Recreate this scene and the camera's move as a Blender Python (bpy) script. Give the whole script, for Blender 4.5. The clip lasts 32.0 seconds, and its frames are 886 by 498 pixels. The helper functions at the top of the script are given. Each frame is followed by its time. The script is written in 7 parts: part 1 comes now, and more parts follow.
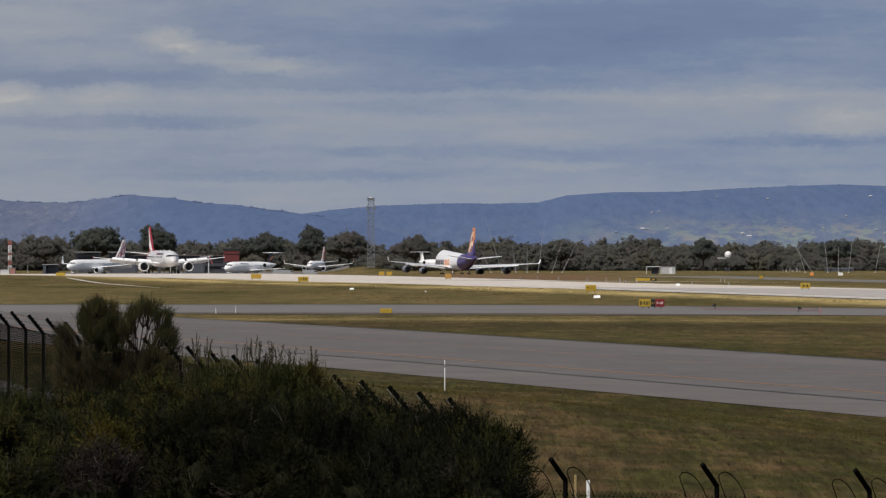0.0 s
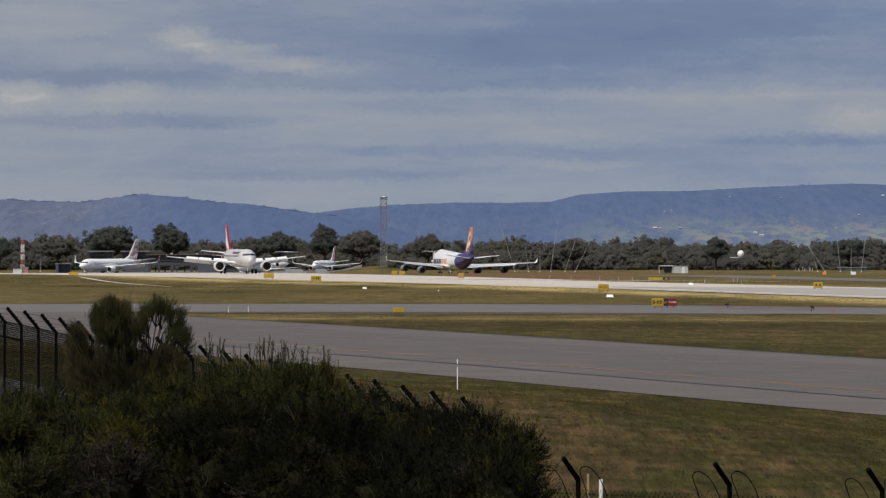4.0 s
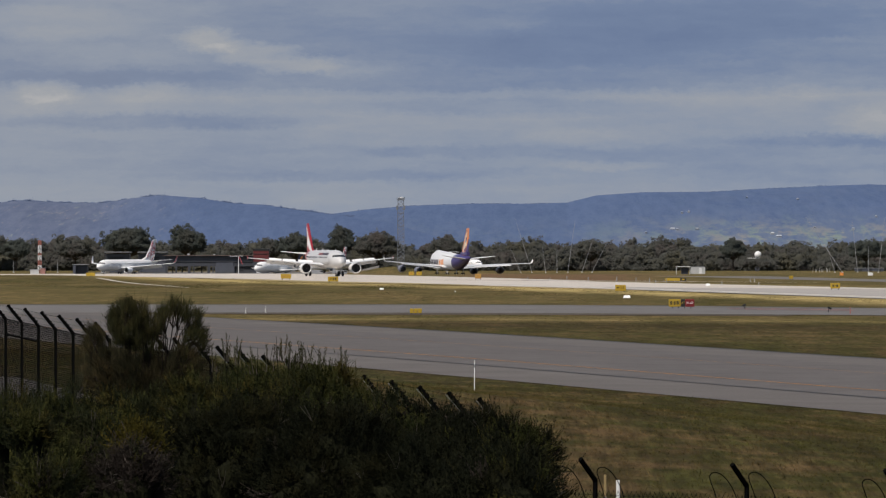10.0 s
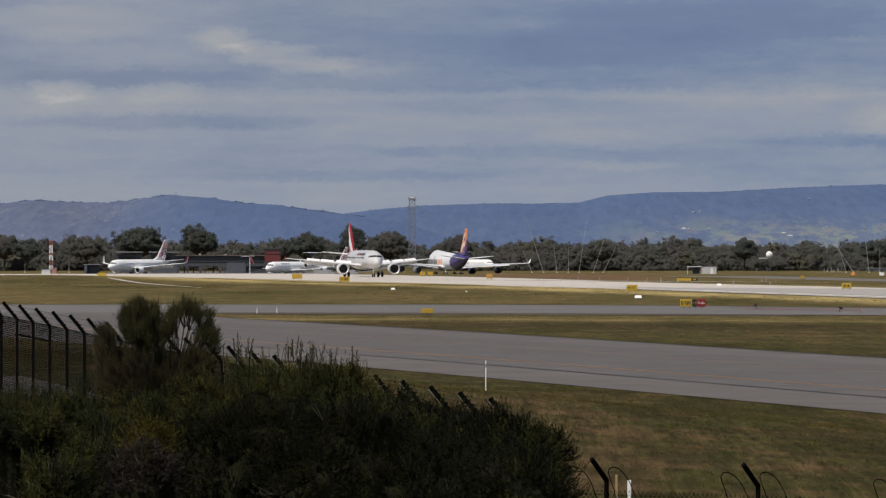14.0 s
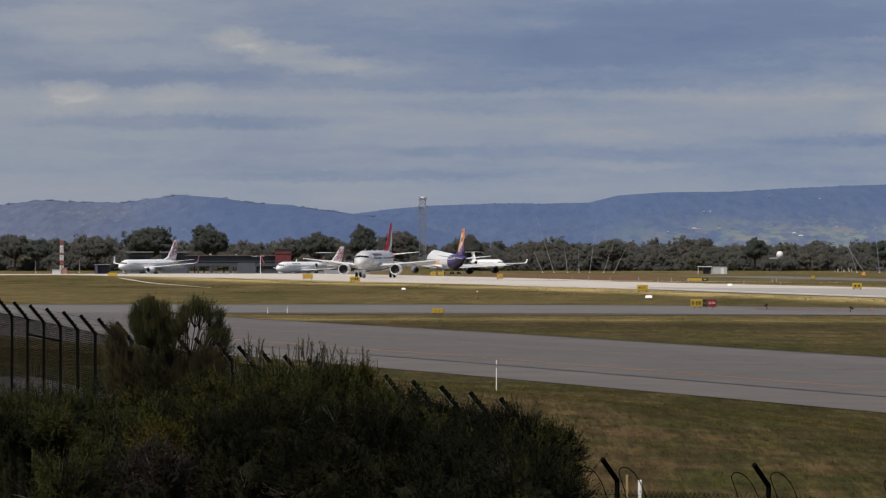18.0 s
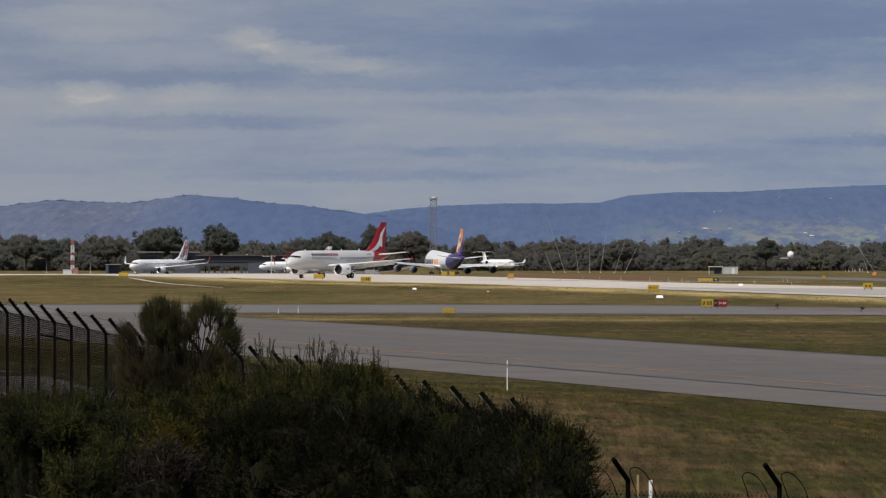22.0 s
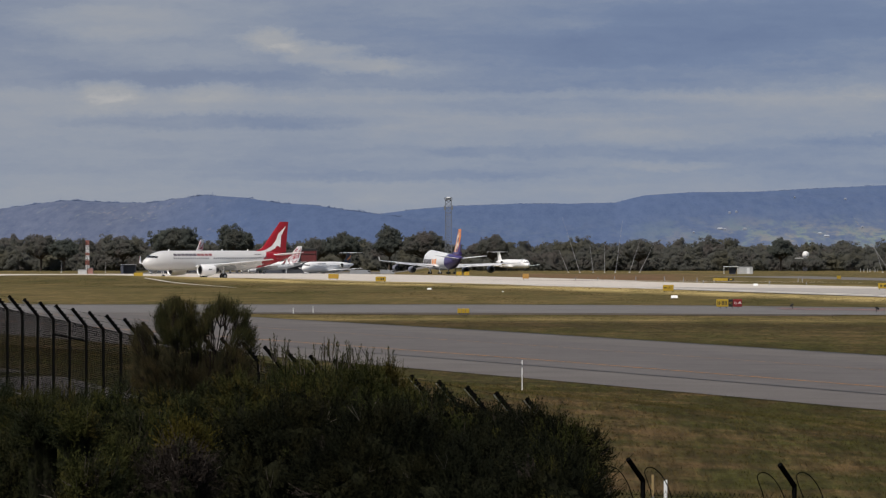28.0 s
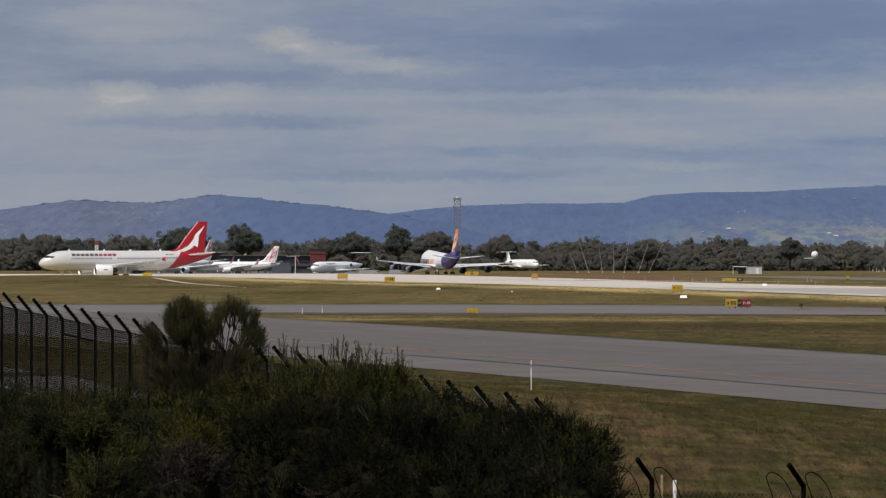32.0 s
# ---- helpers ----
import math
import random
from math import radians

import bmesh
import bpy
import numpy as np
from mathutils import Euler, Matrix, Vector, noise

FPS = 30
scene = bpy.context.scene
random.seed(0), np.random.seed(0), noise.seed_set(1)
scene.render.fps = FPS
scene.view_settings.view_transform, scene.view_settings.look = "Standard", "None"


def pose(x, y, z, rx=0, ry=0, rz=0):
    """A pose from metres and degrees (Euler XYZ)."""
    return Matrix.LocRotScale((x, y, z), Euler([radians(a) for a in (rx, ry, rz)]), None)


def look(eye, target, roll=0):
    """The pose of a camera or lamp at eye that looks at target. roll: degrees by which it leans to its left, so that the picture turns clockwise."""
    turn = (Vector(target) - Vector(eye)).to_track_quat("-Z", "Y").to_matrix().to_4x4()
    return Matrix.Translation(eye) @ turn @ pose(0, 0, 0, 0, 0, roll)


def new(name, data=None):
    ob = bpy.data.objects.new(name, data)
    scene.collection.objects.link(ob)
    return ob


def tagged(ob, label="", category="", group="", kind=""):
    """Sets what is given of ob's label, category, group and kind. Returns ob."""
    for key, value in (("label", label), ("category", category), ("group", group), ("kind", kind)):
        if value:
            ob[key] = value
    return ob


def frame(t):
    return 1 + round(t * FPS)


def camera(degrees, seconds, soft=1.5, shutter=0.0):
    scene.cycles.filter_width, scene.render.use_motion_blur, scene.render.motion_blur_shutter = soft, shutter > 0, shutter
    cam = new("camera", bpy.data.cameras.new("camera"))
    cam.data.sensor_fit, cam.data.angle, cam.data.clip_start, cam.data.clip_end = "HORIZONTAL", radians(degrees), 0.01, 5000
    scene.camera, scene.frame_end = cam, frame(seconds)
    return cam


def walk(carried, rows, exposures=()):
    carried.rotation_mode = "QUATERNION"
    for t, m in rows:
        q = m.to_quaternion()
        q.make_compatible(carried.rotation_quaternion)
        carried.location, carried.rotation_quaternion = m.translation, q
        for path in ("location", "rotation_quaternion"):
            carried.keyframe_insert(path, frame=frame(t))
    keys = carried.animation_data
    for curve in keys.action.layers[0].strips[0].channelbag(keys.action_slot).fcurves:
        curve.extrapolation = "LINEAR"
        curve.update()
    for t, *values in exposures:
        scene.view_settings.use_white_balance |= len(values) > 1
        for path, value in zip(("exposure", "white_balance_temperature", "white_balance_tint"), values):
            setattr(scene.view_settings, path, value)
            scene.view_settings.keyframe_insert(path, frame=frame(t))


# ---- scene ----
# ---------------------------------------------------------------- camera
EYE = 7.4
TILT = -0.1117
cam = camera(7.603, 32.0, soft=1.28)
PAN = ((0, 0.0, 0), (1, 0.0280, 0), (2, 0.0549, -0.007), (3.5, 0.0971, -0.008), (5.5, 0.1423, 0), (8, 0.2088, 0),
       (10, 0.2559, 0), (12, 0.3069, 0), (14.5, 0.3642, 0), (16.5, 0.4088, 0), (20, 0.4914, 0), (23, 0.5584, 0),
       (25.5, 0.6098, 0), (27.5, 0.6545, 0), (30, 0.7040, 0), (32, 0.7429, 0))
walk(cam, [(t, pose(0, 0, EYE, 90 + TILT + dip, 0, yaw)) for t, yaw, dip in PAN])

# ---------------------------------------------------------------- light
SUN_ELEV, SUN_AZ = 52.0, -146.0      # degrees; azimuth measured from the view axis, negative to its left
world = bpy.data.worlds.new("world")
scene.world = world
world.use_nodes = True
wn = world.node_tree
sky = wn.nodes.new("ShaderNodeTexSky")
sky.sky_type = "NISHITA"
sky.sun_disc = False
sky.sun_elevation = radians(SUN_ELEV)
sky.sun_rotation = radians(SUN_AZ)
sky.air_density, sky.dust_density = 1.0, 1.5
wn.nodes["Background"].inputs["Strength"].default_value = 0.07
wn.links.new(sky.outputs[0], wn.nodes["Background"].inputs["Color"])
sun = new("sun", bpy.data.lights.new("sun", "SUN"))
sun.data.energy = 3.85
sun.data.angle = radians(0.6)
sun.data.color = (1.0, 0.92, 0.835)
_e, _a = radians(SUN_ELEV), radians(SUN_AZ)
SUN_DIR = Vector((math.sin(_a) * math.cos(_e), math.cos(_a) * math.cos(_e), math.sin(_e)))
sun.matrix_world = look((0, 0, 900), Vector((0, 0, 900)) - SUN_DIR)
scene.view_settings.exposure = 0.0


# ---------------------------------------------------------------- materials
class Nodes:
    """A short way to write node trees."""

    def __init__(self, name):
        self.mat = bpy.data.materials.new(name)
        self.mat.use_nodes = True
        self.nt = self.mat.node_tree
        self.bsdf = self.nt.nodes["Principled BSDF"]

    def add(self, kind, **inputs):
        n = self.nt.nodes.new("ShaderNode" + kind)
        for key, value in inputs.items():
            self.put(n.inputs[key.replace("_", " ")], value)
        return n

    def put(self, socket, value):
        if isinstance(value, bpy.types.NodeSocket):
            self.nt.links.new(value, socket)
        elif isinstance(value, tuple) and len(value) == 3 and socket.type == "RGBA":
            socket.default_value = (*value, 1)
        else:
            socket.default_value = value

    def coords(self, scale=(1, 1, 1), which="Object"):
        tc = self.add("TexCoord")
        mp = self.add("Mapping", Vector=tc.outputs[which], Scale=scale)
        return mp.outputs[0]

    def noise(self, vec, scale, detail=4.0, rough=0.55):
        n = self.add("TexNoise", Vector=vec, Scale=scale, Detail=detail, Roughness=rough)
        return n.outputs["Fac"]

    def ramp(self, fac, *stops):
        n = self.add("ValToRGB", Fac=fac)
        r = n.color_ramp
        while len(r.elements) < len(stops):
            r.elements.new(0.5)
        for e, (p, c) in zip(r.elements, stops):
            e.position = p
            e.color = (*c, 1) if isinstance(c, tuple) else (c, c, c, 1)
        return n.outputs["Color"]

    def mix(self, fac, a, b, how="MIX"):
        n = self.nt.nodes.new("ShaderNodeMix")
        n.data_type = "RGBA"
        n.blend_type = how
        self.put(n.inputs[0], fac)
        self.put(n.inputs[6], a)
        self.put(n.inputs[7], b)
        return n.outputs[2]

    def math(self, op, a, b=0.0, c=0.0):
        n = self.nt.nodes.new("ShaderNodeMath")
        n.operation = op
        for i, v in enumerate((a, b, c)):
            self.put(n.inputs[i], v)
        return n.outputs[0]

    def done(self, color, rough=0.6, metal=0.0, bump=None, height=0.02, spec=0.4):
        self.put(self.bsdf.inputs["Base Color"], color)
        self.put(self.bsdf.inputs["Roughness"], rough)
        self.put(self.bsdf.inputs["Metallic"], metal)
        self.put(self.bsdf.inputs["Specular IOR Level"], spec)
        if bump is not None:
            b = self.add("Bump", Height=bump, Distance=height, Strength=0.6)
            self.nt.links.new(b.outputs[0], self.bsdf.inputs["Normal"])
        return self.mat


def simple(name, color, rough=0.5, metal=0.0, vary=0.18, scale=3.0, spec=0.4):
    m = Nodes(name)
    v = m.coords()
    dark = tuple(c * (1 - vary) for c in color)
    light = tuple(min(1, c * (1 + vary * 0.6)) for c in color)
    big = m.noise(v, scale, 3)
    fine = m.noise(v, scale * 9, 2)
    both = m.math("ADD", m.math("MULTIPLY", big, 0.65), m.math("MULTIPLY", fine, 0.35))
    return m.done(m.ramp(both, (0.3, dark), (0.7, light)), rough, metal, fine, 0.004, spec)


def grass_colour(m):
    """Colour of mown grass by place: green growth, dry swaths drawn out along the mowing direction, thatch, bleached
    verges, painted far sunlight.
    """
    tc = m.add("TexCoord")

    def swath(across_m, along_m, detail=5, rough=0.62, turn=0.0):
        q = m.add("Mapping", Vector=tc.outputs["Object"], Rotation=(0, 0, radians(-turn)), Scale=(1 / across_m, 1 / along_m, 0))
        return m.noise(q.outputs[0], 1.0, detail, rough)
    wide = swath(22, 120, 3)
    patch = m.math("ADD", m.math("MULTIPLY", swath(3.0, 26), 0.4), m.math("MULTIPLY", swath(7.0, 9.0), 0.6))
    clump = m.math("ADD", m.math("MULTIPLY", swath(0.9, 8), 0.4), m.math("MULTIPLY", swath(2.4, 2.6), 0.6))
    tuft = m.math("ADD", m.math("MULTIPLY", swath(0.30, 3.5), 0.55), m.math("MULTIPLY", swath(0.8, 13, 3), 0.45))
    green = m.mix(m.ramp(tuft, (0.38, 0.0), (0.62, 1.0)), (0.0235, 0.0222, 0.0060), (0.058, 0.0555, 0.0150))
    dry = m.mix(m.ramp(tuft, (0.38, 0.0), (0.62, 1.0)), (0.050, 0.0325, 0.0130), (0.130, 0.085, 0.040))
    f = m.math("ADD", m.math("MULTIPLY", wide, 0.24), m.math("ADD", m.math("MULTIPLY", patch, 0.40), m.math("MULTIPLY", clump, 0.36)))
    col = m.mix(m.ramp(f, (0.482, 0.0), (0.560, 1.0)), green, dry)
    # grain along the mowing
    grain = m.math("ADD", m.math("MULTIPLY", swath(0.5, 8, 3, 0.75), 0.35), m.math("ADD", m.math("MULTIPLY", swath(0.2, 3, 3, 0.7), 0.25), m.math("MULTIPLY", swath(0.12, 9, 3, 0.7), 0.4)))
    col = m.add("HueSaturation", Color=col, Value=m.ramp(grain, (0.38, 0.62), (0.62, 1.36))).outputs[0]
    # dark bare soil and thatch showing through
    col = m.mix(m.ramp(swath(3.2, 34, 6, 0.7), (0.36, 0.6), (0.52, 0.0)), col, (0.026, 0.019, 0.008))
    # sun-bleached verges along the runway and painted sunlight farther out, held as a mask on the sheet
    at = m.add("Attribute")
    at.attribute_name = "straw_sunlit"
    straw = m.mix(m.ramp(clump, (0.3, 0.0), (0.7, 1.0)), (0.26, 0.195, 0.072), (0.60, 0.465, 0.205))
    edge = m.math("MULTIPLY", at.outputs["Fac"], m.ramp(m.math("ADD", m.math("MULTIPLY", patch, 0.6), m.math("MULTIPLY", wide, 0.4)), (0.38, 0.25), (0.58, 1.0)))
    col = m.mix(edge, col, straw)
    # small tussocks and bare specks of every direction
    speck = m.math("ADD", m.math("MULTIPLY", m.noise(m.coords((1, 1, 0)), 3.5, 4, 0.7), 0.6), m.math("MULTIPLY", m.noise(m.coords((1, 1, 0)), 0.45, 4, 0.65), 0.4))
    col = m.mix(m.ramp(speck, (0.36, 0.55), (0.50, 0.0)), col, m.mix(0.75, col, (0.014, 0.013, 0.005)))
    col = m.mix(m.ramp(speck, (0.52, 0.0), (0.66, 0.45)), col, m.mix(0.5, col, (0.150, 0.118, 0.056)))
    # a band of dead brown thatch between the taxiways
    th = m.add("Attribute")
    th.attribute_name = "thatch"
    col = m.mix(m.math("MULTIPLY", th.outputs["Fac"], m.ramp(clump, (0.36, 1.0), (0.62, 0.35))), col, (0.036, 0.026, 0.012))
    # reddish bare ground beyond the runway
    red = m.add("Attribute")
    red.attribute_name = "ruddy"
    soil = m.mix(tuft, (0.120, 0.068, 0.040), (0.200, 0.120, 0.072))
    return m.mix(m.math("MULTIPLY", red.outputs["Fac"], m.ramp(patch, (0.38, 0.25), (0.55, 1.0))), col, soil)


def grass_material():
    m = Nodes("grass")
    return m.done(grass_colour(m), 0.95, 0, m.noise(m.coords((1, 1, 0)), 6.0, 3, 0.7), 0.05, 0.05)


def grass_blade_material():
    m = Nodes("grass_blade")
    g = m.add("NewGeometry")
    shade = m.math("ADD", m.math("MULTIPLY", g.outputs["Random Per Island"], 0.9), 0.52)
    hs = m.add("HueSaturation", Color=grass_colour(m), Value=shade)
    return m.done(hs.outputs[0], 0.9, 0, spec=0.05)


def pavement(name, dark, light, axis=14.2, patchy=0.5):
    m = Nodes(name)
    tc = m.add("TexCoord")
    ax = m.add("Mapping", Vector=tc.outputs["Object"], Rotation=(0, 0, radians(-axis)), Scale=(0.6, 0.25, 0))
    streak = m.noise(ax.outputs[0], 1.0, 4, 0.6)
    blot = m.noise(m.coords((1, 1, 0)), 0.12, 5, 0.6)
    grit = m.noise(m.coords((1, 0.25, 0)), 6.0, 5, 0.8)
    f = m.math("ADD", m.math("MULTIPLY", streak, 1 - patchy), m.math("MULTIPLY", blot, patchy))
    f = m.math("ADD", m.math("MULTIPLY", f, 0.5), m.math("MULTIPLY", grit, 0.5))
    return m.done(m.ramp(f, (0.38, dark), (0.62, light)), 0.85, 0, grit, 0.01, 0.25)


M = {}
M["grass"] = grass_material()
M["grass_blade"] = grass_blade_material()
M["asphalt"] = pavement("asphalt", (0.084, 0.0760, 0.0720), (0.140, 0.1265, 0.1175))
M["shoulder"] = pavement("shoulder", (0.096, 0.0860, 0.0790), (0.153, 0.1380, 0.1250), patchy=0.8)
M["link"] = pavement("link_asphalt", (0.112, 0.1055, 0.101), (0.184, 0.173, 0.162), 88, 0.6)
M["concrete"] = pavement("concrete", (0.42, 0.38, 0.335), (0.66, 0.605, 0.53), patchy=0.3)
M["rubbered"] = pavement("rubbered_concrete", (0.30, 0.28, 0.26), (0.44, 0.41, 0.37), patchy=0.3)
M["orange_line"] = simple("orange_line_paint", (0.42, 0.20, 0.05), 0.7, scale=1.0, vary=0.5)
M["white_line"] = simple("white_line_paint", (0.70, 0.69, 0.66), 0.7, scale=0.6, vary=0.25)
# for the tar seam, and for dark strips painting shade along pavement edges
M["seam"] = simple("tar_seam_edge_shade", (0.03, 0.03, 0.03), 0.6, scale=0.5, vary=0.5)
M["red_line"] = simple("red_line_paint", (0.36, 0.14, 0.12), 0.7, scale=1.0, vary=0.4)
M["black_steel"] = simple("black_steel", (0.005, 0.005, 0.005), 0.9, 0.0, spec=0.0)
M["wire"] = simple("wire", (0.005, 0.005, 0.005), 0.9, 0.0, spec=0.0)
M["dull_galv"] = simple("dull_galvanised_steel", (0.17, 0.18, 0.19), 0.7, 0.2)
M["tower_steel"] = simple("tower_steel", (0.165, 0.175, 0.195), 0.65, 0.1)
M["mast_grey"] = simple("mast_grey", (0.30, 0.30, 0.31), 0.7)
M["cabin_grey"] = simple("cabin_grey", (0.42, 0.43, 0.43), 0.7, scale=0.8)
M["annex_roof"] = simple("annex_roof", (0.15, 0.155, 0.165), 0.7, scale=0.4)
M["galv"] = simple("galvanised_steel", (0.42, 0.43, 0.44), 0.45, 0.7)
M["white_paint"] = simple("white_paint", (0.78, 0.78, 0.77), 0.35, vary=0.05, scale=0.8)
M["aircraft_white"] = simple("aircraft_white", (0.87, 0.87, 0.86), 0.28, vary=0.06, scale=0.5, spec=0.5)
M["aircraft_grey"] = simple("aircraft_grey", (0.64, 0.65, 0.66), 0.35, vary=0.10, scale=0.8)
M["bare_metal"] = simple("bare_metal", (0.62, 0.62, 0.63), 0.28, 0.9, vary=0.1)
M["dark_metal"] = simple("dark_metal", (0.05, 0.05, 0.055), 0.45, 0.6)
M["fan_duct_shade"] = simple("fan_duct_shade", (0.012, 0.012, 0.014), 0.6)
M["rubber"] = simple("rubber", (0.016, 0.016, 0.016), 0.8)
M["cockpit_glass"] = simple("cockpit_glass", (0.012, 0.014, 0.018), 0.08, spec=0.6)
M["cabin_glass"] = simple("cabin_glass", (0.14, 0.145, 0.16), 0.2)
def lamp_material():
    m = Nodes("lamp_glow")
    m.put(m.bsdf.inputs["Emission Color"], (1.0, 0.97, 0.9))
    m.put(m.bsdf.inputs["Emission Strength"], 4.0)
    return m.done((0.8, 0.8, 0.8), 0.2)


M["lamp_glow"] = lamp_material()
M["red_paint"] = simple("red_paint", (0.32, 0.012, 0.022), 0.3, vary=0.1, scale=0.4)
M["purple_paint"] = simple("purple_paint", (0.055, 0.035, 0.16), 0.3, vary=0.15, scale=0.4)
M["orange_paint"] = simple("orange_paint", (0.74, 0.27, 0.06), 0.35, vary=0.1, scale=0.4)
M["nacelle_grey"] = simple("nacelle_grey", (0.20, 0.20, 0.24), 0.35, vary=0.2, scale=0.6)
M["navy_paint"] = simple("navy_paint", (0.018, 0.022, 0.045), 0.3, vary=0.1)
M["pink_red"] = simple("pink_red_paint", (0.46, 0.09, 0.10), 0.35, vary=0.1)
M["title_grey"] = simple("title_grey", (0.075, 0.062, 0.075), 0.4)
M["title_red"] = simple("title_red", (0.22, 0.06, 0.065), 0.4)
M["letter_grey"] = simple("letter_grey", (0.16, 0.15, 0.15), 0.4)
M["sign_yellow"] = simple("sign_yellow", (0.37, 0.25, 0.022), 0.45, vary=0.1)
M["sign_red"] = simple("sign_red", (0.17, 0.010, 0.013), 0.45, vary=0.1)
M["sign_black"] = simple("sign_black", (0.015, 0.015, 0.015), 0.5)
M["dark_wall"] = simple("dark_wall", (0.046, 0.050, 0.062), 0.6, scale=0.2)
M["slate_wall"] = simple("slate_wall", (0.068, 0.076, 0.098), 0.6, scale=0.3)
M["brown_edge"] = simple("brown_edge", (0.10, 0.075, 0.065), 0.7, scale=0.4)
M["hut_red"] = simple("hut_red", (0.34, 0.17, 0.14), 0.6, scale=0.6)
M["red_wall"] = simple("red_wall", (0.115, 0.022, 0.022), 0.6, scale=0.2)
M["glass_wall"] = simple("glass_wall", (0.03, 0.033, 0.040), 0.5, scale=0.2)
M["pale_wall"] = simple("pale_wall", (0.55, 0.55, 0.53), 0.6, scale=0.3)
M["roof_grey"] = simple("roof_grey", (0.30, 0.31, 0.32), 0.5, scale=0.3)
M["red_tower"] = simple("red_tower", (0.36, 0.12, 0.09), 0.5)
M["old_timber"] = simple("old_timber", (0.30, 0.22, 0.10), 0.8)
M["dark_bark"] = simple("dark_bark", (0.018, 0.014, 0.011), 0.95, scale=6, spec=0.05)
M["bark"] = simple("bark", (0.055, 0.042, 0.032), 0.9, scale=6)


def split_paint(name, base, other, a, b, c, rough=0.28):
    """Two paints on one skin, parted by the slanted plane a*x + b*z = c of the aircraft."""
    m = Nodes(name)
    tc = m.add("TexCoord")
    s = m.add("SeparateXYZ", Vector=tc.outputs["Object"])
    v = m.math("ADD", m.math("MULTIPLY", s.outputs["X"], a), m.math("MULTIPLY", s.outputs["Z"], b))
    f = m.math("GREATER_THAN", v, c)
    n = m.noise(tc.outputs["Object"], 0.5, 4)
    w = m.mix(n, tuple(k * 0.92 for k in base), base)
    o = m.mix(n, tuple(k * 0.85 for k in other), other)
    return m.done(m.mix(f, w, o), rough, 0, n, 0.004, 0.5)


def leaf_material(name, deep, mid, warm, spread=0.12):
    """Foliage whose tone changes from bush to bush, from sprig to sprig and a little from leaf to leaf."""
    m = Nodes(name)
    g = m.add("NewGeometry")
    o = m.add("ObjectInfo")
    tc = m.add("TexCoord")
    sh = m.add("VectorMath", Vector=tc.outputs["Object"])
    sh.operation = "ADD"
    m.put(sh.inputs[1], m.math("MULTIPLY", o.outputs["Random"], 60.0))
    zone = m.noise(m.add("Mapping", Vector=sh.outputs[0], Scale=(1, 1, 0.8)).outputs[0], 1.3, 3, 0.6)
    shoot = m.noise(m.add("Mapping", Vector=sh.outputs[0], Scale=(9, 9, 3.5)).outputs[0], 1.0, 2, 0.5)
    col = m.ramp(zone, (0.36, deep), (0.52, mid), (0.66, warm))
    v = m.math("ADD", m.math("MULTIPLY", shoot, 0.9), m.math("MULTIPLY", g.outputs["Random Per Island"], spread))
    v = m.math("MULTIPLY", m.math("ADD", v, 0.48), m.math("ADD", m.math("MULTIPLY", o.outputs["Random"], 0.3), 0.85))
    hs = m.add("HueSaturation", Color=col, Value=v)
    return m.done(hs.outputs[0], 0.85, 0, spec=0.04)


# leaf colours here are darkened throughout, for cloud shade over the foreground
M["shrub_shaded"] = leaf_material("shrub_shaded", (0.0066, 0.0080, 0.0046), (0.0092, 0.0104, 0.0050), (0.0142, 0.0136, 0.0056))
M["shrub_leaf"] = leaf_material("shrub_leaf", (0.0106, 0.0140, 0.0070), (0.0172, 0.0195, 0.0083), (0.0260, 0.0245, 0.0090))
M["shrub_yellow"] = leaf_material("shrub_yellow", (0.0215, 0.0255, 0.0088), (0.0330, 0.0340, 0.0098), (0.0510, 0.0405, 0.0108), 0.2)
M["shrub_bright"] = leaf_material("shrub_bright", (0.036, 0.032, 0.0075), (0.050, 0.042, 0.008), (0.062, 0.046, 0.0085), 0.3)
M["shrub_dry"] = leaf_material("shrub_dry", (0.018, 0.0148, 0.0125), (0.026, 0.021, 0.0178), (0.037, 0.030, 0.0245), 0.3)
M["bare_twig"] = simple("bare_twig", (0.085, 0.074, 0.064), 0.9, scale=5, vary=0.4, spec=0.05)
M["needle"] = leaf_material("needle", (0.0175, 0.0200, 0.0094), (0.0250, 0.0260, 0.0108), (0.040, 0.0350, 0.0135), 0.25)
M["needle_brown"] = leaf_material("needle_brown", (0.0200, 0.0205, 0.0110), (0.0300, 0.0265, 0.0135), (0.048, 0.0370, 0.0170), 0.25)
def bush_material(name, olive, brown, pale):
    """Distant gum foliage: each stand of crowns has its own tone, each spray a slight one."""
    m = Nodes(name)
    g = m.add("NewGeometry")
    v = m.coords((1, 0.4, 1))
    col = m.ramp(m.noise(v, 0.075, 3, 0.6), (0.36, brown), (0.50, olive), (0.68, pale))
    f = m.math("ADD", m.math("MULTIPLY", g.outputs["Random Per Island"], 0.12), m.math("MULTIPLY", m.noise(v, 0.35, 3, 0.6), 0.45))
    hs = m.add("HueSaturation", Color=col, Value=m.math("ADD", f, 0.74))
    mat = m.done(hs.outputs[0], 0.95, 0, spec=0.0)
    # thin leaves let light through
    tr = m.add("BsdfTranslucent", Color=hs.outputs[0])
    mx = m.add("MixShader", Fac=0.45)
    m.nt.links.new(m.bsdf.outputs[0], mx.inputs[1])
    m.nt.links.new(tr.outputs[0], mx.inputs[2])
    out = next(n for n in m.nt.nodes if n.type == "OUTPUT_MATERIAL")
    m.nt.links.new(mx.outputs[0], out.inputs["Surface"])
    return mat


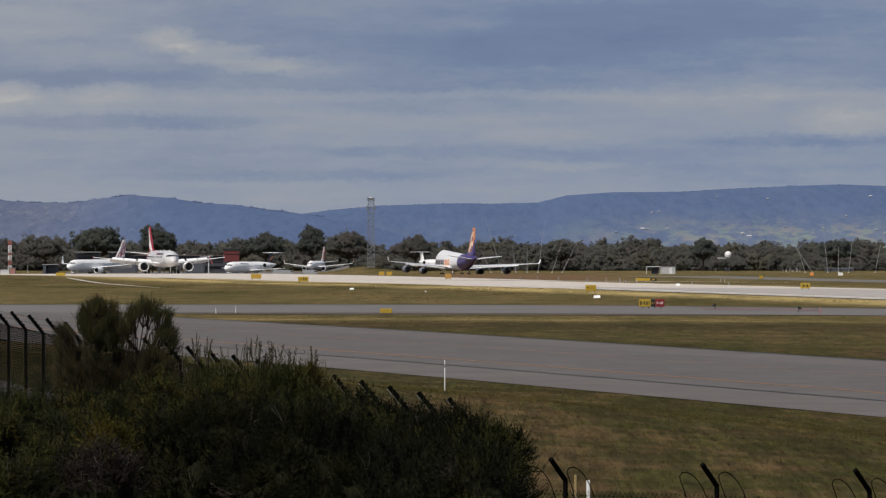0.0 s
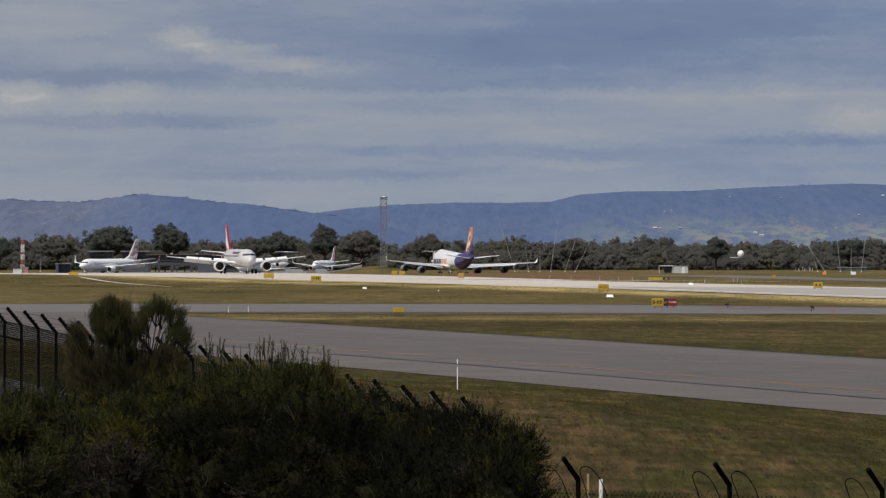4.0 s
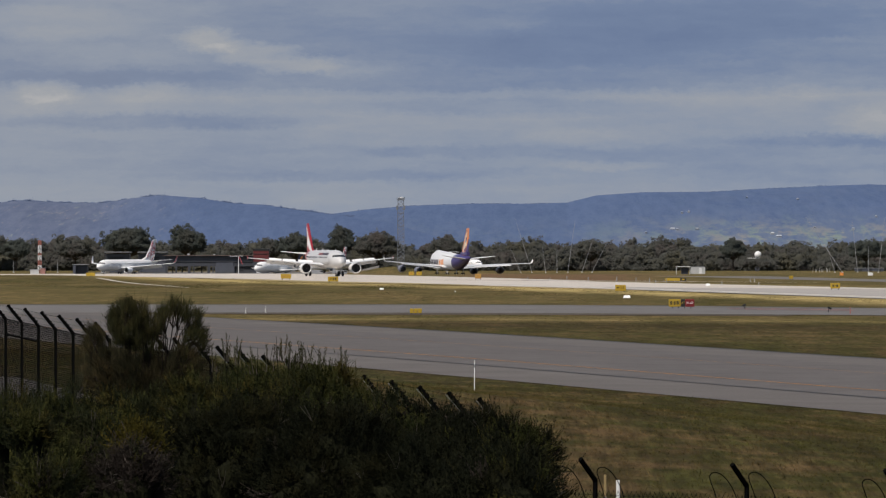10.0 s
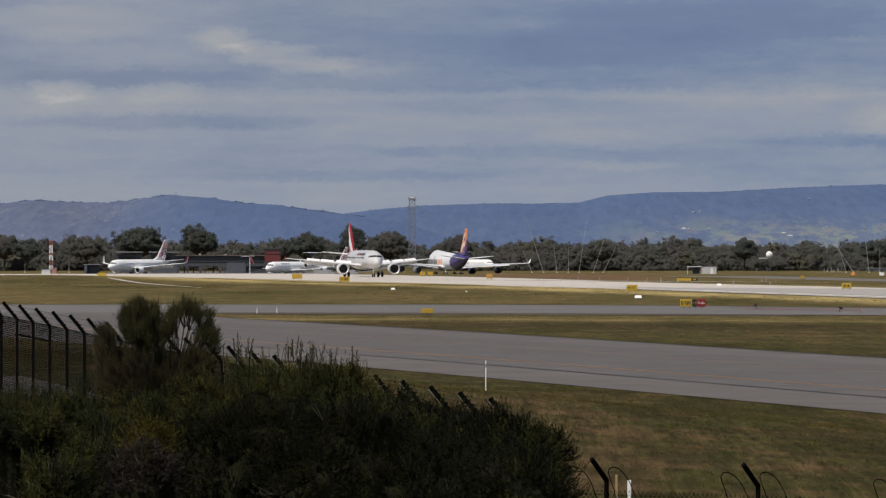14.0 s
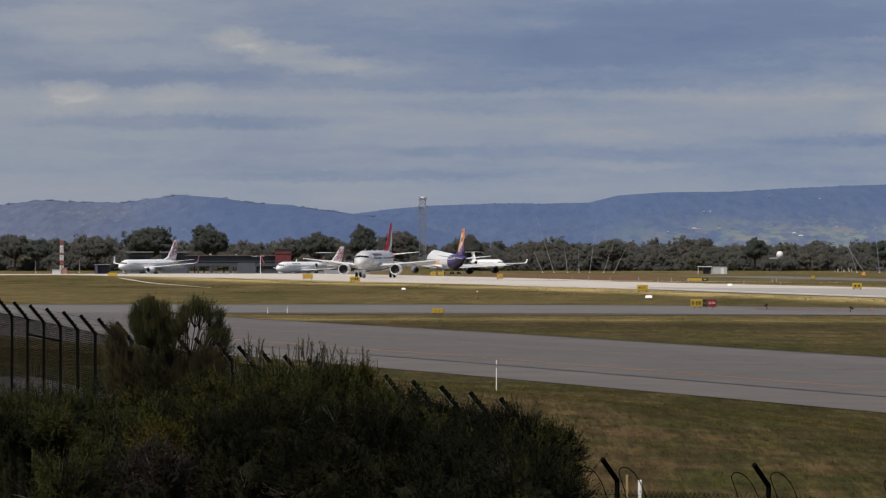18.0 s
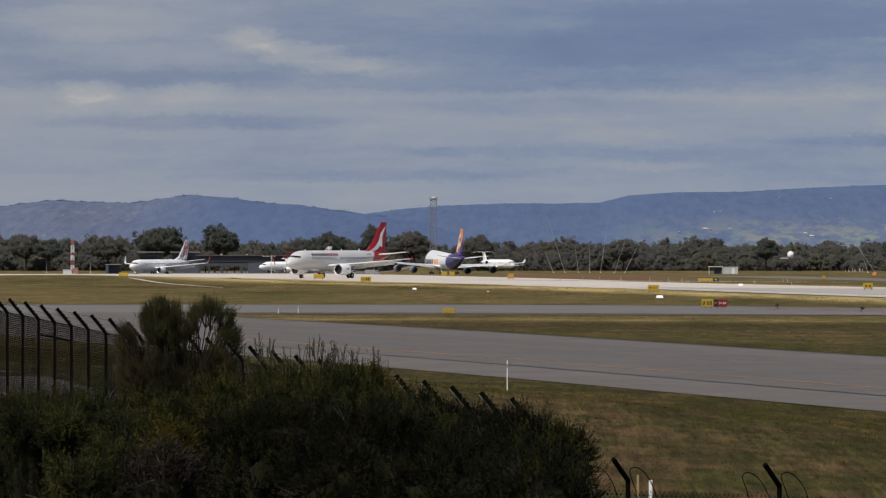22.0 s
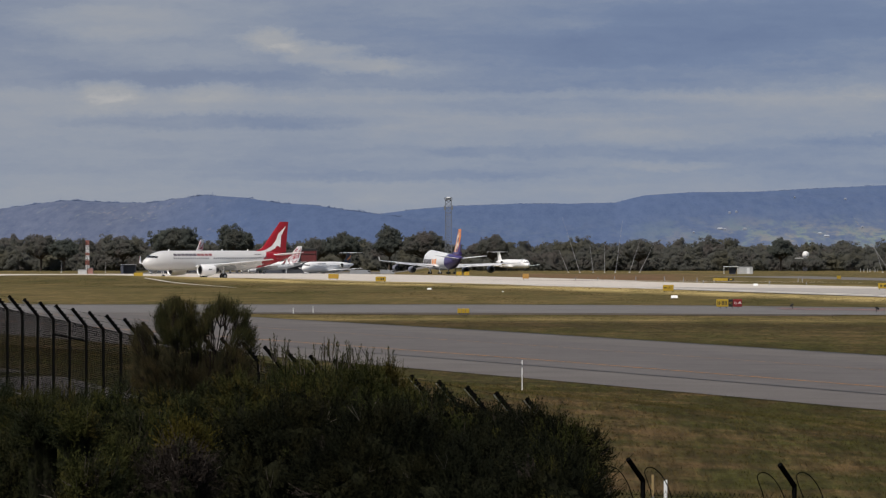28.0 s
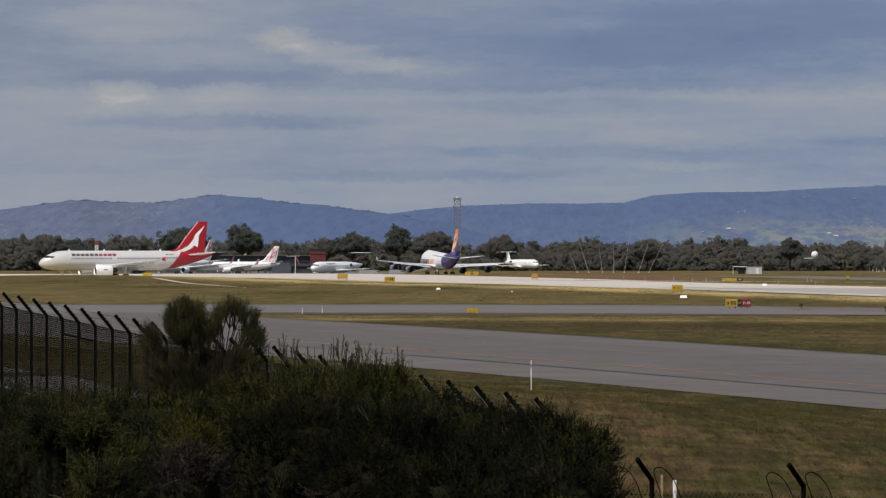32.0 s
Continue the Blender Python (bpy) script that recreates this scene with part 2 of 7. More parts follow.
# distance haze is mixed into these leaf colours, greying and lifting them
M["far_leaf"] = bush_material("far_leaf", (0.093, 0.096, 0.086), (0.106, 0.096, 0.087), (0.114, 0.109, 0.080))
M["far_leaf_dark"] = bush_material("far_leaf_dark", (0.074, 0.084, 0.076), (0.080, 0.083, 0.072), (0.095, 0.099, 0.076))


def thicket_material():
    """The solid inside of a shrub: shade among twigs and old leaves painted in, mottled finely."""
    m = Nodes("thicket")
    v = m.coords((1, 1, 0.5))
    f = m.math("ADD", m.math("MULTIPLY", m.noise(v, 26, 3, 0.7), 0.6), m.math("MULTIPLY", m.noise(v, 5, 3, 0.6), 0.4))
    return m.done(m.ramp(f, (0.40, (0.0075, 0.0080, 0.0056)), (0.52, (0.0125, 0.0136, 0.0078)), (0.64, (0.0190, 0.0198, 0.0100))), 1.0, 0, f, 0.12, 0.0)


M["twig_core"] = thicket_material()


# ---------------------------------------------------------------- mesh helpers
def obj(name, bm, material, parent=None, label="", smooth=False, m=None):
    me = bpy.data.meshes.new(name)
    bm.to_mesh(me)
    bm.free()
    if smooth:
        me.polygons.foreach_set("use_smooth", [True] * len(me.polygons))
    for mt in (material if isinstance(material, (list, tuple)) else [material]):
        me.materials.append(mt)
    ob = new(name, me)
    if parent is not None:
        ob.parent = parent
    if m is not None:
        ob.matrix_basis = m
    if label:
        tagged(ob, label=label)
    return ob


def part(name, bm, material, parent, label="", smooth=False, m=None):
    return obj(name, bm, material, parent, label, smooth, m)


def shared(name, mesh, parent, m, label=""):
    ob = new(name, mesh)
    ob.parent = parent
    ob.matrix_basis = m
    if label:
        tagged(ob, label=label)
    return ob


def thing(name, label, category, group="", kind="", m=None):
    ob = new(name)
    ob.empty_display_size = 0.3
    if m is not None:
        ob.matrix_basis = m
    return tagged(ob, label, category, group, kind)


def box(bm, cx, cy, cz, sx, sy, sz, rot=None, bevel=0.0):
    m = Matrix.Translation((cx, cy, cz))
    if rot is not None:
        m = m @ rot
    r = bmesh.ops.create_cube(bm, size=1.0, matrix=m @ Matrix.Diagonal((sx, sy, sz, 1)))
    if bevel > 0:
        edges = list({e for v in r["verts"] for e in v.link_edges})
        bmesh.ops.bevel(bm, geom=edges, offset=bevel, segments=1, affect="EDGES")
    return bm


def tube(bm, a, b, r0, r1=None, n=8, cap=True):
    a, b = Vector(a), Vector(b)
    r1 = r0 if r1 is None else r1
    q = (b - a).to_track_quat("Z", "Y").to_matrix()
    rings = []
    for p, r in ((a, r0), (b, r1)):
        rings.append([bm.verts.new(p + q @ Vector((r * math.cos(k * 2 * math.pi / n), r * math.sin(k * 2 * math.pi / n), 0)))
                      for k in range(n)])
    for k in range(n):
        bm.faces.new((rings[0][k], rings[0][(k + 1) % n], rings[1][(k + 1) % n], rings[1][k]))
    if cap:
        bm.faces.new(rings[0][::-1])
        bm.faces.new(rings[1])
    return bm


def loft(bm, rings, cap0=True, cap1=True, closed=True):
    vs = [[bm.verts.new(p) for p in r] for r in rings]
    n = len(vs[0])
    for a, b in zip(vs, vs[1:]):
        for k in range(n if closed else n - 1):
            bm.faces.new((a[k], a[(k + 1) % n], b[(k + 1) % n], b[k]))
    if cap0:
        bm.faces.new(vs[0][::-1])
    if cap1:
        bm.faces.new(vs[-1])
    bmesh.ops.recalc_face_normals(bm, faces=bm.faces)
    return bm


def lerp_table(tab, x):
    if x <= tab[0][0]:
        return tab[0][1]
    for (a, p), (b, q) in zip(tab, tab[1:]):
        if x <= b:
            return p + (q - p) * (x - a) / (b - a)
    return tab[-1][1]


def smooth01(x):
    x = max(0.0, min(1.0, x))
    return x * x * (3 - 2 * x)


# ---------------------------------------------------------------- the lie of the land
CA, SA = math.cos(radians(14.2)), math.sin(radians(14.2))   # the airfield's axis leans 14.2 degrees to the left


def across(x, y):
    return x * CA + y * SA


def along(x, y):
    return -x * SA + y * CA


def field_xy(r, s):
    return r * CA - s * SA, r * SA + s * CA


FALL = ((0, 0), (950, 0), (1200, -0.6), (1400, -1.85), (1680, -2.2), (2000, -4.1), (2350, -6.3), (2600, -8.0), (2680, -8.8), (2900, -9.2), (3200, -10.4), (6000, -10.4))


def lie(x, y):
    z = lerp_table(FALL, y)
    r, s = across(x, y), along(x, y)
    bank = max(0.0, min(3.1, 1.22 + 0.0253 * (s - 129.0))) * smooth01((84 - r) / 46) * smooth01((480 - s) / 200)
    z += bank
    z += 4.6 * math.exp(-((x * x + y * y) / 42.0 ** 2))
    z -= 0.0072 * (max(0.0, x + 4) ** 2 / (max(0.0, x + 4) + 8)) * smooth01((y - 120) / 120) * smooth01((1900 - y) / 450)    # the field falls gently eastwards
    z += 1.0 * math.exp(-((x + 84) / 32.0) ** 2 - ((y - 1225) / 105.0) ** 2)     # grass rise beside the runway
    z += 0.26 * math.exp(-((x + 48) / 38.0) ** 2 - ((y - 1490) / 190.0) ** 2)    # the runway crests where the twin jet rolls
    z += 4.6 * math.exp(-((x + 36) / 15.0) ** 2 - ((y - 3050) / 28.0) ** 2)      # bank at the foot of the tower
    z += 1.4 * math.exp(-((x + 3) / 22.0) ** 2 - ((y - 3000) / 40.0) ** 2)
    return z


def ground_sheet():
    ys = [-600, -300, -150, -80, -50, -30, -15]
    y = 0.0
    while y < 5200:
        ys.append(y)
        y += max(3.0, 0.022 * y)
    ys.append(5400)
    us = np.linspace(-1, 1, 121)
    verts, mask, soil, worn = [], [], [], []
    for yy in ys:
        half = 90 + 0.16 * max(yy, 0) + (500 if yy < 0 else 0)
        for u in us:
            x = half * (0.55 * u + 0.45 * u ** 3)
            verts.append((x, yy, lie(x, yy)))
            r = across(x, yy)
            b = max(1.4 * math.exp(-((r - 242) / 13.0) ** 2), 0.6 * math.exp(-((r - 318) / 10.0) ** 2)) if yy > 600 else 0.0
            # farther grass is lightened in steps, painting sunlight beyond the cloud's shade
            dry = 0.14 * smooth01((yy - 640) / 60) + 0.08 * smooth01((yy - 420) / 60)
            dry += 0.06 * smooth01((yy - 1150) / 120)
            short = 640.0 - yy          # straw beside the link taxiway
            if 0 < short < 150 and r > 124:
                dry = max(dry, max(0.26 * smooth01((60 - short) / 30), 0.5 * math.exp(-((short - 46) / 14.0) ** 2)))
            mask.append(max(b * smooth01((yy - 600) / 150), dry))
            soil.append(0.9 * smooth01((yy - 1250) / 150) * smooth01((3000 - yy) / 200) * smooth01((0.032 * yy - x) / 20) * smooth01((x + 6) / 10))
            worn.append(0.85 * math.exp(-((short - 86) / 24.0) ** 2) if r > 124 and yy < 700 else 0.0)
    n = len(us)
    faces = [(i * n + k, i * n + k + 1, (i + 1) * n + k + 1, (i + 1) * n + k) for i in range(len(ys) - 1) for k in range(n - 1)]
    me = bpy.data.meshes.new("ground")
    me.from_pydata(verts, [], faces)
    a = me.attributes.new("straw_sunlit", "FLOAT", "POINT")
    a.data.foreach_set("value", mask)
    a = me.attributes.new("ruddy", "FLOAT", "POINT")
    a.data.foreach_set("value", soil)
    a = me.attributes.new("thatch", "FLOAT", "POINT")
    a.data.foreach_set("value", worn)
    me.materials.append(M["grass"])
    me.polygons.foreach_set("use_smooth", [True] * len(me.polygons))
    return tagged(new("ground", me), "olive and straw-coloured mown airfield grass", "grass", kind="structure")


ground = ground_sheet()


def strip(name, line, material, lift, label="", category="", parent=None, cells=6):
    """A paved band: line holds (x, y, half width) along its middle; it follows the land a little above it."""
    pts = []
    for (x0, y0, w0), (x1, y1, w1) in zip(line, line[1:]):
        n = max(2, int(math.hypot(x1 - x0, y1 - y0) / 12))
        pts += [(x0 + (x1 - x0) * k / n, y0 + (y1 - y0) * k / n, w0 + (w1 - w0) * k / n) for k in range(n)]
    pts.append(line[-1])
    verts = []
    for i, (x, y, w) in enumerate(pts):
        a, b = pts[max(0, i - 1)], pts[min(len(pts) - 1, i + 1)]
        d = Vector((b[0] - a[0], b[1] - a[1])).normalized()
        for k in range(cells + 1):
            o = (2 * k / cells - 1) * w
            px, py = x + d.y * o, y - d.x * o
            verts.append((px, py, lie(px, py) + lift))
    n = cells + 1
    faces = [(i * n + k, i * n + k + 1, (i + 1) * n + k + 1, (i + 1) * n + k) for i in range(len(pts) - 1) for k in range(cells)]
    me = bpy.data.meshes.new(name)
    me.from_pydata(verts, [], faces)
    me.materials.append(material)
    ob = new(name, me)
    if parent is not None:
        ob.parent = parent
    else:
        tagged(ob, label, category, kind="structure")
    return ob


def axis_line(r0, r1, s0, s1):
    """A band between two offsets across the airfield's axis, from s0 to s1 along it."""
    r, w = (r0 + r1) / 2, abs(r1 - r0) / 2
    return [(*field_xy(r, s0), w), (*field_xy(r, s1), w)]


LIFT = 0.03
M["gravel"] = simple("gravel", (0.105, 0.088, 0.070), 0.95, scale=0.7, vary=0.45, spec=0.05)
M["straw"] = simple("straw", (0.36, 0.28, 0.12), 0.9, scale=0.25, vary=0.45)
taxiway = strip("taxiway", axis_line(85.3, 124.8, 60, 950), M["shoulder"], LIFT, "grey asphalt taxiway with paved shoulders", "taxiway", cells=10)
strip("running_surface", axis_line(94.0, 117.5, 60, 950), M["asphalt"], LIFT + 0.012, parent=taxiway, cells=8)
strip("seam", axis_line(93.6, 93.9, 60, 950), M["seam"], LIFT + 0.02, parent=taxiway, cells=1)
# this dark strip paints the shade of the grass edge
strip("far_edge_lip", axis_line(124.5, 125.1, 60, 950), M["seam"], LIFT + 0.012, parent=taxiway, cells=1)
strip("edge_line", axis_line(98.25, 98.5, 60, 950), M["orange_line"], LIFT + 0.024, parent=taxiway, cells=1)
strip("centre_line", axis_line(110.85, 110.95, 60, 950), M["orange_line"], LIFT + 0.024, parent=taxiway, cells=1)
link = strip("link_taxiway", [(-150, 680, 36), (-47, 676, 36), (20, 677, 37), (45, 672, 32), (160, 660, 30)], M["link"], LIFT + 0.02,
             "pale grey link taxiway between two grass strips", "taxiway", cells=8)
# shade at the far grass edge, laid on as a dark strip
strip("link_far_lip", [(-150, 717.5, 1.8), (-47, 713.5, 1.8), (20, 715.5, 1.8), (45, 705.5, 1.8), (160, 691.5, 1.8)], M["seam"], LIFT + 0.03, parent=link, cells=1)
strip("gravel_edge", [(-30, 634.5, 3), (-8, 632, 8), (14, 633, 7), (30, 636, 4)], M["gravel"], LIFT + 0.012, parent=link, cells=2)
for y0 in (693, 687.5, 682):
    strip("holding_line", [(26.5, y0 + 1.5, 0.7), (39, y0 - 3.0, 0.7)], M["red_line"], LIFT + 0.05, parent=link, cells=1)
runway = strip("runway", axis_line(250, 311, 500, 2650), M["concrete"], LIFT, "sunlit pale concrete runway", "runway", cells=8)
# dark line of shade along the near edge, painted as a narrow strip
strip("paved_shoulder", axis_line(249.4, 251.6, 500, 905), M["seam"], LIFT + 0.01, parent=runway, cells=2)
strip("runway_edge_line", axis_line(255.2, 256.4, 500, 1000), M["white_line"], LIFT + 0.03, parent=runway, cells=1)
strip("tyre_streak", axis_line(260, 300, 500, 950), M["rubbered"], LIFT + 0.02, parent=runway, cells=4)
strip("grass_island", [(*field_xy(251, 985), 0.4), (*field_xy(252, 1060), 4.2), (*field_xy(253, 1180), 5.0), (*field_xy(253, 1215), 0.5)], M["straw"], LIFT + 0.04, parent=runway, cells=3)
exit_taxiway = strip("exit_taxiway", axis_line(328, 368, 1180, 2750), M["concrete"], LIFT + 0.01, "pale concrete exit taxiway", "taxiway", cells=6)
junction = strip("junction", [(*field_xy(321, 1260), 14), (*field_xy(321, 1305), 22), (*field_xy(321, 1640), 24), (*field_xy(321, 1700), 14)], M["concrete"], LIFT + 0.02,
                 "pale concrete junction between runway and taxiway", "pavement", cells=6)
apron = strip("apron", [(-185, 2230, 0.5), (-185, 2231, 60), (-120, 2640, 128), (-112, 2900, 68), (-112, 3330, 72)], M["link"], LIFT, "wide pale grey parking apron", "apron", cells=14)
cross_taxiway = strip("cross_taxiway", axis_line(440, 468, 1150, 1560), M["link"], LIFT, "narrow grey taxiway across the far field", "taxiway", cells=4)
track = strip("service_track", [(-66, 1170, 0.3), (-63, 1147, 0.5), (-56, 1085, 0.5), (-49, 1025, 0.4), (-40.5, 952, 0.15)], M["concrete"], LIFT + 0.01, "narrow pale service track in the grass", "track", cells=2)
perimeter = strip("perimeter_road", axis_line(33.3, 36.6, 188, 560), M["asphalt"], LIFT, "narrow asphalt perimeter road inside the fence", "road", cells=4)

# ---------------------------------------------------------------- aircraft
def foil(le, y, z, chord, thick, twist=0.0, n=6):
    """A closed wing section: flat-sided lens, leading edge at le, chord running aft (-x)."""
    top = [(0.0, 0.0), (0.04, 0.45), (0.15, 0.85), (0.38, 1.0), (0.7, 0.62), (1.0, 0.04)]
    pts = [(le - u * chord, y, z + 0.5 * thick * v - twist * u) for u, v in top]
    pts += [(le - u * chord, y, z - 0.36 * thick * v - twist * u) for u, v in reversed(top[1:-1])]
    return pts


def fin_section(le, z, chord, half):
    prof = [(0.0, 0.0), (0.06, 0.6), (0.2, 1.0), (0.7, 0.9), (1.0, 0.12)]
    return [(le - u * chord, half * v, z) for u, v in prof] + [(le - u * chord, -half * v, z) for u, v in reversed(prof[1:])]


def wheel_meshes(radius, width):
    n = 16
    bm = bmesh.new()
    prof = [(-0.5, 0.55), (-0.5, 0.86), (-0.34, 1.0), (0.34, 1.0), (0.5, 0.86), (0.5, 0.55)]
    loft(bm, [[(radius * r * math.cos(k * 2 * math.pi / n), width * w, radius * r * math.sin(k * 2 * math.pi / n)) for k in range(n)]
              for w, r in prof], False, False)
    tyre = bpy.data.meshes.new("tyre")
    bm.to_mesh(tyre)
    bm.free()
    tyre.materials.append(M["rubber"])
    bm = bmesh.new()
    prof = [(-0.42, 0.2), (-0.30, 0.54), (0.30, 0.54), (0.42, 0.2)]
    loft(bm, [[(radius * r * math.cos(k * 2 * math.pi / n), width * w, radius * r * math.sin(k * 2 * math.pi / n)) for k in range(n)]
              for w, r in prof])
    rim = bpy.data.meshes.new("rim")
    bm.to_mesh(rim)
    bm.free()
    rim.materials.append(M["bare_metal"])
    return tyre, rim


def gear(name, root, x, y, top, radius, width, gap, material, axles=(0.0,)):
    bm = bmesh.new()
    tube(bm, (x, y, radius), (x + 0.05, y, top), 0.12 if radius < 0.5 else 0.18, n=10)
    tube(bm, (x, y, radius + 0.3), (x + 0.9, y, top), 0.06, n=6)
    for ax in axles:
        tube(bm, (x + ax, y - gap, radius), (x + ax, y + gap, radius), 0.08, n=8)
    if len(axles) > 1:
        tube(bm, (x + axles[0], y, radius), (x + axles[-1], y, radius), 0.13, n=8)
    leg = part(name, bm, material, root, "white landing gear leg")
    tyre, rim = wheel_meshes(radius, width)
    for ax in axles:
        for side in (-1, 1):
            m = Matrix.Translation((x + ax, y + side * gap, radius))
            shared("tyre", tyre, leg, m)
            shared("rim", rim, leg, m)
    return leg


def nacelle(root, x, y, z, radius, length, skin, lip, pylon_top, parts=True):
    """An engine whose intake is at x; it reaches aft by length."""
    n = 24

    def ring(u, r):
        return [(x - u, y + r * math.cos(k * 2 * math.pi / n), z + r * math.sin(k * 2 * math.pi / n)) for k in range(n)]
    bm = bmesh.new()
    prof = [(0.30, 0.80), (0.06, 0.84), (0.0, 0.90), (0.12, 0.97), (0.5, 1.0), (0.25 * length + 0.5, 1.0), (0.66 * length, 0.90), (0.74 * length, 0.80)]
    loft(bm, [ring(u, radius * r) for u, r in prof], False, False)
    eng = part("engine", bm, skin, root, "white turbofan engine cowling", True)
    bm = bmesh.new()
    loft(bm, [ring(u, radius * r) for u, r in ((0.16, 0.832), (0.06, 0.845), (-0.012, 0.885), (0.05, 0.945), (0.16, 0.985))], False, False)
    part("intake_lip", bm, lip, eng, "bare metal intake lip", True)
    bm = bmesh.new()
    # the dark surface also lines the duct, painting the shade inside the intake
    loft(bm, [ring(0.14, radius * 0.826), ring(0.85, radius * 0.79), ring(1.0, radius * 0.26)], False, True)
    part("fan", bm, M["fan_duct_shade"], eng, "dark fan with duct wall blackened as shade")
    bm = bmesh.new()
    loft(bm, [ring(0.62, 0.02), ring(0.78, radius * 0.14), ring(0.99, radius * 0.25)], True, False)
    part("spinner", bm, M["dark_metal"], eng, "dark spinner", True)
    bm = bmesh.new()
    loft(bm, [ring(0.6 * length, radius * 0.62), ring(0.8 * length, radius * 0.52), ring(0.95 * length, radius * 0.36), ring(length, radius * 0.2)], True, True)
    part("exhaust_cone", bm, M["dark_metal"], eng, "dark metal exhaust", True)
    if pylon_top is not None:
        px, pz = pylon_top
        bm = bmesh.new()
        w = 0.18
        loft(bm, [[(x - 0.18 * length, y - w, z + 0.8 * radius), (x - 0.18 * length, y + w, z + 0.8 * radius),
                   (x - 0.85 * length, y + w, z + 0.6 * radius), (x - 0.85 * length, y - w, z + 0.6 * radius)],
                  [(px + 0.3, y - w, pz), (px + 0.3, y + w, pz), (px - 3.0, y + w, pz), (px - 3.0, y - w, pz)]])
        part("pylon", bm, skin, eng)
    return eng


def fuselage_rings(c, n=28):
    rings = []
    for u, r, dz in c["hull"]:
        w, h = c["R"] * r, c["Rh"] * r
        hump = lerp_table(c.get("hump", ((0, 0), (1, 0))), u)
        ring = []
        for k in range(n):
            a = k * 2 * math.pi / n
            sy, sz = math.cos(a), math.sin(a)
            z = h * sz + (hump * max(0.0, sz) ** 0.7)
            y = w * sy * (1 - 0.10 * hump / max(c["Rh"], 0.1) * max(0.0, sz))
            ring.append((c["nose"] - u, y, c["zc"] + c["Rh"] * dz + z))
        rings.append(ring)
    return rings


def hull_at(c, u, dzf):
    """Half width and height of the hull's skin at u metres behind the nose, dzf radii above its axis."""
    r = lerp_table([(a, b) for a, b, _ in c["hull"]], u)
    dz = lerp_table([(a, b) for a, _, b in c["hull"]], u)
    s = max(-0.98, min(0.98, dzf))
    return c["R"] * r * math.sqrt(1 - s * s), c["zc"] + c["Rh"] * (dz + r * s), math.asin(s)


def hull_patch(c, u0, u1, a0, a1, side, out=0.02, n=4):
    """A curved plate lying on the hull."""
    bm = bmesh.new()
    rows = []
    for layer in (out, -0.03):
        grid = []
        for i in range(n + 1):
            u = u0 + (u1 - u0) * i / n
            r = lerp_table([(q, w) for q, w, _ in c["hull"]], u)
            dz = lerp_table([(q, w) for q, _, w in c["hull"]], u)
            hump = lerp_table(c.get("hump", ((0, 0), (1, 0))), u)
            line = []
            for k in range(n + 1):
                t = radians(a0 + (a1 - a0) * k / n)
                y = (c["R"] * r + layer) * math.cos(t)
                z = (c["Rh"] * r + layer) * math.sin(t) + hump * max(0.0, math.sin(t)) ** 0.7
                line.append(bm.verts.new((c["nose"] - u, side * y, c["zc"] + c["Rh"] * dz + z)))
            grid.append(line)
        rows.append(grid)
    for grid in rows:
        for i in range(n):
            for k in range(n):
                bm.faces.new((grid[i][k], grid[i + 1][k], grid[i + 1][k + 1], grid[i][k + 1]))
    bmesh.ops.recalc_face_normals(bm, faces=bm.faces)
    return bm


def skin_u(c, y, z):
    """How far behind the nose the hull's skin passes through half width y and height z above its axis."""
    lo, hi = 0.3, 8.0
    for _ in range(24):
        u = (lo + hi) / 2
        r = lerp_table([(a, b) for a, b, _ in c["hull"]], u)
        dz = lerp_table([(a, b) for a, _, b in c["hull"]], u)
        inside = (y / (c["R"] * r)) ** 2 + ((z - dz * c["Rh"]) / (c["Rh"] * r)) ** 2 < 1
        lo, hi = (lo, u) if inside else (u, hi)
    return hi


def screen_pane(c, y0, y1, z0, z1, skew, side, n=3):
    """A pane of the windscreen in the nose's skin, between two widths and two heights (in radii)."""
    bm = bmesh.new()
    layers = []
    for out in (0.03, -0.06):
        grid = []
        for i in range(n + 1):
            y = (y0 + (y1 - y0) * i / n) * c["R"]
            line = []
            for k in range(n + 1):
                z = (z0 + (z1 - z0) * k / n + skew * i / n) * c["Rh"]
                yy = y * (1 - 0.08 * k / n)
                line.append(bm.verts.new((c["nose"] - skin_u(c, yy, z) + out, side * (yy + 0.5 * out), c["zc"] + z + 0.6 * out)))
            grid.append(line)
        layers.append(grid)
    for grid in layers:
        for i in range(n):
            for k in range(n):
                bm.faces.new((grid[i][k], grid[i + 1][k], grid[i + 1][k + 1], grid[i][k + 1]))
    bmesh.ops.recalc_face_normals(bm, faces=bm.faces)
    return bm


def skin_pose(c, u, dzf, side, out=0.0):
    y, z, tilt = hull_at(c, u, dzf)
    return Matrix.Translation((c["nose"] - u, side * (y + out * math.cos(tilt)), z + out * math.sin(tilt))) @ \
        Matrix.Rotation(side * tilt, 4, "X")


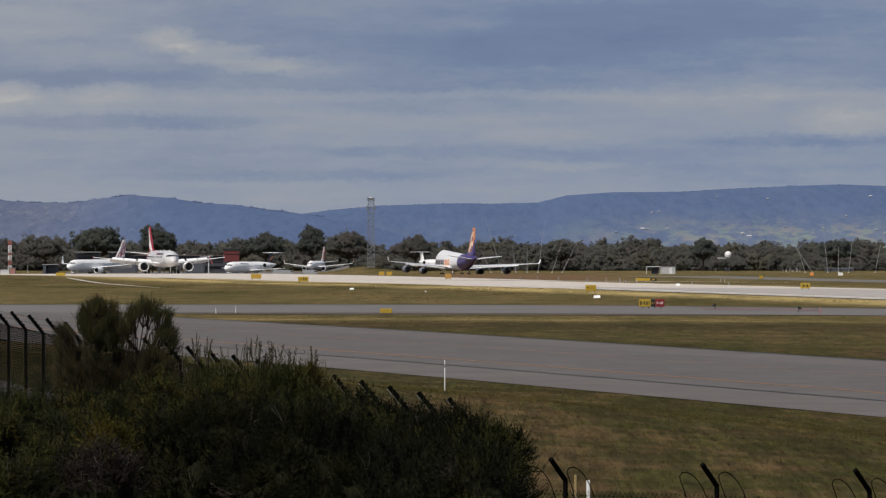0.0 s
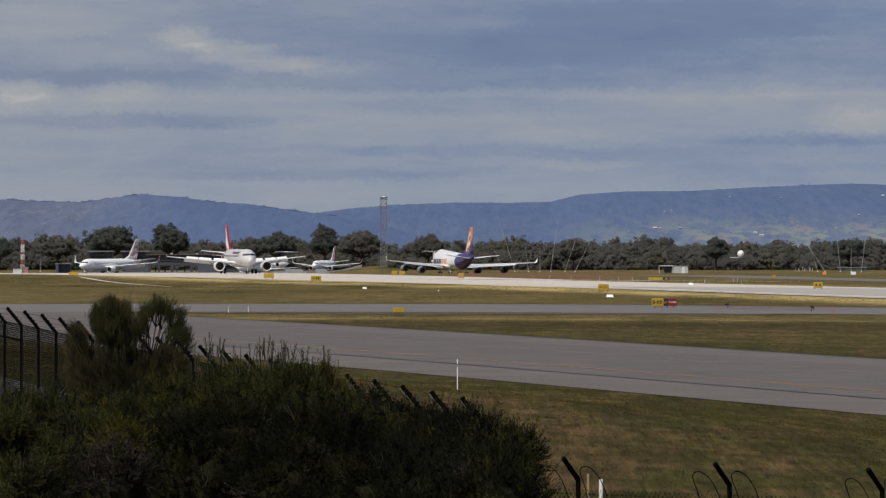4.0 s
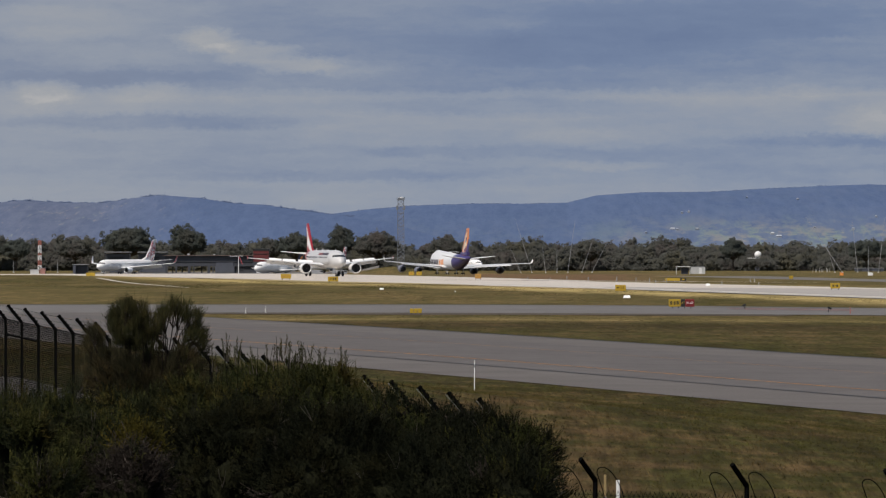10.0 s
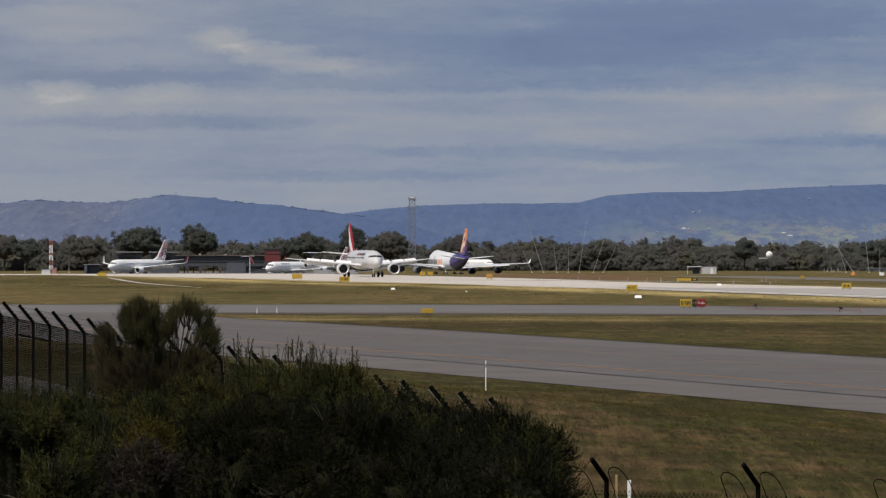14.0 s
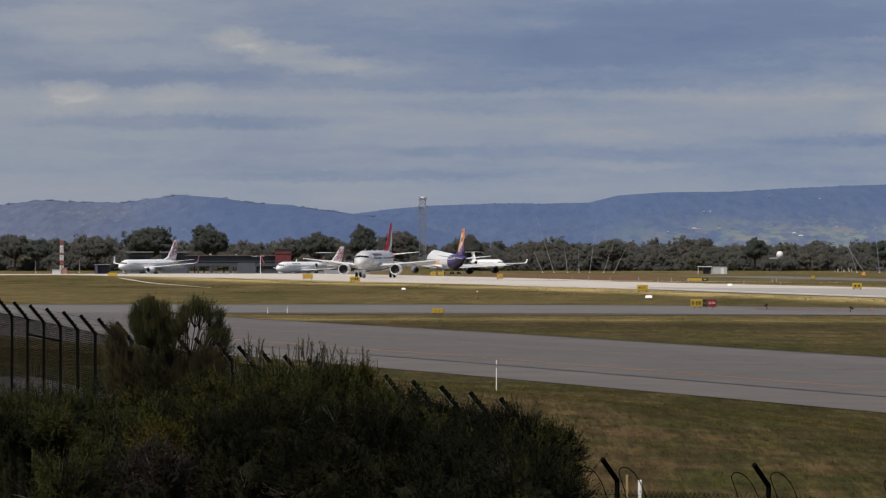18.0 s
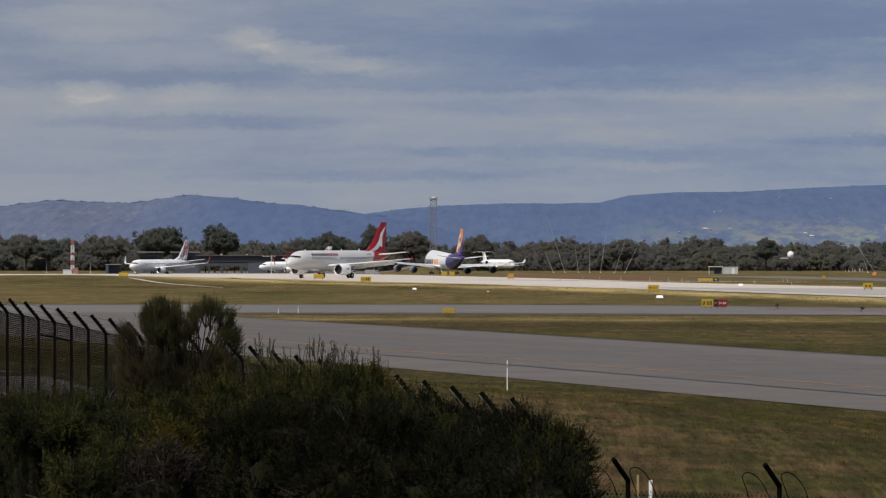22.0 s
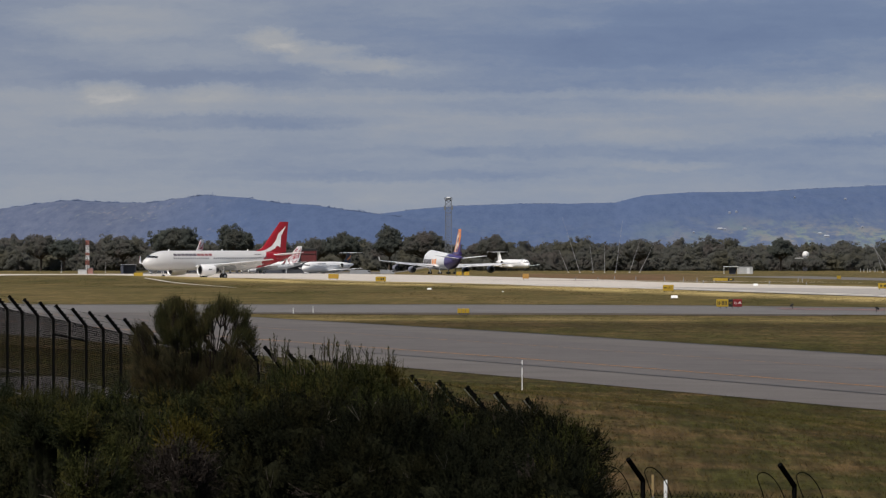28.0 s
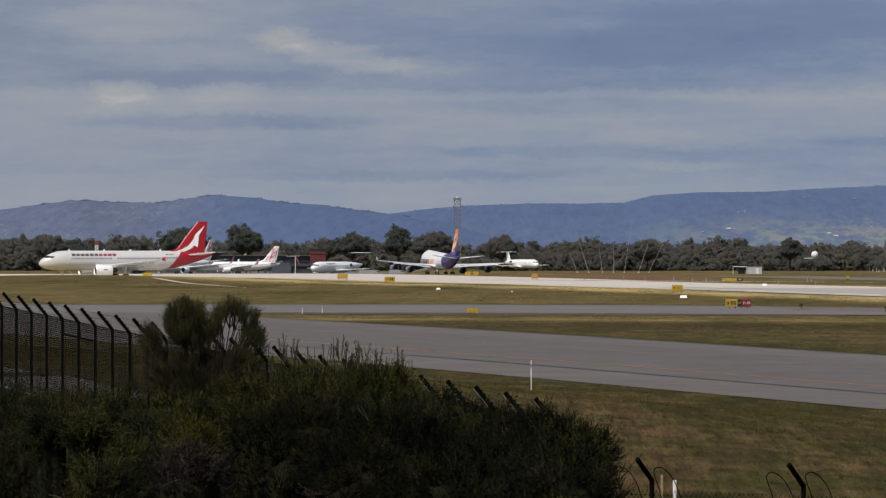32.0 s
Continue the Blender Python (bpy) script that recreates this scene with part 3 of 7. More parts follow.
def aircraft(name, label, c, group=""):
    root = thing(name, label, "airplane", group)
    hull = part("fuselage", loft(bmesh.new(), fuselage_rings(c)), c["skin"], root, c.get("hull_label", ""), True)
    # belly fairing
    bm = bmesh.new()
    f0, f1 = c["fairing"]
    rr = []
    for k in range(9):
        t = k / 8
        u = f0 + (f1 - f0) * t
        b = math.sin(math.pi * t) ** 0.5
        rr.append([(c["nose"] - u, c["R"] * (0.35 + 0.75 * b) * math.cos(a), c["zc"] - c["Rh"] * (0.45 + 0.16 * b) + c["Rh"] * 0.52 * b * math.sin(a))
                   for a in [j * 2 * math.pi / 16 for j in range(16)]])
    part("belly_fairing", loft(bm, rr), M["aircraft_grey"] if c.get("grey_belly") else c["skin"], root, "", True)
    # windscreen panes: patches of the hull's own surface, (from, to) behind the nose and (from, to) degrees up from the waist
    for side in (-1, 1):
        for y0, y1, z0, z1, skew in c.get("panes", ()):
            part("windscreen_pane", screen_pane(c, y0, y1, z0, z1, skew, side), M["cockpit_glass"], hull, "dark windscreen pane")
        for u0, u1, a0, a1 in c.get("screen", ()):
            part("windscreen_pane", hull_patch(c, u0, u1, a0, a1, side), M["cockpit_glass"], hull, "dark windscreen pane")
    # cabin windows
    wm = bmesh.new()
    box(wm, 0, 0, 0, 0.26, 0.05, 0.36, bevel=0.05)
    wme = bpy.data.meshes.new("cabin_window")
    wm.to_mesh(wme)
    wm.free()
    wme.materials.append(M["cabin_glass"])
    for u0, u1, step, dzf in c.get("windows", ()):
        u = u0
        while u < u1:
            for side in (-1, 1):
                shared("cabin_window", wme, hull, skin_pose(c, u, dzf, side, 0.0))
            u += step
    # doors: thin raised frames
    dm = bmesh.new()
    for dx, dz, sx, sz in ((-0.42, 0, 0.03, 1.8), (0.42, 0, 0.03, 1.8), (0, 0.9, 0.86, 0.03), (0, -0.9, 0.86, 0.03)):
        box(dm, dx, 0, dz, sx, 0.03, sz)
    dme = bpy.data.meshes.new("door_frame")
    dm.to_mesh(dme)
    dm.free()
    dme.materials.append(M["aircraft_grey"])
    for u in c.get("doors", ()):
        for side in (-1, 1):
            shared("door_frame", dme, hull, skin_pose(c, u, 0.12, side, 0.02), "thin grey cabin door outline")
    # wings
    for side in (-1, 1):
        rings = [foil(c["nose"] - u, side * y, z, ch, th) for u, y, z, ch, th in c["wing"]]
        wing = part("wing", loft(bmesh.new(), rings), c.get("wing_skin", M["aircraft_grey"]), root, "pale grey swept wing", False)
        (ua, ya, za, ca, _), (ub, yb, zb, cb, _), (uc, yc, zc, cc, _) = c["wing"][0], c["wing"][1], c["wing"][2]
        for (u0, y0, z0, c0), (u1, y1, z1, c1), drop in (((ua, ya + 0.15 * (yb - ya) + 0.8, za, ca), (ub, yb, zb, cb), c["flap"]),
                                                         ((ub, yb + 0.2, zb, cb), (ub + 0.6 * (uc - ub), yb + 0.6 * (yc - yb), zb + 0.6 * (zc - zb), cb + 0.6 * (cc - cb)), c["flap"])):
            bm = bmesh.new()
            q = []
            for u, y, z, ch in ((u0, y0, z0, c0), (u1, y1, z1, c1)):
                x = c["nose"] - u - 0.92 * ch
                w = 0.24 * ch
                q.append([(x, side * y, z - 0.02), (x - 0.3 * w, side * y, z + 0.06 - 0.2 * drop), (x - w, side * y, z - drop),
                          (x - w, side * y, z - drop - 0.04), (x - 0.2 * w, side * y, z - 0.16 - 0.2 * drop)])
            loft(bm, q)
            part("flap", bm, c.get("wing_skin", M["aircraft_grey"]), wing, "extended trailing edge flap")
        for fy in c.get("canoes", ()):
            t = (fy - yb) / (yc - yb) if fy > yb else 0.0
            uu, zz, ch = ub + t * (uc - ub), zb + t * (zc - zb), cb + t * (cc - cb)
            bm = bmesh.new()
            x = c["nose"] - uu - 0.62 * ch
            loft(bm, [[(x - s, side * fy + r * math.cos(a), zz - 0.30 + 0.9 * r * math.sin(a) - 0.05 * s) for a in [k * math.pi / 4 for k in range(8)]]
                      for s, r in ((0, 0.03), (0.5, 0.2), (1.6, 0.24), (2.6, 0.12), (3.1, 0.03))])
            part("flap_fairing", bm, c.get("wing_skin", M["aircraft_grey"]), wing, "", True)
        if c.get("winglet"):
            hgt, rake, mat = c["winglet"]
            u, y, z, ch, th = c["wing"][-1]
            x = c["nose"] - u
            bm = bmesh.new()
            if hgt > 1.5:
                loft(bm, [foil(x, side * y, z, ch, 0.2), foil(x - 0.5 * rake, side * (y + 0.45), z + 0.3 * hgt, ch * 0.75, 0.16),
                          foil(x - rake, side * (y + 0.75), z + hgt, ch * 0.4, 0.1)])
            else:
                loft(bm, [fin_section(x - 0.9, z - 0.4, 0.3, 0.03), fin_section(x - 0.3, z, 0.9, 0.05), fin_section(x - 0.9, z + 0.5, 0.3, 0.03)])
                bmesh.ops.translate(bm, verts=bm.verts, vec=(0, side * y, 0))
            tip = part("winglet", bm, mat, wing, "upturned wing tip")
            if c.get("winglet_face"):
                bm = bmesh.new()
                q = []
                for f, dy, dz, k in ((0.12, 0.13, 0.12, 0.94), (0.5, 0.45, 0.3, 0.75), (1.0, 0.75, 1.0, 0.4)):
                    xa = x - (0.04 if f < 0.2 else f * rake) - 0.05 * ch
                    q.append([(xa, side * (y + dy + 0.07), z + dz * hgt), (xa - 0.66 * k * ch, side * (y + dy + 0.07), z + dz * hgt),
                              (xa - 0.66 * k * ch, side * (y + dy + 0.02), z + dz * hgt), (xa, side * (y + dy + 0.02), z + dz * hgt)])
                loft(bm, q)
                part("outer_face", bm, c["winglet_face"], tip, "red outer face of the wing tip")
        # tailplane
        rings = [foil(c["nose"] - u, side * y, z, ch, th) for u, y, z, ch, th in c["tailplane"]]
        part("tailplane", loft(bmesh.new(), rings), c.get("tailplane_skin", M["aircraft_white"]), root, "", False)
    # fin
    fin = part("fin", loft(bmesh.new(), [fin_section(c["nose"] - u, z, ch, h) for u, z, ch, h in c["fin"]]), c["fin_skin"], root, c.get("fin_label", ""))
    # engines and landing gear
    for u, y, z, r, ln, top in c["engines"]:
        for side in (-1, 1):
            nacelle(root, c["nose"] - u, side * y, z, r, ln, c.get("engine_skin", M["aircraft_white"]), M["bare_metal"],
                    None if top is None else (c["nose"] - top[0], top[1]))
            if top is None:
                bm = bmesh.new()
                box(bm, c["nose"] - u - 0.55 * ln, side * (y - 0.75 * r - 0.3), z, 0.5 * ln, 1.3, 0.35)
                part("engine_strut", bm, c["skin"], root)
    g = c["gear"]
    gear("nose_gear", root, g["nose"][0], 0, c["zc"] - c["Rh"] * 0.8, g["nose"][1], 0.22, 0.2, M["white_paint"])
    for x, y, axles in g["main"]:
        for side in (-1, 1):
            gear("main_gear", root, x, side * y, c["zc"] - c["Rh"] * 0.55, g["wheel"], 0.42, 0.45, M["white_paint"], axles)
    return root, hull, fin


def blocks(c, hull, rows, name="painted_letter"):
    """Solid letter-sized blocks painted along the hull: (u, dzf, length, height, material)."""
    for u, dzf, ln, h, mat in rows:
        for side in (-1, 1):
            bm = bmesh.new()
            box(bm, 0, 0, 0, ln, 0.03, h)
            part(name, bm, mat, hull, "", m=skin_pose(c, u, dzf, side, 0.015))


def fin_half(c, z):
    return lerp_table([(b, d) for _, b, _, d in c["fin"]], z)


def fin_emblem(c, fin, name, outline, material, label=""):
    """A flat painted shape on both faces of the fin; outline in (metres behind the nose, height)."""
    for side in (-1, 1):
        bm = bmesh.new()
        front = [bm.verts.new((c["nose"] - u, side * (fin_half(c, z) + 0.03), z)) for u, z in outline]
        back = [bm.verts.new((c["nose"] - u, side * fin_half(c, z) * 0.6, z)) for u, z in outline]
        bm.faces.new(front)
        for k in range(len(front)):
            j = (k + 1) % len(front)
            bm.faces.new((front[k], front[j], back[j], back[k]))
        bmesh.ops.triangulate(bm, faces=bm.faces)
        part(name, bm, material, fin, label)


def ribbon(points, width):
    """The outline of a brush stroke along a line of points."""
    left, right = [], []
    for i, p in enumerate(points):
        a, b = points[max(0, i - 1)], points[min(len(points) - 1, i + 1)]
        d = Vector((b[0] - a[0], b[1] - a[1])).normalized()
        w = width * (0.35 + 0.65 * math.sin(math.pi * (i + 0.5) / len(points)))
        left.append((p[0] - d.y * w, p[1] + d.x * w))
        right.append((p[0] + d.y * w, p[1] - d.x * w))
    return left + right[::-1]


def curl(cx, cz, r, a0, turn, n=9, lean=0.5):
    """Part of a ring, slanted with the fin."""
    pts = []
    for k in range(n + 1):
        a = radians(a0 + turn * k / n)
        q = r * (1 - 0.35 * k / n)
        pts.append((cx + q * math.cos(a) + lean * q * math.sin(a), cz + 1.15 * q * math.sin(a)))
    return pts


HULL_JET = ((0, 0.03, -0.30), (0.12, 0.17, -0.295), (0.4, 0.33, -0.28), (1.0, 0.52, -0.235), (1.8, 0.70, -0.165), (2.7, 0.85, -0.095), (3.8, 0.95, -0.035), (5.2, 1.0, 0))


def hull_table(length, tail_from, scale=1.0, rise=0.55):
    t = [(u * scale, r, dz) for u, r, dz in HULL_JET]
    span = length - tail_from
    t += [(tail_from, 1.0, 0.0)]
    for k, r in ((0.2, 0.95), (0.4, 0.83), (0.6, 0.64), (0.8, 0.40), (0.93, 0.22), (1.0, 0.10)):
        t.append((tail_from + span * k, r, rise * (1 - r) * 1.05))
    return tuple(t)


# short-haul twin jet in white and red
TWIN = dict(nose=17.7, R=1.98, Rh=2.07, zc=3.85, hull=hull_table(37.57, 24.5, 1.0, 0.62), fairing=(10.8, 20.5), grey_belly=False,
            skin=split_paint("hull_white_red", (0.58, 0.58, 0.575), (0.32, 0.012, 0.022), -1.0, -0.85, 8.1),
            panes=((0.02, 0.33, 0.30, 0.50, -0.02), (0.36, 0.60, 0.28, 0.48, -0.02), (0.63, 0.78, 0.26, 0.44, -0.02)),
            windows=((6.6, 15.3, 0.53, 0.22), (16.6, 30.2, 0.53, 0.22)), doors=(5.4,),
            wing=((11.6, 1.2, 2.55, 7.4, 0.95), (15.2, 6.4, 3.05, 3.95, 0.52), (21.1, 17.0, 4.15, 1.55, 0.16)), flap=0.75, canoes=(5.2, 8.6, 11.4),
            winglet=(0.85, 0.9, M["red_paint"]), wing_skin=M["aircraft_grey"],
            tailplane=((31.6, 0.3, 4.95, 4.3, 0.42), (35.0, 6.2, 5.55, 1.5, 0.14)), tailplane_skin=M["aircraft_white"],
            fin=((27.6, 5.55, 8.4, 0.34), (29.9, 6.4, 6.1, 0.32), (34.45, 12.0, 2.15, 0.13)), fin_skin=M["red_paint"], fin_label="red tail fin",
            engines=((10.4, 5.75, 1.85, 1.22, 4.9, (13.2, 2.85)),),
            gear=dict(nose=(12.6, 0.40), wheel=0.58, main=((0.0, 3.8, (0.0,)),)))
twin_jet, twin_hull, twin_fin = aircraft("twin_jet_airliner", "white twin-engined airliner with red tail rolling along the runway", TWIN)
for k in range(10):
    # a plain bar for each letter of the title
    blocks(TWIN, twin_hull, [(7.0 + k * 0.98, 0.58, 0.76, 0.58, M["title_grey"] if k < 6 else M["title_red"])])
blocks(TWIN, twin_hull, [(27.3, 0.60, 0.5, 0.28, M["letter_grey"]), (28.3, 0.60, 0.95, 0.22, M["letter_grey"])], "painted_mark")
fin_emblem(TWIN, twin_fin, "emblem", [(28.9, 5.62), (30.8, 6.15), (32.3, 6.95), (33.4, 8.2), (33.9, 9.4), (35.9, 11.1), (34.6, 9.0), (34.5, 7.6),
                                      (34.35, 6.6), (33.6, 7.0), (32.9, 6.3), (31.6, 5.75), (30.2, 5.58)], M["white_paint"], "white curved emblem")
for k, (u, hgt) in enumerate(((6.2, 0.35), (13.8, 0.3), (19.5, 0.3), (26.0, 0.35))):
    bm = bmesh.new()
    loft(bm, [fin_section(TWIN["nose"] - u, 5.86, 0.5, 0.05), fin_section(TWIN["nose"] - u - 0.2, 5.92 + hgt, 0.25, 0.03)])
    part("antenna", bm, M["aircraft_white"], twin_hull, "small blade antenna")
for side in (-1, 1):
    bm = bmesh.new()
    box(bm, TWIN["nose"] - 12.4, side * (5.75 + 1.20), 2.0, 0.8, 0.06, 0.22)
    part("engine_mark", bm, M["letter_grey"], twin_jet, "small dark mark on the engine cowling")

for sy in (-0.28, 0.28):
    bm = bmesh.new()
    tube(bm, (12.72, sy, 2.05), (12.9, sy, 2.05), 0.11, 0.15, 10)
    part("taxi_light", bm, M["lamp_glow"], twin_jet, "lit white taxi light on the nose gear")


# lift dumpers on the wings, hinged along their front edge
def hinge_pose(p, q, deg):
    p, q = Vector(p), Vector(q)
    e = (q - p).normalized()
    aft = Vector((-1, 0, 0)) - e * e.dot(Vector((-1, 0, 0)))
    aft.normalize()
    up = e.cross(aft)
    if up.z < 0:
        up = -up
    a = radians(deg)
    d, n = aft * math.cos(a) + up * math.sin(a), up * math.cos(a) - aft * math.sin(a)
    return Matrix(((e.x, d.x, n.x, p.x), (e.y, d.y, n.y, p.y), (e.z, d.z, n.z, p.z), (0, 0, 0, 1)))


spoilers = []
for side in (-1, 1):
    for p, q, w in (((0.55, 2.9, 3.02), (-0.15, 6.1, 3.24), 0.85), ((-0.45, 6.7, 3.28), (-1.45, 9.5, 3.52), 0.72), ((-1.55, 9.7, 3.54), (-2.6, 12.4, 3.80), 0.62)):
        p, q = (p[0], side * p[1], p[2]), (q[0], side * q[1], q[2])
        span = (Vector(q) - Vector(p)).length
        bm = bmesh.new()
        box(bm, span / 2, w / 2, 0.03, span, w, 0.05, bevel=0.015)
        spoiler = part("spoiler", bm, M["aircraft_white"], twin_jet, "white lift dumper panel on the wing")
        spoiler.matrix_basis = hinge_pose(p, q, 38)
        spoilers.append((spoiler, p, q))

# four-engined jumbo freighter
JUMBO_HULL = ((0, 0.03, -0.3), (0.3, 0.17, -0.3), (1.2, 0.36, -0.27), (2.6, 0.58, -0.2), (4.4, 0.78, -0.12), (7, 0.94, -0.04), (10, 1.0, 0), (46, 1.0, 0),
              (51, 0.93, 0.06), (56, 0.78, 0.16), (61, 0.58, 0.3), (66, 0.34, 0.45), (69.5, 0.16, 0.54), (70.7, 0.06, 0.56))
JUMBO = dict(nose=33.0, R=3.25, Rh=3.35, zc=5.55, hull=JUMBO_HULL, hump=((0, 0), (2.5, 0.1), (6, 1.2), (9, 1.55), (20, 1.55), (25, 1.0), (29, 0.15), (31, 0)),
             fairing=(20, 40), skin=split_paint("hull_white_purple", (0.87, 0.87, 0.86), (0.055, 0.035, 0.16), -0.96, -0.10, 14.4),
             screen=((4.2, 5.2, 48, 84), (5.0, 6.2, 40, 60)),
             wing=((18.5, 2.6, 3.5, 15.0, 1.9), (27.5, 12.0, 4.2, 8.6, 1.0), (45.5, 30.4, 5.5, 4.0, 0.4)), flap=0.5, canoes=(8, 15, 20.5),
             winglet=(1.7, 2.2, M["aircraft_white"]), wing_skin=M["aircraft_grey"],
             tailplane=((59.0, 0.8, 6.9, 9.0, 0.8), (66.5, 11.0, 8.2, 2.8, 0.25)),
             fin=((52.0, 8.4, 15.5, 0.62), (55.5, 9.6, 11.6, 0.58), (63.6, 19.4, 4.4, 0.22)), fin_skin=split_paint("fin_orange_purple", (0.74, 0.25, 0.06), (0.055, 0.035, 0.16), -1.0, -0.765, 23.0), fin_label="tail fin, orange before and purple behind",
             engines=((23.0, 11.7, 1.95, 1.45, 6.0, (27.0, 4.0)), (32.5, 20.6, 2.5, 1.45, 6.0, (36.0, 4.75))),
             engine_skin=M["nacelle_grey"],
             gear=dict(nose=(25.5, 0.62), wheel=0.62, main=((0.6, 5.5, (-0.75, 0.75)), (-2.6, 1.9, (-0.75, 0.75)))))
jumbo, jumbo_hull, jumbo_fin = aircraft("jumbo_freighter", "white four-engined jumbo freighter with purple rear and orange fin", JUMBO)
blocks(JUMBO, jumbo_hull, [(10.0 + k * 3.2, dz, 2.3, 1.05, M["title_grey"]) for k in range(5) for dz in (-0.22, 0.08, 0.37, 0.64)] +
       [(26.8 + k * 3.0, dz, 2.0, 1.05, M["orange_paint"]) for k in range(3) for dz in (-0.22, 0.08, 0.37, 0.64)])
M["cream_paint"] = simple("cream_paint", (0.86, 0.74, 0.58), 0.35, vary=0.1, scale=0.4)
for k in range(4):
    z0 = 11.2 + 2.0 * k
    u0 = 56.6 + (z0 - 9.6) * 0.83
    w = 9.6 - 0.82 * (z0 - 9.6)
    fin_emblem(JUMBO, jumbo_fin, "stroke", ribbon(curl(u0 + 0.5 * w, z0, 0.27 * w, 200 if k % 2 else 20, 250, lean=0.8), 0.62), M["cream_paint"], "cream curled stroke")
    fin_emblem(JUMBO, jumbo_fin, "stroke", ribbon(curl(u0 + 0.62 * w, z0 + 0.5, 0.15 * w, 20 if k % 2 else 200, 200, lean=0.8), 0.4), M["purple_paint"], "purple curled stroke")
fin_emblem(JUMBO, jumbo_fin, "fin_root_band", [(53.0, 8.6), (67.0, 8.6), (66.9, 9.8), (56.2, 9.8)], M["purple_paint"], "purple band at the fin's foot")

# narrow-body twin jets with pale tails
NARROW = dict(nose=19.0, R=1.88, Rh=1.98, zc=3.45, hull=hull_table(39.5, 26.0, 1.0, 0.6), fairing=(12, 22), skin=M["aircraft_white"],
              panes=((0.02, 0.33, 0.30, 0.50, -0.02), (0.36, 0.60, 0.28, 0.48, -0.02), (0.63, 0.78, 0.26, 0.44, -0.02)),
              windows=((6.5, 33.0, 0.62, 0.24),), doors=(5.2, 34.0),
              wing=((12.6, 1.2, 2.3, 7.6, 0.95), (16.0, 6.0, 2.9, 4.2, 0.5), (22.6, 17.0, 4.1, 1.6, 0.28)), flap=0.9, canoes=(5, 8.3, 11),
              winglet=(2.4, 1.7, M["aircraft_white"]), winglet_face=M["pink_red"], wing_skin=M["aircraft_white"],
              tailplane=((33.5, 0.3, 4.6, 4.3, 0.4), (37.5, 7.1, 5.4, 1.5, 0.14)),
              fin=((28.2, 5.1, 8.8, 0.34), (31.8, 6.4, 6.0, 0.3), (36.9, 12.5, 2.3, 0.13)), fin_skin=M["aircraft_white"],
              engines=((11.2, 4.83, 1.65, 1.05, 4.6, (14.6, 2.6)),),
              gear=dict(nose=(15.0, 0.36), wheel=0.56, main=((-0.6, 2.9, (0.0,)),)))


def narrow(name, label):
    root, hull, fin = aircraft(name, label, NARROW)
    rng = random.Random(3)
    for k in range(12):
        z0 = 6.0 + 5.6 * (k + 0.5) / 12
        u0 = 31.6 + (z0 - 6.4) * 0.84
        w = 5.9 - 0.60 * (z0 - 6.4)
        cx = u0 + w * (0.30 if k % 2 else 0.70) + 0.2 * rng.random()
        fin_emblem(NARROW, fin, "scroll", ribbon(curl(cx, z0, 0.20 * w + 0.1 * rng.random(), 360 * rng.random(), 200 + 80 * rng.random(), lean=0.7), 0.13), M["pink_red"], "pink-red curled stroke")
    return root


taxiing_jet = narrow("narrow_body_airliner", "white twin-engined airliner with red script on its fin taxiing")
parked_jet = narrow("narrow_body_airliner", "white twin-engined airliner with red script parked by the terminal")

# rear-engined T-tail jets
TEE = dict(nose=16.0, R=1.95, Rh=1.98, zc=3.05, hull=hull_table(35.0, 22.0, 0.9, 0.5), fairing=(12.5, 20), skin=M["aircraft_white"],
           panes=((0.02, 0.33, 0.30, 0.50, -0.02), (0.36, 0.60, 0.28, 0.48, -0.02), (0.63, 0.78, 0.26, 0.44, -0.02)), windows=((5.5, 23.0, 0.7, 0.2),), doors=(4.4,),
           wing=((13.6, 1.1, 1.7, 5.2, 0.7), (15.4, 4.5, 1.95, 3.6, 0.45), (18.6, 14.0, 2.6, 1.4, 0.16)), flap=0.2, canoes=(4.5, 8),
           wing_skin=M["aircraft_white"], tailplane=((30.6, 0.1, 8.3, 3.4, 0.3), (32.6, 5.0, 8.3, 1.5, 0.12)),
           fin=((27.8, 4.1, 5.0, 0.3), (28.8, 4.8, 4.3, 0.28), (30.9, 8.3, 2.9, 0.16)),
           engines=((22.2, 3.0, 3.6, 0.85, 4.9, None),),
           gear=dict(nose=(12.0, 0.33), wheel=0.5, main=((-1.5, 2.5, (0.0,)),)))
TEE["fin_skin"] = M["navy_paint"]
tee_dark, _h, _f = aircraft("tee_tail_airliner", "white rear-engined airliner with a dark blue T-tail parked", TEE)
fin_emblem(TEE, _f, "fin_stroke", [(29.6, 5.2), (32.2, 6.2), (32.9, 7.4), (31.2, 6.4)], M["orange_paint"], "orange stroke on the dark fin")
blocks(TEE, _h, [(8.2 + k * 0.7, 0.6, 0.5, 0.4, M["navy_paint"]) for k in range(8)])
TEE["fin_skin"] = M["aircraft_white"]
tee_white, _h, _f = aircraft("tee_tail_airliner", "plain white rear-engined airliner with a T-tail parked", TEE)


def stand(ob, x, y, rz):
    ob.matrix_basis = pose(x, y, lie(x, y) + LIFT + 0.02, 0, 0, rz)


stand(parked_jet, -123.0, 2366, -90 + 3.2 - 32.6)
stand(tee_dark, -72.6, 2490, -90 + 1.9 - 33)
stand(tee_white, -3.0, 3000, -90 + 25)

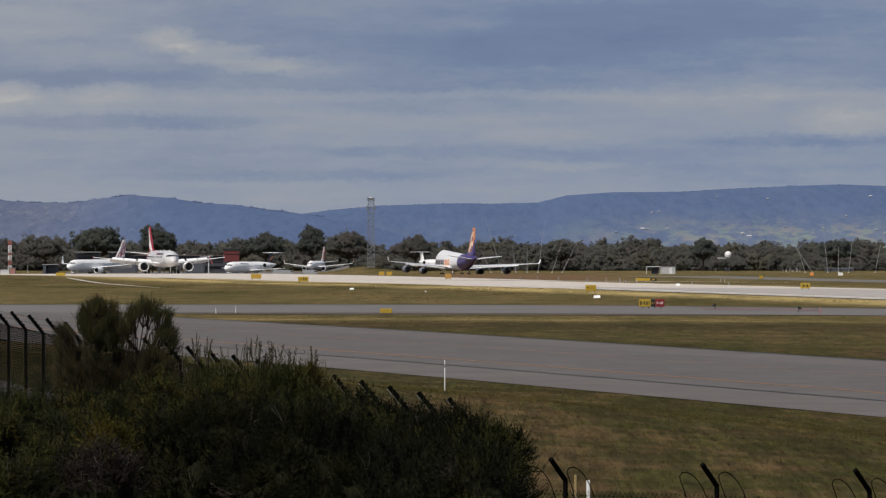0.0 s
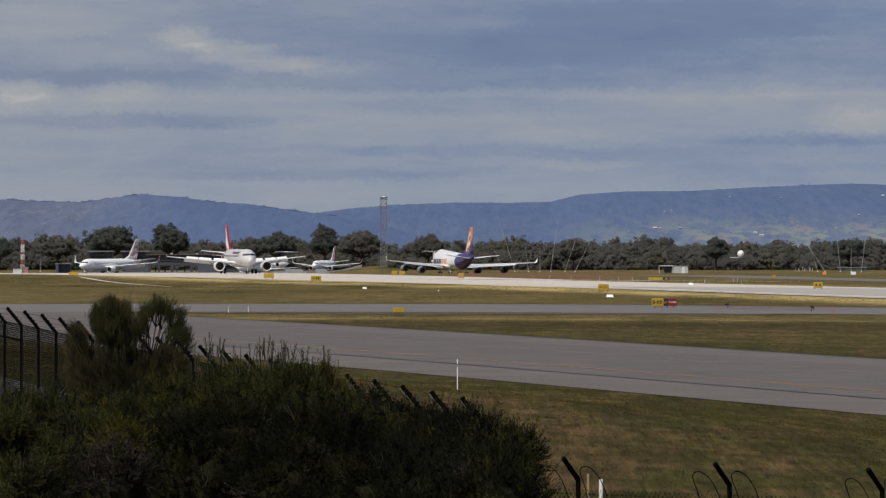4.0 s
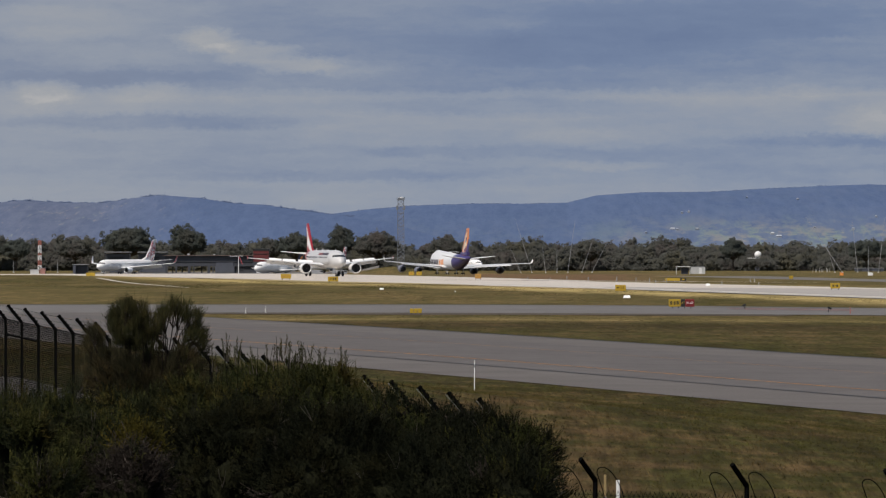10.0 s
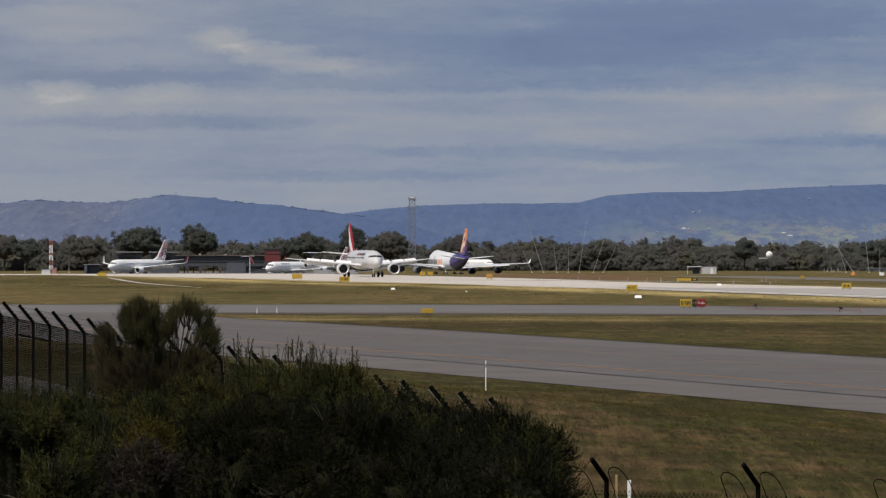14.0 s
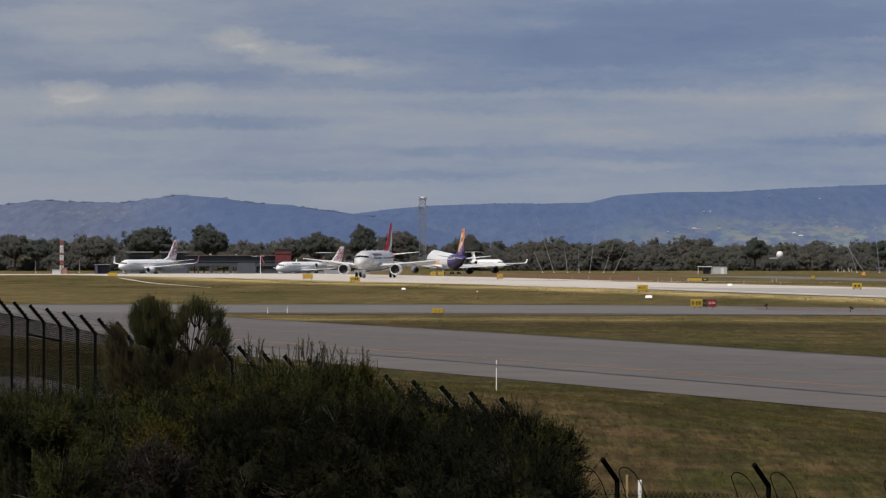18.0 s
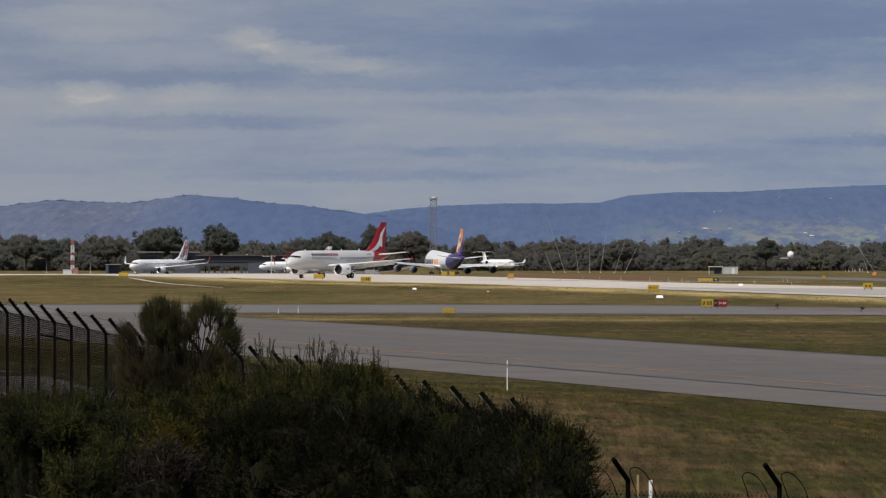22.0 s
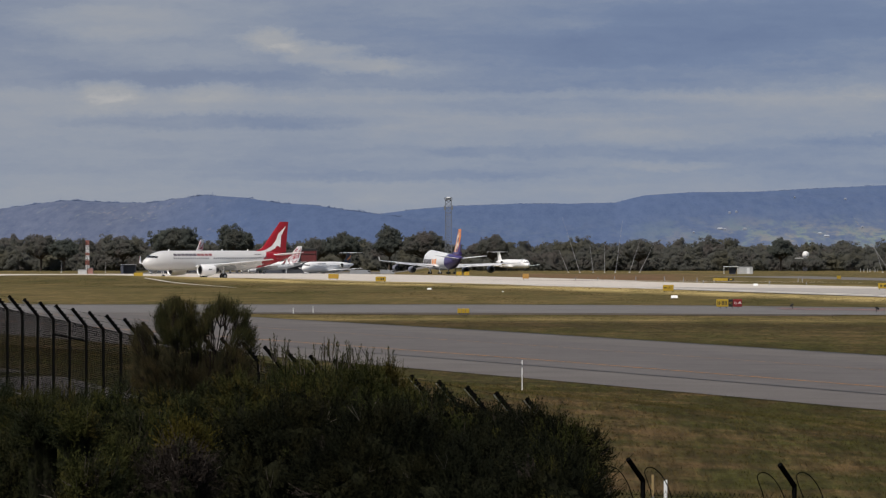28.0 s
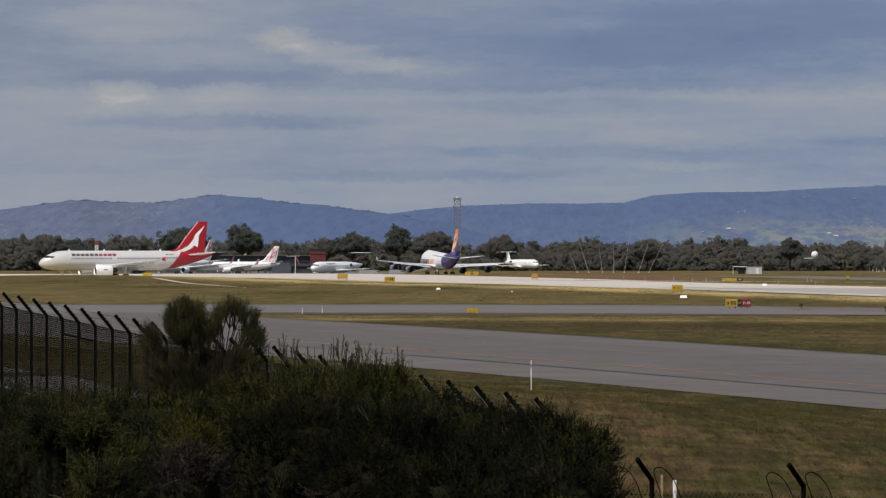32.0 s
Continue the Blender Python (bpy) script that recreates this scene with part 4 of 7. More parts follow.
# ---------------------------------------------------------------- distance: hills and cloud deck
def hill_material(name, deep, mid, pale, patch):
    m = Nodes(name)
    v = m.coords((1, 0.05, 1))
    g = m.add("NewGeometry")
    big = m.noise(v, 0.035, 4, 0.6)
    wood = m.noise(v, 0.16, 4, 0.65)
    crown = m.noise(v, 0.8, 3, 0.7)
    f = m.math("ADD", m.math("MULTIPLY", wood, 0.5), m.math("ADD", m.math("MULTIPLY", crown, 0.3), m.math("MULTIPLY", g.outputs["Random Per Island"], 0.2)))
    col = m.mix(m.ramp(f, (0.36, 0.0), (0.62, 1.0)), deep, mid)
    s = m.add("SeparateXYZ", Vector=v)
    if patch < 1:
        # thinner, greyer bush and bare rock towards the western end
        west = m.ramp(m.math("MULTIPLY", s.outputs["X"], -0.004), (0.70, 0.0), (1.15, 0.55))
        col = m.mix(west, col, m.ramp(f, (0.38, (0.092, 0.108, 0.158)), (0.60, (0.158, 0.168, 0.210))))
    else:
        # thicker haze painted on the lower slope, paler towards the east
        haze_low = m.math("MULTIPLY", m.ramp(m.math("MULTIPLY", s.outputs["Z"], 0.02), (0.10, 0.85), (0.55, 0.0)), m.ramp(m.math("MULTIPLY", s.outputs["X"], 0.004), (0.20, 0.1), (0.75, 1.0)))
        col = m.mix(m.math("MULTIPLY", haze_low, m.ramp(wood, (0.35, 0.35), (0.60, 1.0))), col, (0.128, 0.158, 0.222))
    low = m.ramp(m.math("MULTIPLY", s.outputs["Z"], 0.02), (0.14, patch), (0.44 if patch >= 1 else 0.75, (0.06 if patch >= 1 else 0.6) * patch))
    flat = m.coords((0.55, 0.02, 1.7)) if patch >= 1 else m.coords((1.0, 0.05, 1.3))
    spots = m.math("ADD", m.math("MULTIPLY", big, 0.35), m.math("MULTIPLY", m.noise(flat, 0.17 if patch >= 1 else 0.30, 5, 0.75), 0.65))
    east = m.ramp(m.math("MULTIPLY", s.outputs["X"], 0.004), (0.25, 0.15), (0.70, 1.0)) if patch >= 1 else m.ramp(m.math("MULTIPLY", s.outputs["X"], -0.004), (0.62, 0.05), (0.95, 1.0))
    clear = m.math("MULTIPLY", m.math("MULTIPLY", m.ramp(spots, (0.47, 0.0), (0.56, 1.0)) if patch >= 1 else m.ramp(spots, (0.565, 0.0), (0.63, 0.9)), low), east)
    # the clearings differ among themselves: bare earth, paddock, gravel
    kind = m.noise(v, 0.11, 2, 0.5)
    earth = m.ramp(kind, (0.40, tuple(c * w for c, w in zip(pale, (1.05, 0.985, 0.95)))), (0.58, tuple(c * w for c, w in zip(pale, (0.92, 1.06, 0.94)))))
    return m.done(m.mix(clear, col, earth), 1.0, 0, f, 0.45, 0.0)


def hill_z(crest, dist, x, t):
    top = lerp_table(crest, x)
    return -12 + (top + 12) * math.sin(t * math.pi / 2) ** 0.85 + 6.0 * noise.noise(Vector((x * 0.012, t * 2.4, dist))) * (1 - t) * t * 3


def hills(name, crest, dist, material, label):
    verts, faces = [], []
    n, rows = 1100, 14
    x0, x1 = crest[0][0], crest[-1][0]
    for j in range(rows + 1):
        t = j / rows
        for i in range(n + 1):
            x = x0 + (x1 - x0) * i / n
            y = dist - 620 * (1 - t)
            verts.append((x * y / dist, y, hill_z(crest, dist, x, t)))
    w = n + 1
    for j in range(rows):
        for i in range(n):
            faces.append((j * w + i, j * w + i + 1, (j + 1) * w + i + 1, (j + 1) * w + i))
    me = bpy.data.meshes.new(name)
    me.from_pydata(verts, [], faces)
    me.materials.append(material)
    me.polygons.foreach_set("use_smooth", [True] * len(me.polygons))
    return tagged(new(name, me), label, "hills", kind="structure")


# the blue haze of distance is part of these hill colours
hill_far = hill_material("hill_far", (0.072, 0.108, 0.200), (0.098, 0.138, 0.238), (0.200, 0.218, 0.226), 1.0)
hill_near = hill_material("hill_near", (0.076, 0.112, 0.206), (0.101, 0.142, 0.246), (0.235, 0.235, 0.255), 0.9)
# crest trees carry the same painted haze blue in their leaf colour
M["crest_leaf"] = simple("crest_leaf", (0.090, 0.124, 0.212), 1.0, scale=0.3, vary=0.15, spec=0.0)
FAR_CREST = ((-700, 8), (-330, 14), (-105, 22), (-74, 26), (-42, 28.7), (0, 30), (40, 30.0), (67, 30.7), (87, 35.6), (119, 37.6), (168, 38.4),
             (208, 40.8), (248, 42.4), (280, 43.2), (316, 42), (410, 36), (700, 25))
NEAR_CREST = ((-700, 10), (-430, 21), (-362, 25.0), (-338, 27.6), (-312, 31), (-303, 31.2), (-277, 30.0), (-251, 29.6), (-232, 32.4), (-213, 34.2), (-186, 32.8),
              (-163, 29.5), (-140, 28.2), (-121, 25.2), (-98, 22.3), (-63, 18), (-13, 12), (60, 0))
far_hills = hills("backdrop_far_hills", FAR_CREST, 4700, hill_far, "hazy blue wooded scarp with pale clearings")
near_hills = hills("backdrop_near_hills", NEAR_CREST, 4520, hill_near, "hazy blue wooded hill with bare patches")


def unit_lump(cuts):
    t = bmesh.new()
    bmesh.ops.create_icosphere(t, subdivisions=cuts, radius=1.0)
    t.verts.ensure_lookup_table()
    vs = np.array([v.co[:] for v in t.verts])
    fs = np.array([[v.index for v in f.verts] for f in t.faces])
    t.free()
    return vs, fs


def spray_mesh(name, centers, dirs, lengths, widths, material, facing):
    """Small three-cornered leaf sprays for trees far off."""
    n = len(centers)
    d = dirs / (np.linalg.norm(dirs, axis=1, keepdims=True) + 1e-9)
    side = np.cross(d, facing)
    side /= np.linalg.norm(side, axis=1, keepdims=True) + 1e-9
    L, W = lengths[:, None], widths[:, None]
    p = np.stack([centers - side * W, centers + side * W, centers + d * L], axis=1).reshape(-1, 3)
    me = bpy.data.meshes.new(name)
    me.vertices.add(3 * n)
    me.vertices.foreach_set("co", p.astype(np.float32).ravel())
    me.loops.add(3 * n)
    me.loops.foreach_set("vertex_index", np.arange(3 * n, dtype=np.int32))
    me.polygons.add(n)
    me.polygons.foreach_set("loop_start", np.arange(0, 3 * n, 3, dtype=np.int32))
    me.update(calc_edges=True)
    me.materials.append(material)
    return me


def hill_woods(parent, crest, dist, x0, x1, fringe, material, seed):
    """The ragged row of tree crowns along a crest."""
    rng = np.random.default_rng(seed)
    cs = []
    x = x0
    while x < x1:
        tall = max(0.0, noise.noise(Vector((x * 0.09, seed + 0.3, 0.5)))) + 0.8 * max(0.0, noise.noise(Vector((x * 0.33, seed + 0.3, 2.5))))
        r = (0.42 if dist < 4600 else 0.30) + 0.34 * rng.random() + (2.4 * rng.random() ** 1.3 if dist < 4600 else 0.9 * rng.random()) * tall
        z = hill_z(crest, dist, x, 1.0) - 0.75
        k = int(8 + 26 * r)
        q = rng.normal(size=(k, 3)) * np.array([0.50 * r, 0.05, 0.36 * r])
        cs.append(np.array([[x, dist - 0.5, z + 0.62 * r]]) + q)
        x += 0.2 + 0.7 * rng.random() * fringe
    c = np.concatenate(cs)
    n = len(c)
    f = np.array([[-0.3, -1.0, 0.6]]) + 0.15 * rng.normal(size=(n, 3))
    d = np.cross(f, rng.normal(size=(n, 3)))
    ob = new("hill_woods", spray_mesh("hill_woods", c, d, 0.5 + 0.5 * rng.random(n), 0.16 + 0.12 * rng.random(n), material, f))
    ob.parent = parent
    tagged(ob, label="hazy tree crowns along the crest", kind="stuff")


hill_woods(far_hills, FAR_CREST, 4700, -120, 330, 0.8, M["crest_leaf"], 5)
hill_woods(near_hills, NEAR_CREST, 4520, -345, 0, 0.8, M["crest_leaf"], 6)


def cloud_material():
    m = Nodes("cloud_deck")
    v0 = m.coords()

    def warped(vec, scale, amount):
        w = m.add("TexNoise", Vector=m.add("Mapping", Vector=v0, Scale=scale).outputs[0], Scale=1.0, Detail=6.0, Roughness=0.62)
        o = m.add("VectorMath", Vector=w.outputs["Color"])
        o.operation = "MULTIPLY_ADD"
        o.inputs[1].default_value = amount
        m.put(o.inputs[2], vec)
        return o.outputs[0]
    v = warped(warped(v0, (0.008, 0.008, 0.02), (60, 0, 12)), (0.040, 0.040, 0.12), (34, 0, 9))
    v = warped(v, (0.16, 0.16, 0.26), (9, 0, 7))
    big = m.noise(m.add("Mapping", Vector=v, Scale=(0.0085, 0.0085, 0.036)).outputs[0], 1.0, 7, 0.6)
    fine = m.noise(m.add("Mapping", Vector=v, Scale=(0.016, 0.016, 0.105)).outputs[0], 1.0, 7, 0.6)
    wisp = m.noise(m.add("Mapping", Vector=v0, Scale=(0.010, 0.010, 0.16)).outputs[0], 1.0, 6, 0.6)
    puff = m.noise(m.add("Mapping", Vector=v0, Scale=(0.045, 0.045, 0.11)).outputs[0], 1.0, 8, 0.66)
    s = m.add("SeparateXYZ", Vector=v)
    # bands by height above the horizon; 190 m is the top of what is seen
    h = m.math("MULTIPLY", m.math("SUBTRACT", s.outputs["Z"], 17.0), 1 / 200.0)
    band = m.ramp(h, (0.10, 0.62), (0.19, 0.62), (0.27, 0.46), (0.36, 0.50), (0.42, 0.60), (0.535, 0.73), (0.57, 0.40), (0.78, 0.29), (0.95, 0.44))
    f = m.math("ADD", m.math("MULTIPLY", band, 0.52), m.math("ADD", m.math("MULTIPLY", big, 0.24), m.math("ADD", m.math("MULTIPLY", fine, 0.17), m.math("ADD", m.math("MULTIPLY", wisp, 0.07), m.math("MULTIPLY", puff, 0.10)))))

    def spot(x, z, sx, sz, amp):
        t = m.add("Mapping", Vector=v, Location=(-x / sx, 0, -z / sz), Scale=(1 / sx, 0, 1 / sz))
        g = m.add("TexGradient", Vector=t.outputs[0])
        g.gradient_type = "SPHERICAL"
        return m.math("MULTIPLY", m.ramp(g.outputs["Fac"], (0.0, 0.0), (0.55, 1.0)), amp)
    # each bank: place, half size, lightness
    for args in ((-268, 127, 28, 13, 0.18), (-196, 126, 38, 12, 0.10), (-148, 165, 32, 11, 0.24), (-118, 156, 36, 10, 0.20), (-86, 147, 36, 8, 0.15), (-50, 146, 60, 9, 0.10), (-215, 162, 110, 20, 0.09), (-215, 137, 110, 7, -0.10), (-215, 190, 130, 14, 0.08),
                 (235, 184, 170, 20, -0.10), (130, 162, 150, 18, -0.10), (-190, 106, 150, 8, -0.14), (245, 128, 110, 12, 0.06), (352, 106, 50, 14, 0.14), (130, 96, 60, 7, 0.08),
                 (145, 74, 52, 5, 0.10), (300, 92, 110, 6, -0.09), (-60, 66, 160, 5, -0.08), (60, 84, 180, 6, -0.06), (50, 118, 150, 10, -0.13), (-270, 178, 90, 15, 0.15)):
        f = m.math("ADD", f, spot(*args))
    col = m.ramp(f, (0.26, (0.156, 0.208, 0.334)), (0.42, (0.190, 0.246, 0.370)), (0.57, (0.270, 0.316, 0.405)), (0.76, (0.355, 0.376, 0.415)), (0.98, (0.54, 0.52, 0.50)))
    # thicker, greyer cloud towards the west
    where = m.add("SeparateXYZ", Vector=v0)
    dull = m.ramp(m.math("MULTIPLY_ADD", where.outputs["X"], 0.0015, 0.5), (0.05, 0.80), (0.60, 1.03))
    col = m.add("HueSaturation", Color=col, Saturation=dull).outputs[0]
    e = m.add("Emission", Color=col, Strength=0.945)
    m.nt.links.new(e.outputs[0], m.nt.nodes["Material Output"].inputs["Surface"])
    return m.mat


def cloud_sheet():
    n = 160
    verts, faces = [], []
    zs = [-60, 40, 120, 220, 340, 480]
    for z in zs:
        for k in range(n):
            a = 2 * math.pi * k / n
            verts.append((4900 * math.sin(a), 4900 * math.cos(a), z))
    for j in range(len(zs) - 1):
        for k in range(n):
            faces.append((j * n + k, j * n + (k + 1) % n, (j + 1) * n + (k + 1) % n, (j + 1) * n + k))
    me = bpy.data.meshes.new("backdrop_sky")
    me.from_pydata(verts, [], faces)
    me.materials.append(cloud_material())
    return tagged(new("backdrop_sky", me), "grey and blue layered cloud deck", "sky", kind="structure")


cloud_deck = cloud_sheet()


# ---------------------------------------------------------------- foliage
def leaf_mesh(name, centers, dirs, lengths, widths, material, rng, facing=None):
    """Many separate pointed leaves: each one folded quad along its direction."""
    n = len(centers)
    d = dirs / np.linalg.norm(dirs, axis=1, keepdims=True)
    side = np.cross(d, rng.normal(size=(n, 3)) if facing is None else facing)
    side /= np.linalg.norm(side, axis=1, keepdims=True) + 1e-9
    L, W = lengths[:, None], widths[:, None]
    p = np.stack([centers, centers + d * L * 0.45 + side * W, centers + d * L, centers + d * L * 0.45 - side * W], axis=1).reshape(-1, 3)
    me = bpy.data.meshes.new(name)
    me.vertices.add(4 * n)
    me.vertices.foreach_set("co", p.astype(np.float32).ravel())
    me.loops.add(4 * n)
    me.loops.foreach_set("vertex_index", np.arange(4 * n, dtype=np.int32))
    me.polygons.add(n)
    me.polygons.foreach_set("loop_start", np.arange(0, 4 * n, 4, dtype=np.int32))
    me.update(calc_edges=True)
    me.materials.append(material)
    return me


def clump_crown(rng, lobes, per_lobe, leaf, width):
    """Leaf sprays lying outward on small round clumps, so each clump shades as a soft mass with a ragged rim."""
    L = np.array(lobes)
    k = np.maximum(10, (per_lobe * L[:, 3] ** 2).astype(int))
    idx = np.repeat(np.arange(len(L)), k)
    n = len(idx)
    v = rng.normal(size=(n, 3))
    v /= np.linalg.norm(v, axis=1, keepdims=True)
    c = L[idx, :3] + v * L[idx, 3:4] * np.array([1, 1, 0.75]) * (0.66 + 0.52 * rng.random((n, 1)) ** 0.8)
    facing = 0.40 * v + np.array([[-0.3, -0.85, 0.6]]) + 0.22 * rng.normal(size=(n, 3))
    d = np.cross(facing, rng.normal(size=(n, 3))) + 0.4 * v
    return c, d, facing, leaf * (0.5 + 0.9 * rng.random(n)), width * (0.5 + 0.9 * rng.random(n))


def limb(bm, pts, r0, r1, n=6):
    for k, (a, b) in enumerate(zip(pts, pts[1:])):
        ra = r0 + (r1 - r0) * k / (len(pts) - 1)
        rb = r0 + (r1 - r0) * (k + 1) / (len(pts) - 1)
        tube(bm, a, b, ra, rb, n, False)


def gum_radius(v, seed):
    """How far a crown reaches out in a direction: a few broad swells, smaller ones on them, and hollows."""
    p = Vector(v)
    return 0.88 + 0.34 * noise.noise(p * 1.5 + Vector((seed * 1.7, 0, 0))) + 0.24 * noise.noise(p * 3.4 + Vector((0, seed * 1.3, 0)))


def gum_crown(rng, h, w, base, seed, thick=1.0):
    """Clumps of foliage over the whole of an uneven dome, and the dome's inner mass as vertices and faces."""
    zc = h * (base + 0.30 * (1 - base))
    vs, fs = unit_lump(3)
    up, down = (h - zc) / max(a[2] * gum_radius(a, seed) for a in vs), zc - h * base
    size = np.array([0.5 * w, 0.5 * w, 1.0])

    def place(v, k):
        q = v * (gum_radius(v, seed) * k)
        return np.array([q[0] * size[0], q[1] * size[1], zc + q[2] * (up if q[2] > 0 else down)])
    n = int(thick * 0.55 * w * (h - h * base) + 20)
    v = rng.normal(size=(n, 3))
    v[:, 1] = np.where(v[:, 1] > 0.5, -v[:, 1], v[:, 1])
    v /= np.linalg.norm(v, axis=1, keepdims=True)
    lobes = [(*place(a, 0.90 + 0.16 * rng.random()), 0.5 + 0.6 * rng.random()) for a in v]
    return lobes, np.array([place(a, 0.88) for a in vs]), fs


def mass_mesh(name, shells, material):
    """The inner masses of crowns in one mesh."""
    me = bpy.data.meshes.new(name)
    vs, fs, n = [], [], 0
    for v, f in shells:
        vs.append(v)
        fs.append(f + n)
        n += len(v)
    v, f = np.concatenate(vs), np.concatenate(fs)
    me.vertices.add(len(v))
    me.vertices.foreach_set("co", v.astype(np.float32).ravel())
    me.loops.add(f.size)
    me.loops.foreach_set("vertex_index", f.astype(np.int32).ravel())
    me.polygons.add(len(f))
    me.polygons.foreach_set("loop_start", np.arange(0, f.size, 3, dtype=np.int32))
    me.polygons.foreach_set("use_smooth", [True] * len(f))
    me.update(calc_edges=True)
    me.materials.append(material)
    return me


def far_tree(x, y, h, w, seed, material, label):
    rng = np.random.default_rng(seed)
    lobes, cv, cf = gum_crown(rng, 0.96 * h, w, 0.44, seed, 2.2)
    root = thing("tree", label, "tree", "tall trees behind the airfield", m=pose(x, y, lie(x, y) - 0.1))
    bm = bmesh.new()
    limb(bm, [(0, 0, 0), (0.2, 0.1, h * 0.3), (0.1, -0.2, h * 0.6)], 0.03 * h, 0.012 * h, 8)
    for lx, ly, lz, r in lobes[::14]:
        limb(bm, [(0.15, 0, h * 0.3), (lx * 0.6, ly * 0.6, (h * 0.3 + lz) / 2), (lx, ly, lz)], 0.012 * h, 0.004 * h, 5)
    part("trunk", bm, M["bark"], root, "brown trunk and limbs")
    c, d, fc, ln, wd = clump_crown(rng, lobes, 34, 0.66, 0.28)
    crown = new("crown", spray_mesh("crown", c, d, ln, wd, material, fc))
    crown.parent = root
    tagged(crown, label="soft leaf clumps in haze-greyed green")
    core = new("inner_foliage", mass_mesh("inner_foliage", [(cv, cf)], material))
    core.parent = crown
    tagged(core, kind="stuff")
    return root


def far_woods():
    """The belt of bushland behind the airfield, too dense to count."""
    rng = np.random.default_rng(11)
    cs, ds, ls, ws = [], [], [], []
    fs, shells = [], []
    trunks = bmesh.new()
    seed = 500
    for row, (y0, hmin, hmax) in enumerate(((3420, 6.5, 11.4), (3455, 9.4, 14.6), (3500, 11.0, 17.0))):
        x = -292.0
        while x < 252:
            w = 11 + 11 * rng.random()
            h = hmin + (hmax - hmin) * rng.random()
            # the belt is a little lower towards the right
            h *= lerp_table(((-330, 1.24), (-225, 1.20), (-175, 1.10), (-100, 1.07), (0, 1.05), (60, 1.06), (330, 1.06)), x)
            y = y0 + 14 * rng.random()
            g = lie(x, y)
            seed += 1
            lobes, cv, cf = gum_crown(rng, h, w, -0.12 if row == 0 else 0.15, seed)
            at = np.array([x, y, g])
            lobes = [(x + a, y + b, g + z, r) for a, b, z, r in lobes]
            c, d, fc, ln, wd = clump_crown(rng, lobes, (28, 22, 18)[row], 0.80, 0.34)
            cs.append(c), ds.append(d), ls.append(ln), ws.append(wd), fs.append(fc)
            shells.append((cv + at, cf))
            tube(trunks, (x, y, g), (x + 0.3, y, g + 0.6 * h), 0.3, 0.12, 5, False)
            x += w * (0.42, 0.46, 0.55)[row]
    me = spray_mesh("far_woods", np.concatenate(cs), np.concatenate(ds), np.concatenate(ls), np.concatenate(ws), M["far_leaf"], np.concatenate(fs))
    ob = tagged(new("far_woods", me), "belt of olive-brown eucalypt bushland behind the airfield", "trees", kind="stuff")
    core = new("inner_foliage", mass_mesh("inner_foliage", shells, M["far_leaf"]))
    core.parent = ob
    tagged(core, kind="stuff")
    tagged(part("trunks", trunks, M["bark"], ob), kind="stuff")
    return ob


far_woods()
for k, (x, h, w, dark) in enumerate(((-175, 22, 26, 1), (-145, 23, 19, 1), (-203, 17, 20, 0), (-90, 19.5, 20, 1), (-104, 16.5, 14, 0), (-67, 22.5, 15, 1), (-48, 19.5, 25, 0), (-14, 18.0, 17, 0),
                                      (60, 15, 18, 0), (132, 16.8, 12, 1), (200, 15.5, 20, 1), (-245, 18.5, 18, 0), (-232, 16, 16, 1))):
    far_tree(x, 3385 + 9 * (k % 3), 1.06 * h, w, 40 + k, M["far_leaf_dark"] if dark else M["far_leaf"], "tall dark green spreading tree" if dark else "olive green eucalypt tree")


# shrubs before the fence: each a bumpy dome of upright leafy shoots on woody stems
def dome_radius(v, seed):
    p = Vector(v)
    return 0.94 + 0.36 * noise.noise(p * 1.7 + Vector((seed, 0, 0))) + 0.24 * noise.noise(p * 4.3 + Vector((0, seed, 0))) + 0.10 * noise.noise(p * 9.0 + Vector((0, 0, seed)))


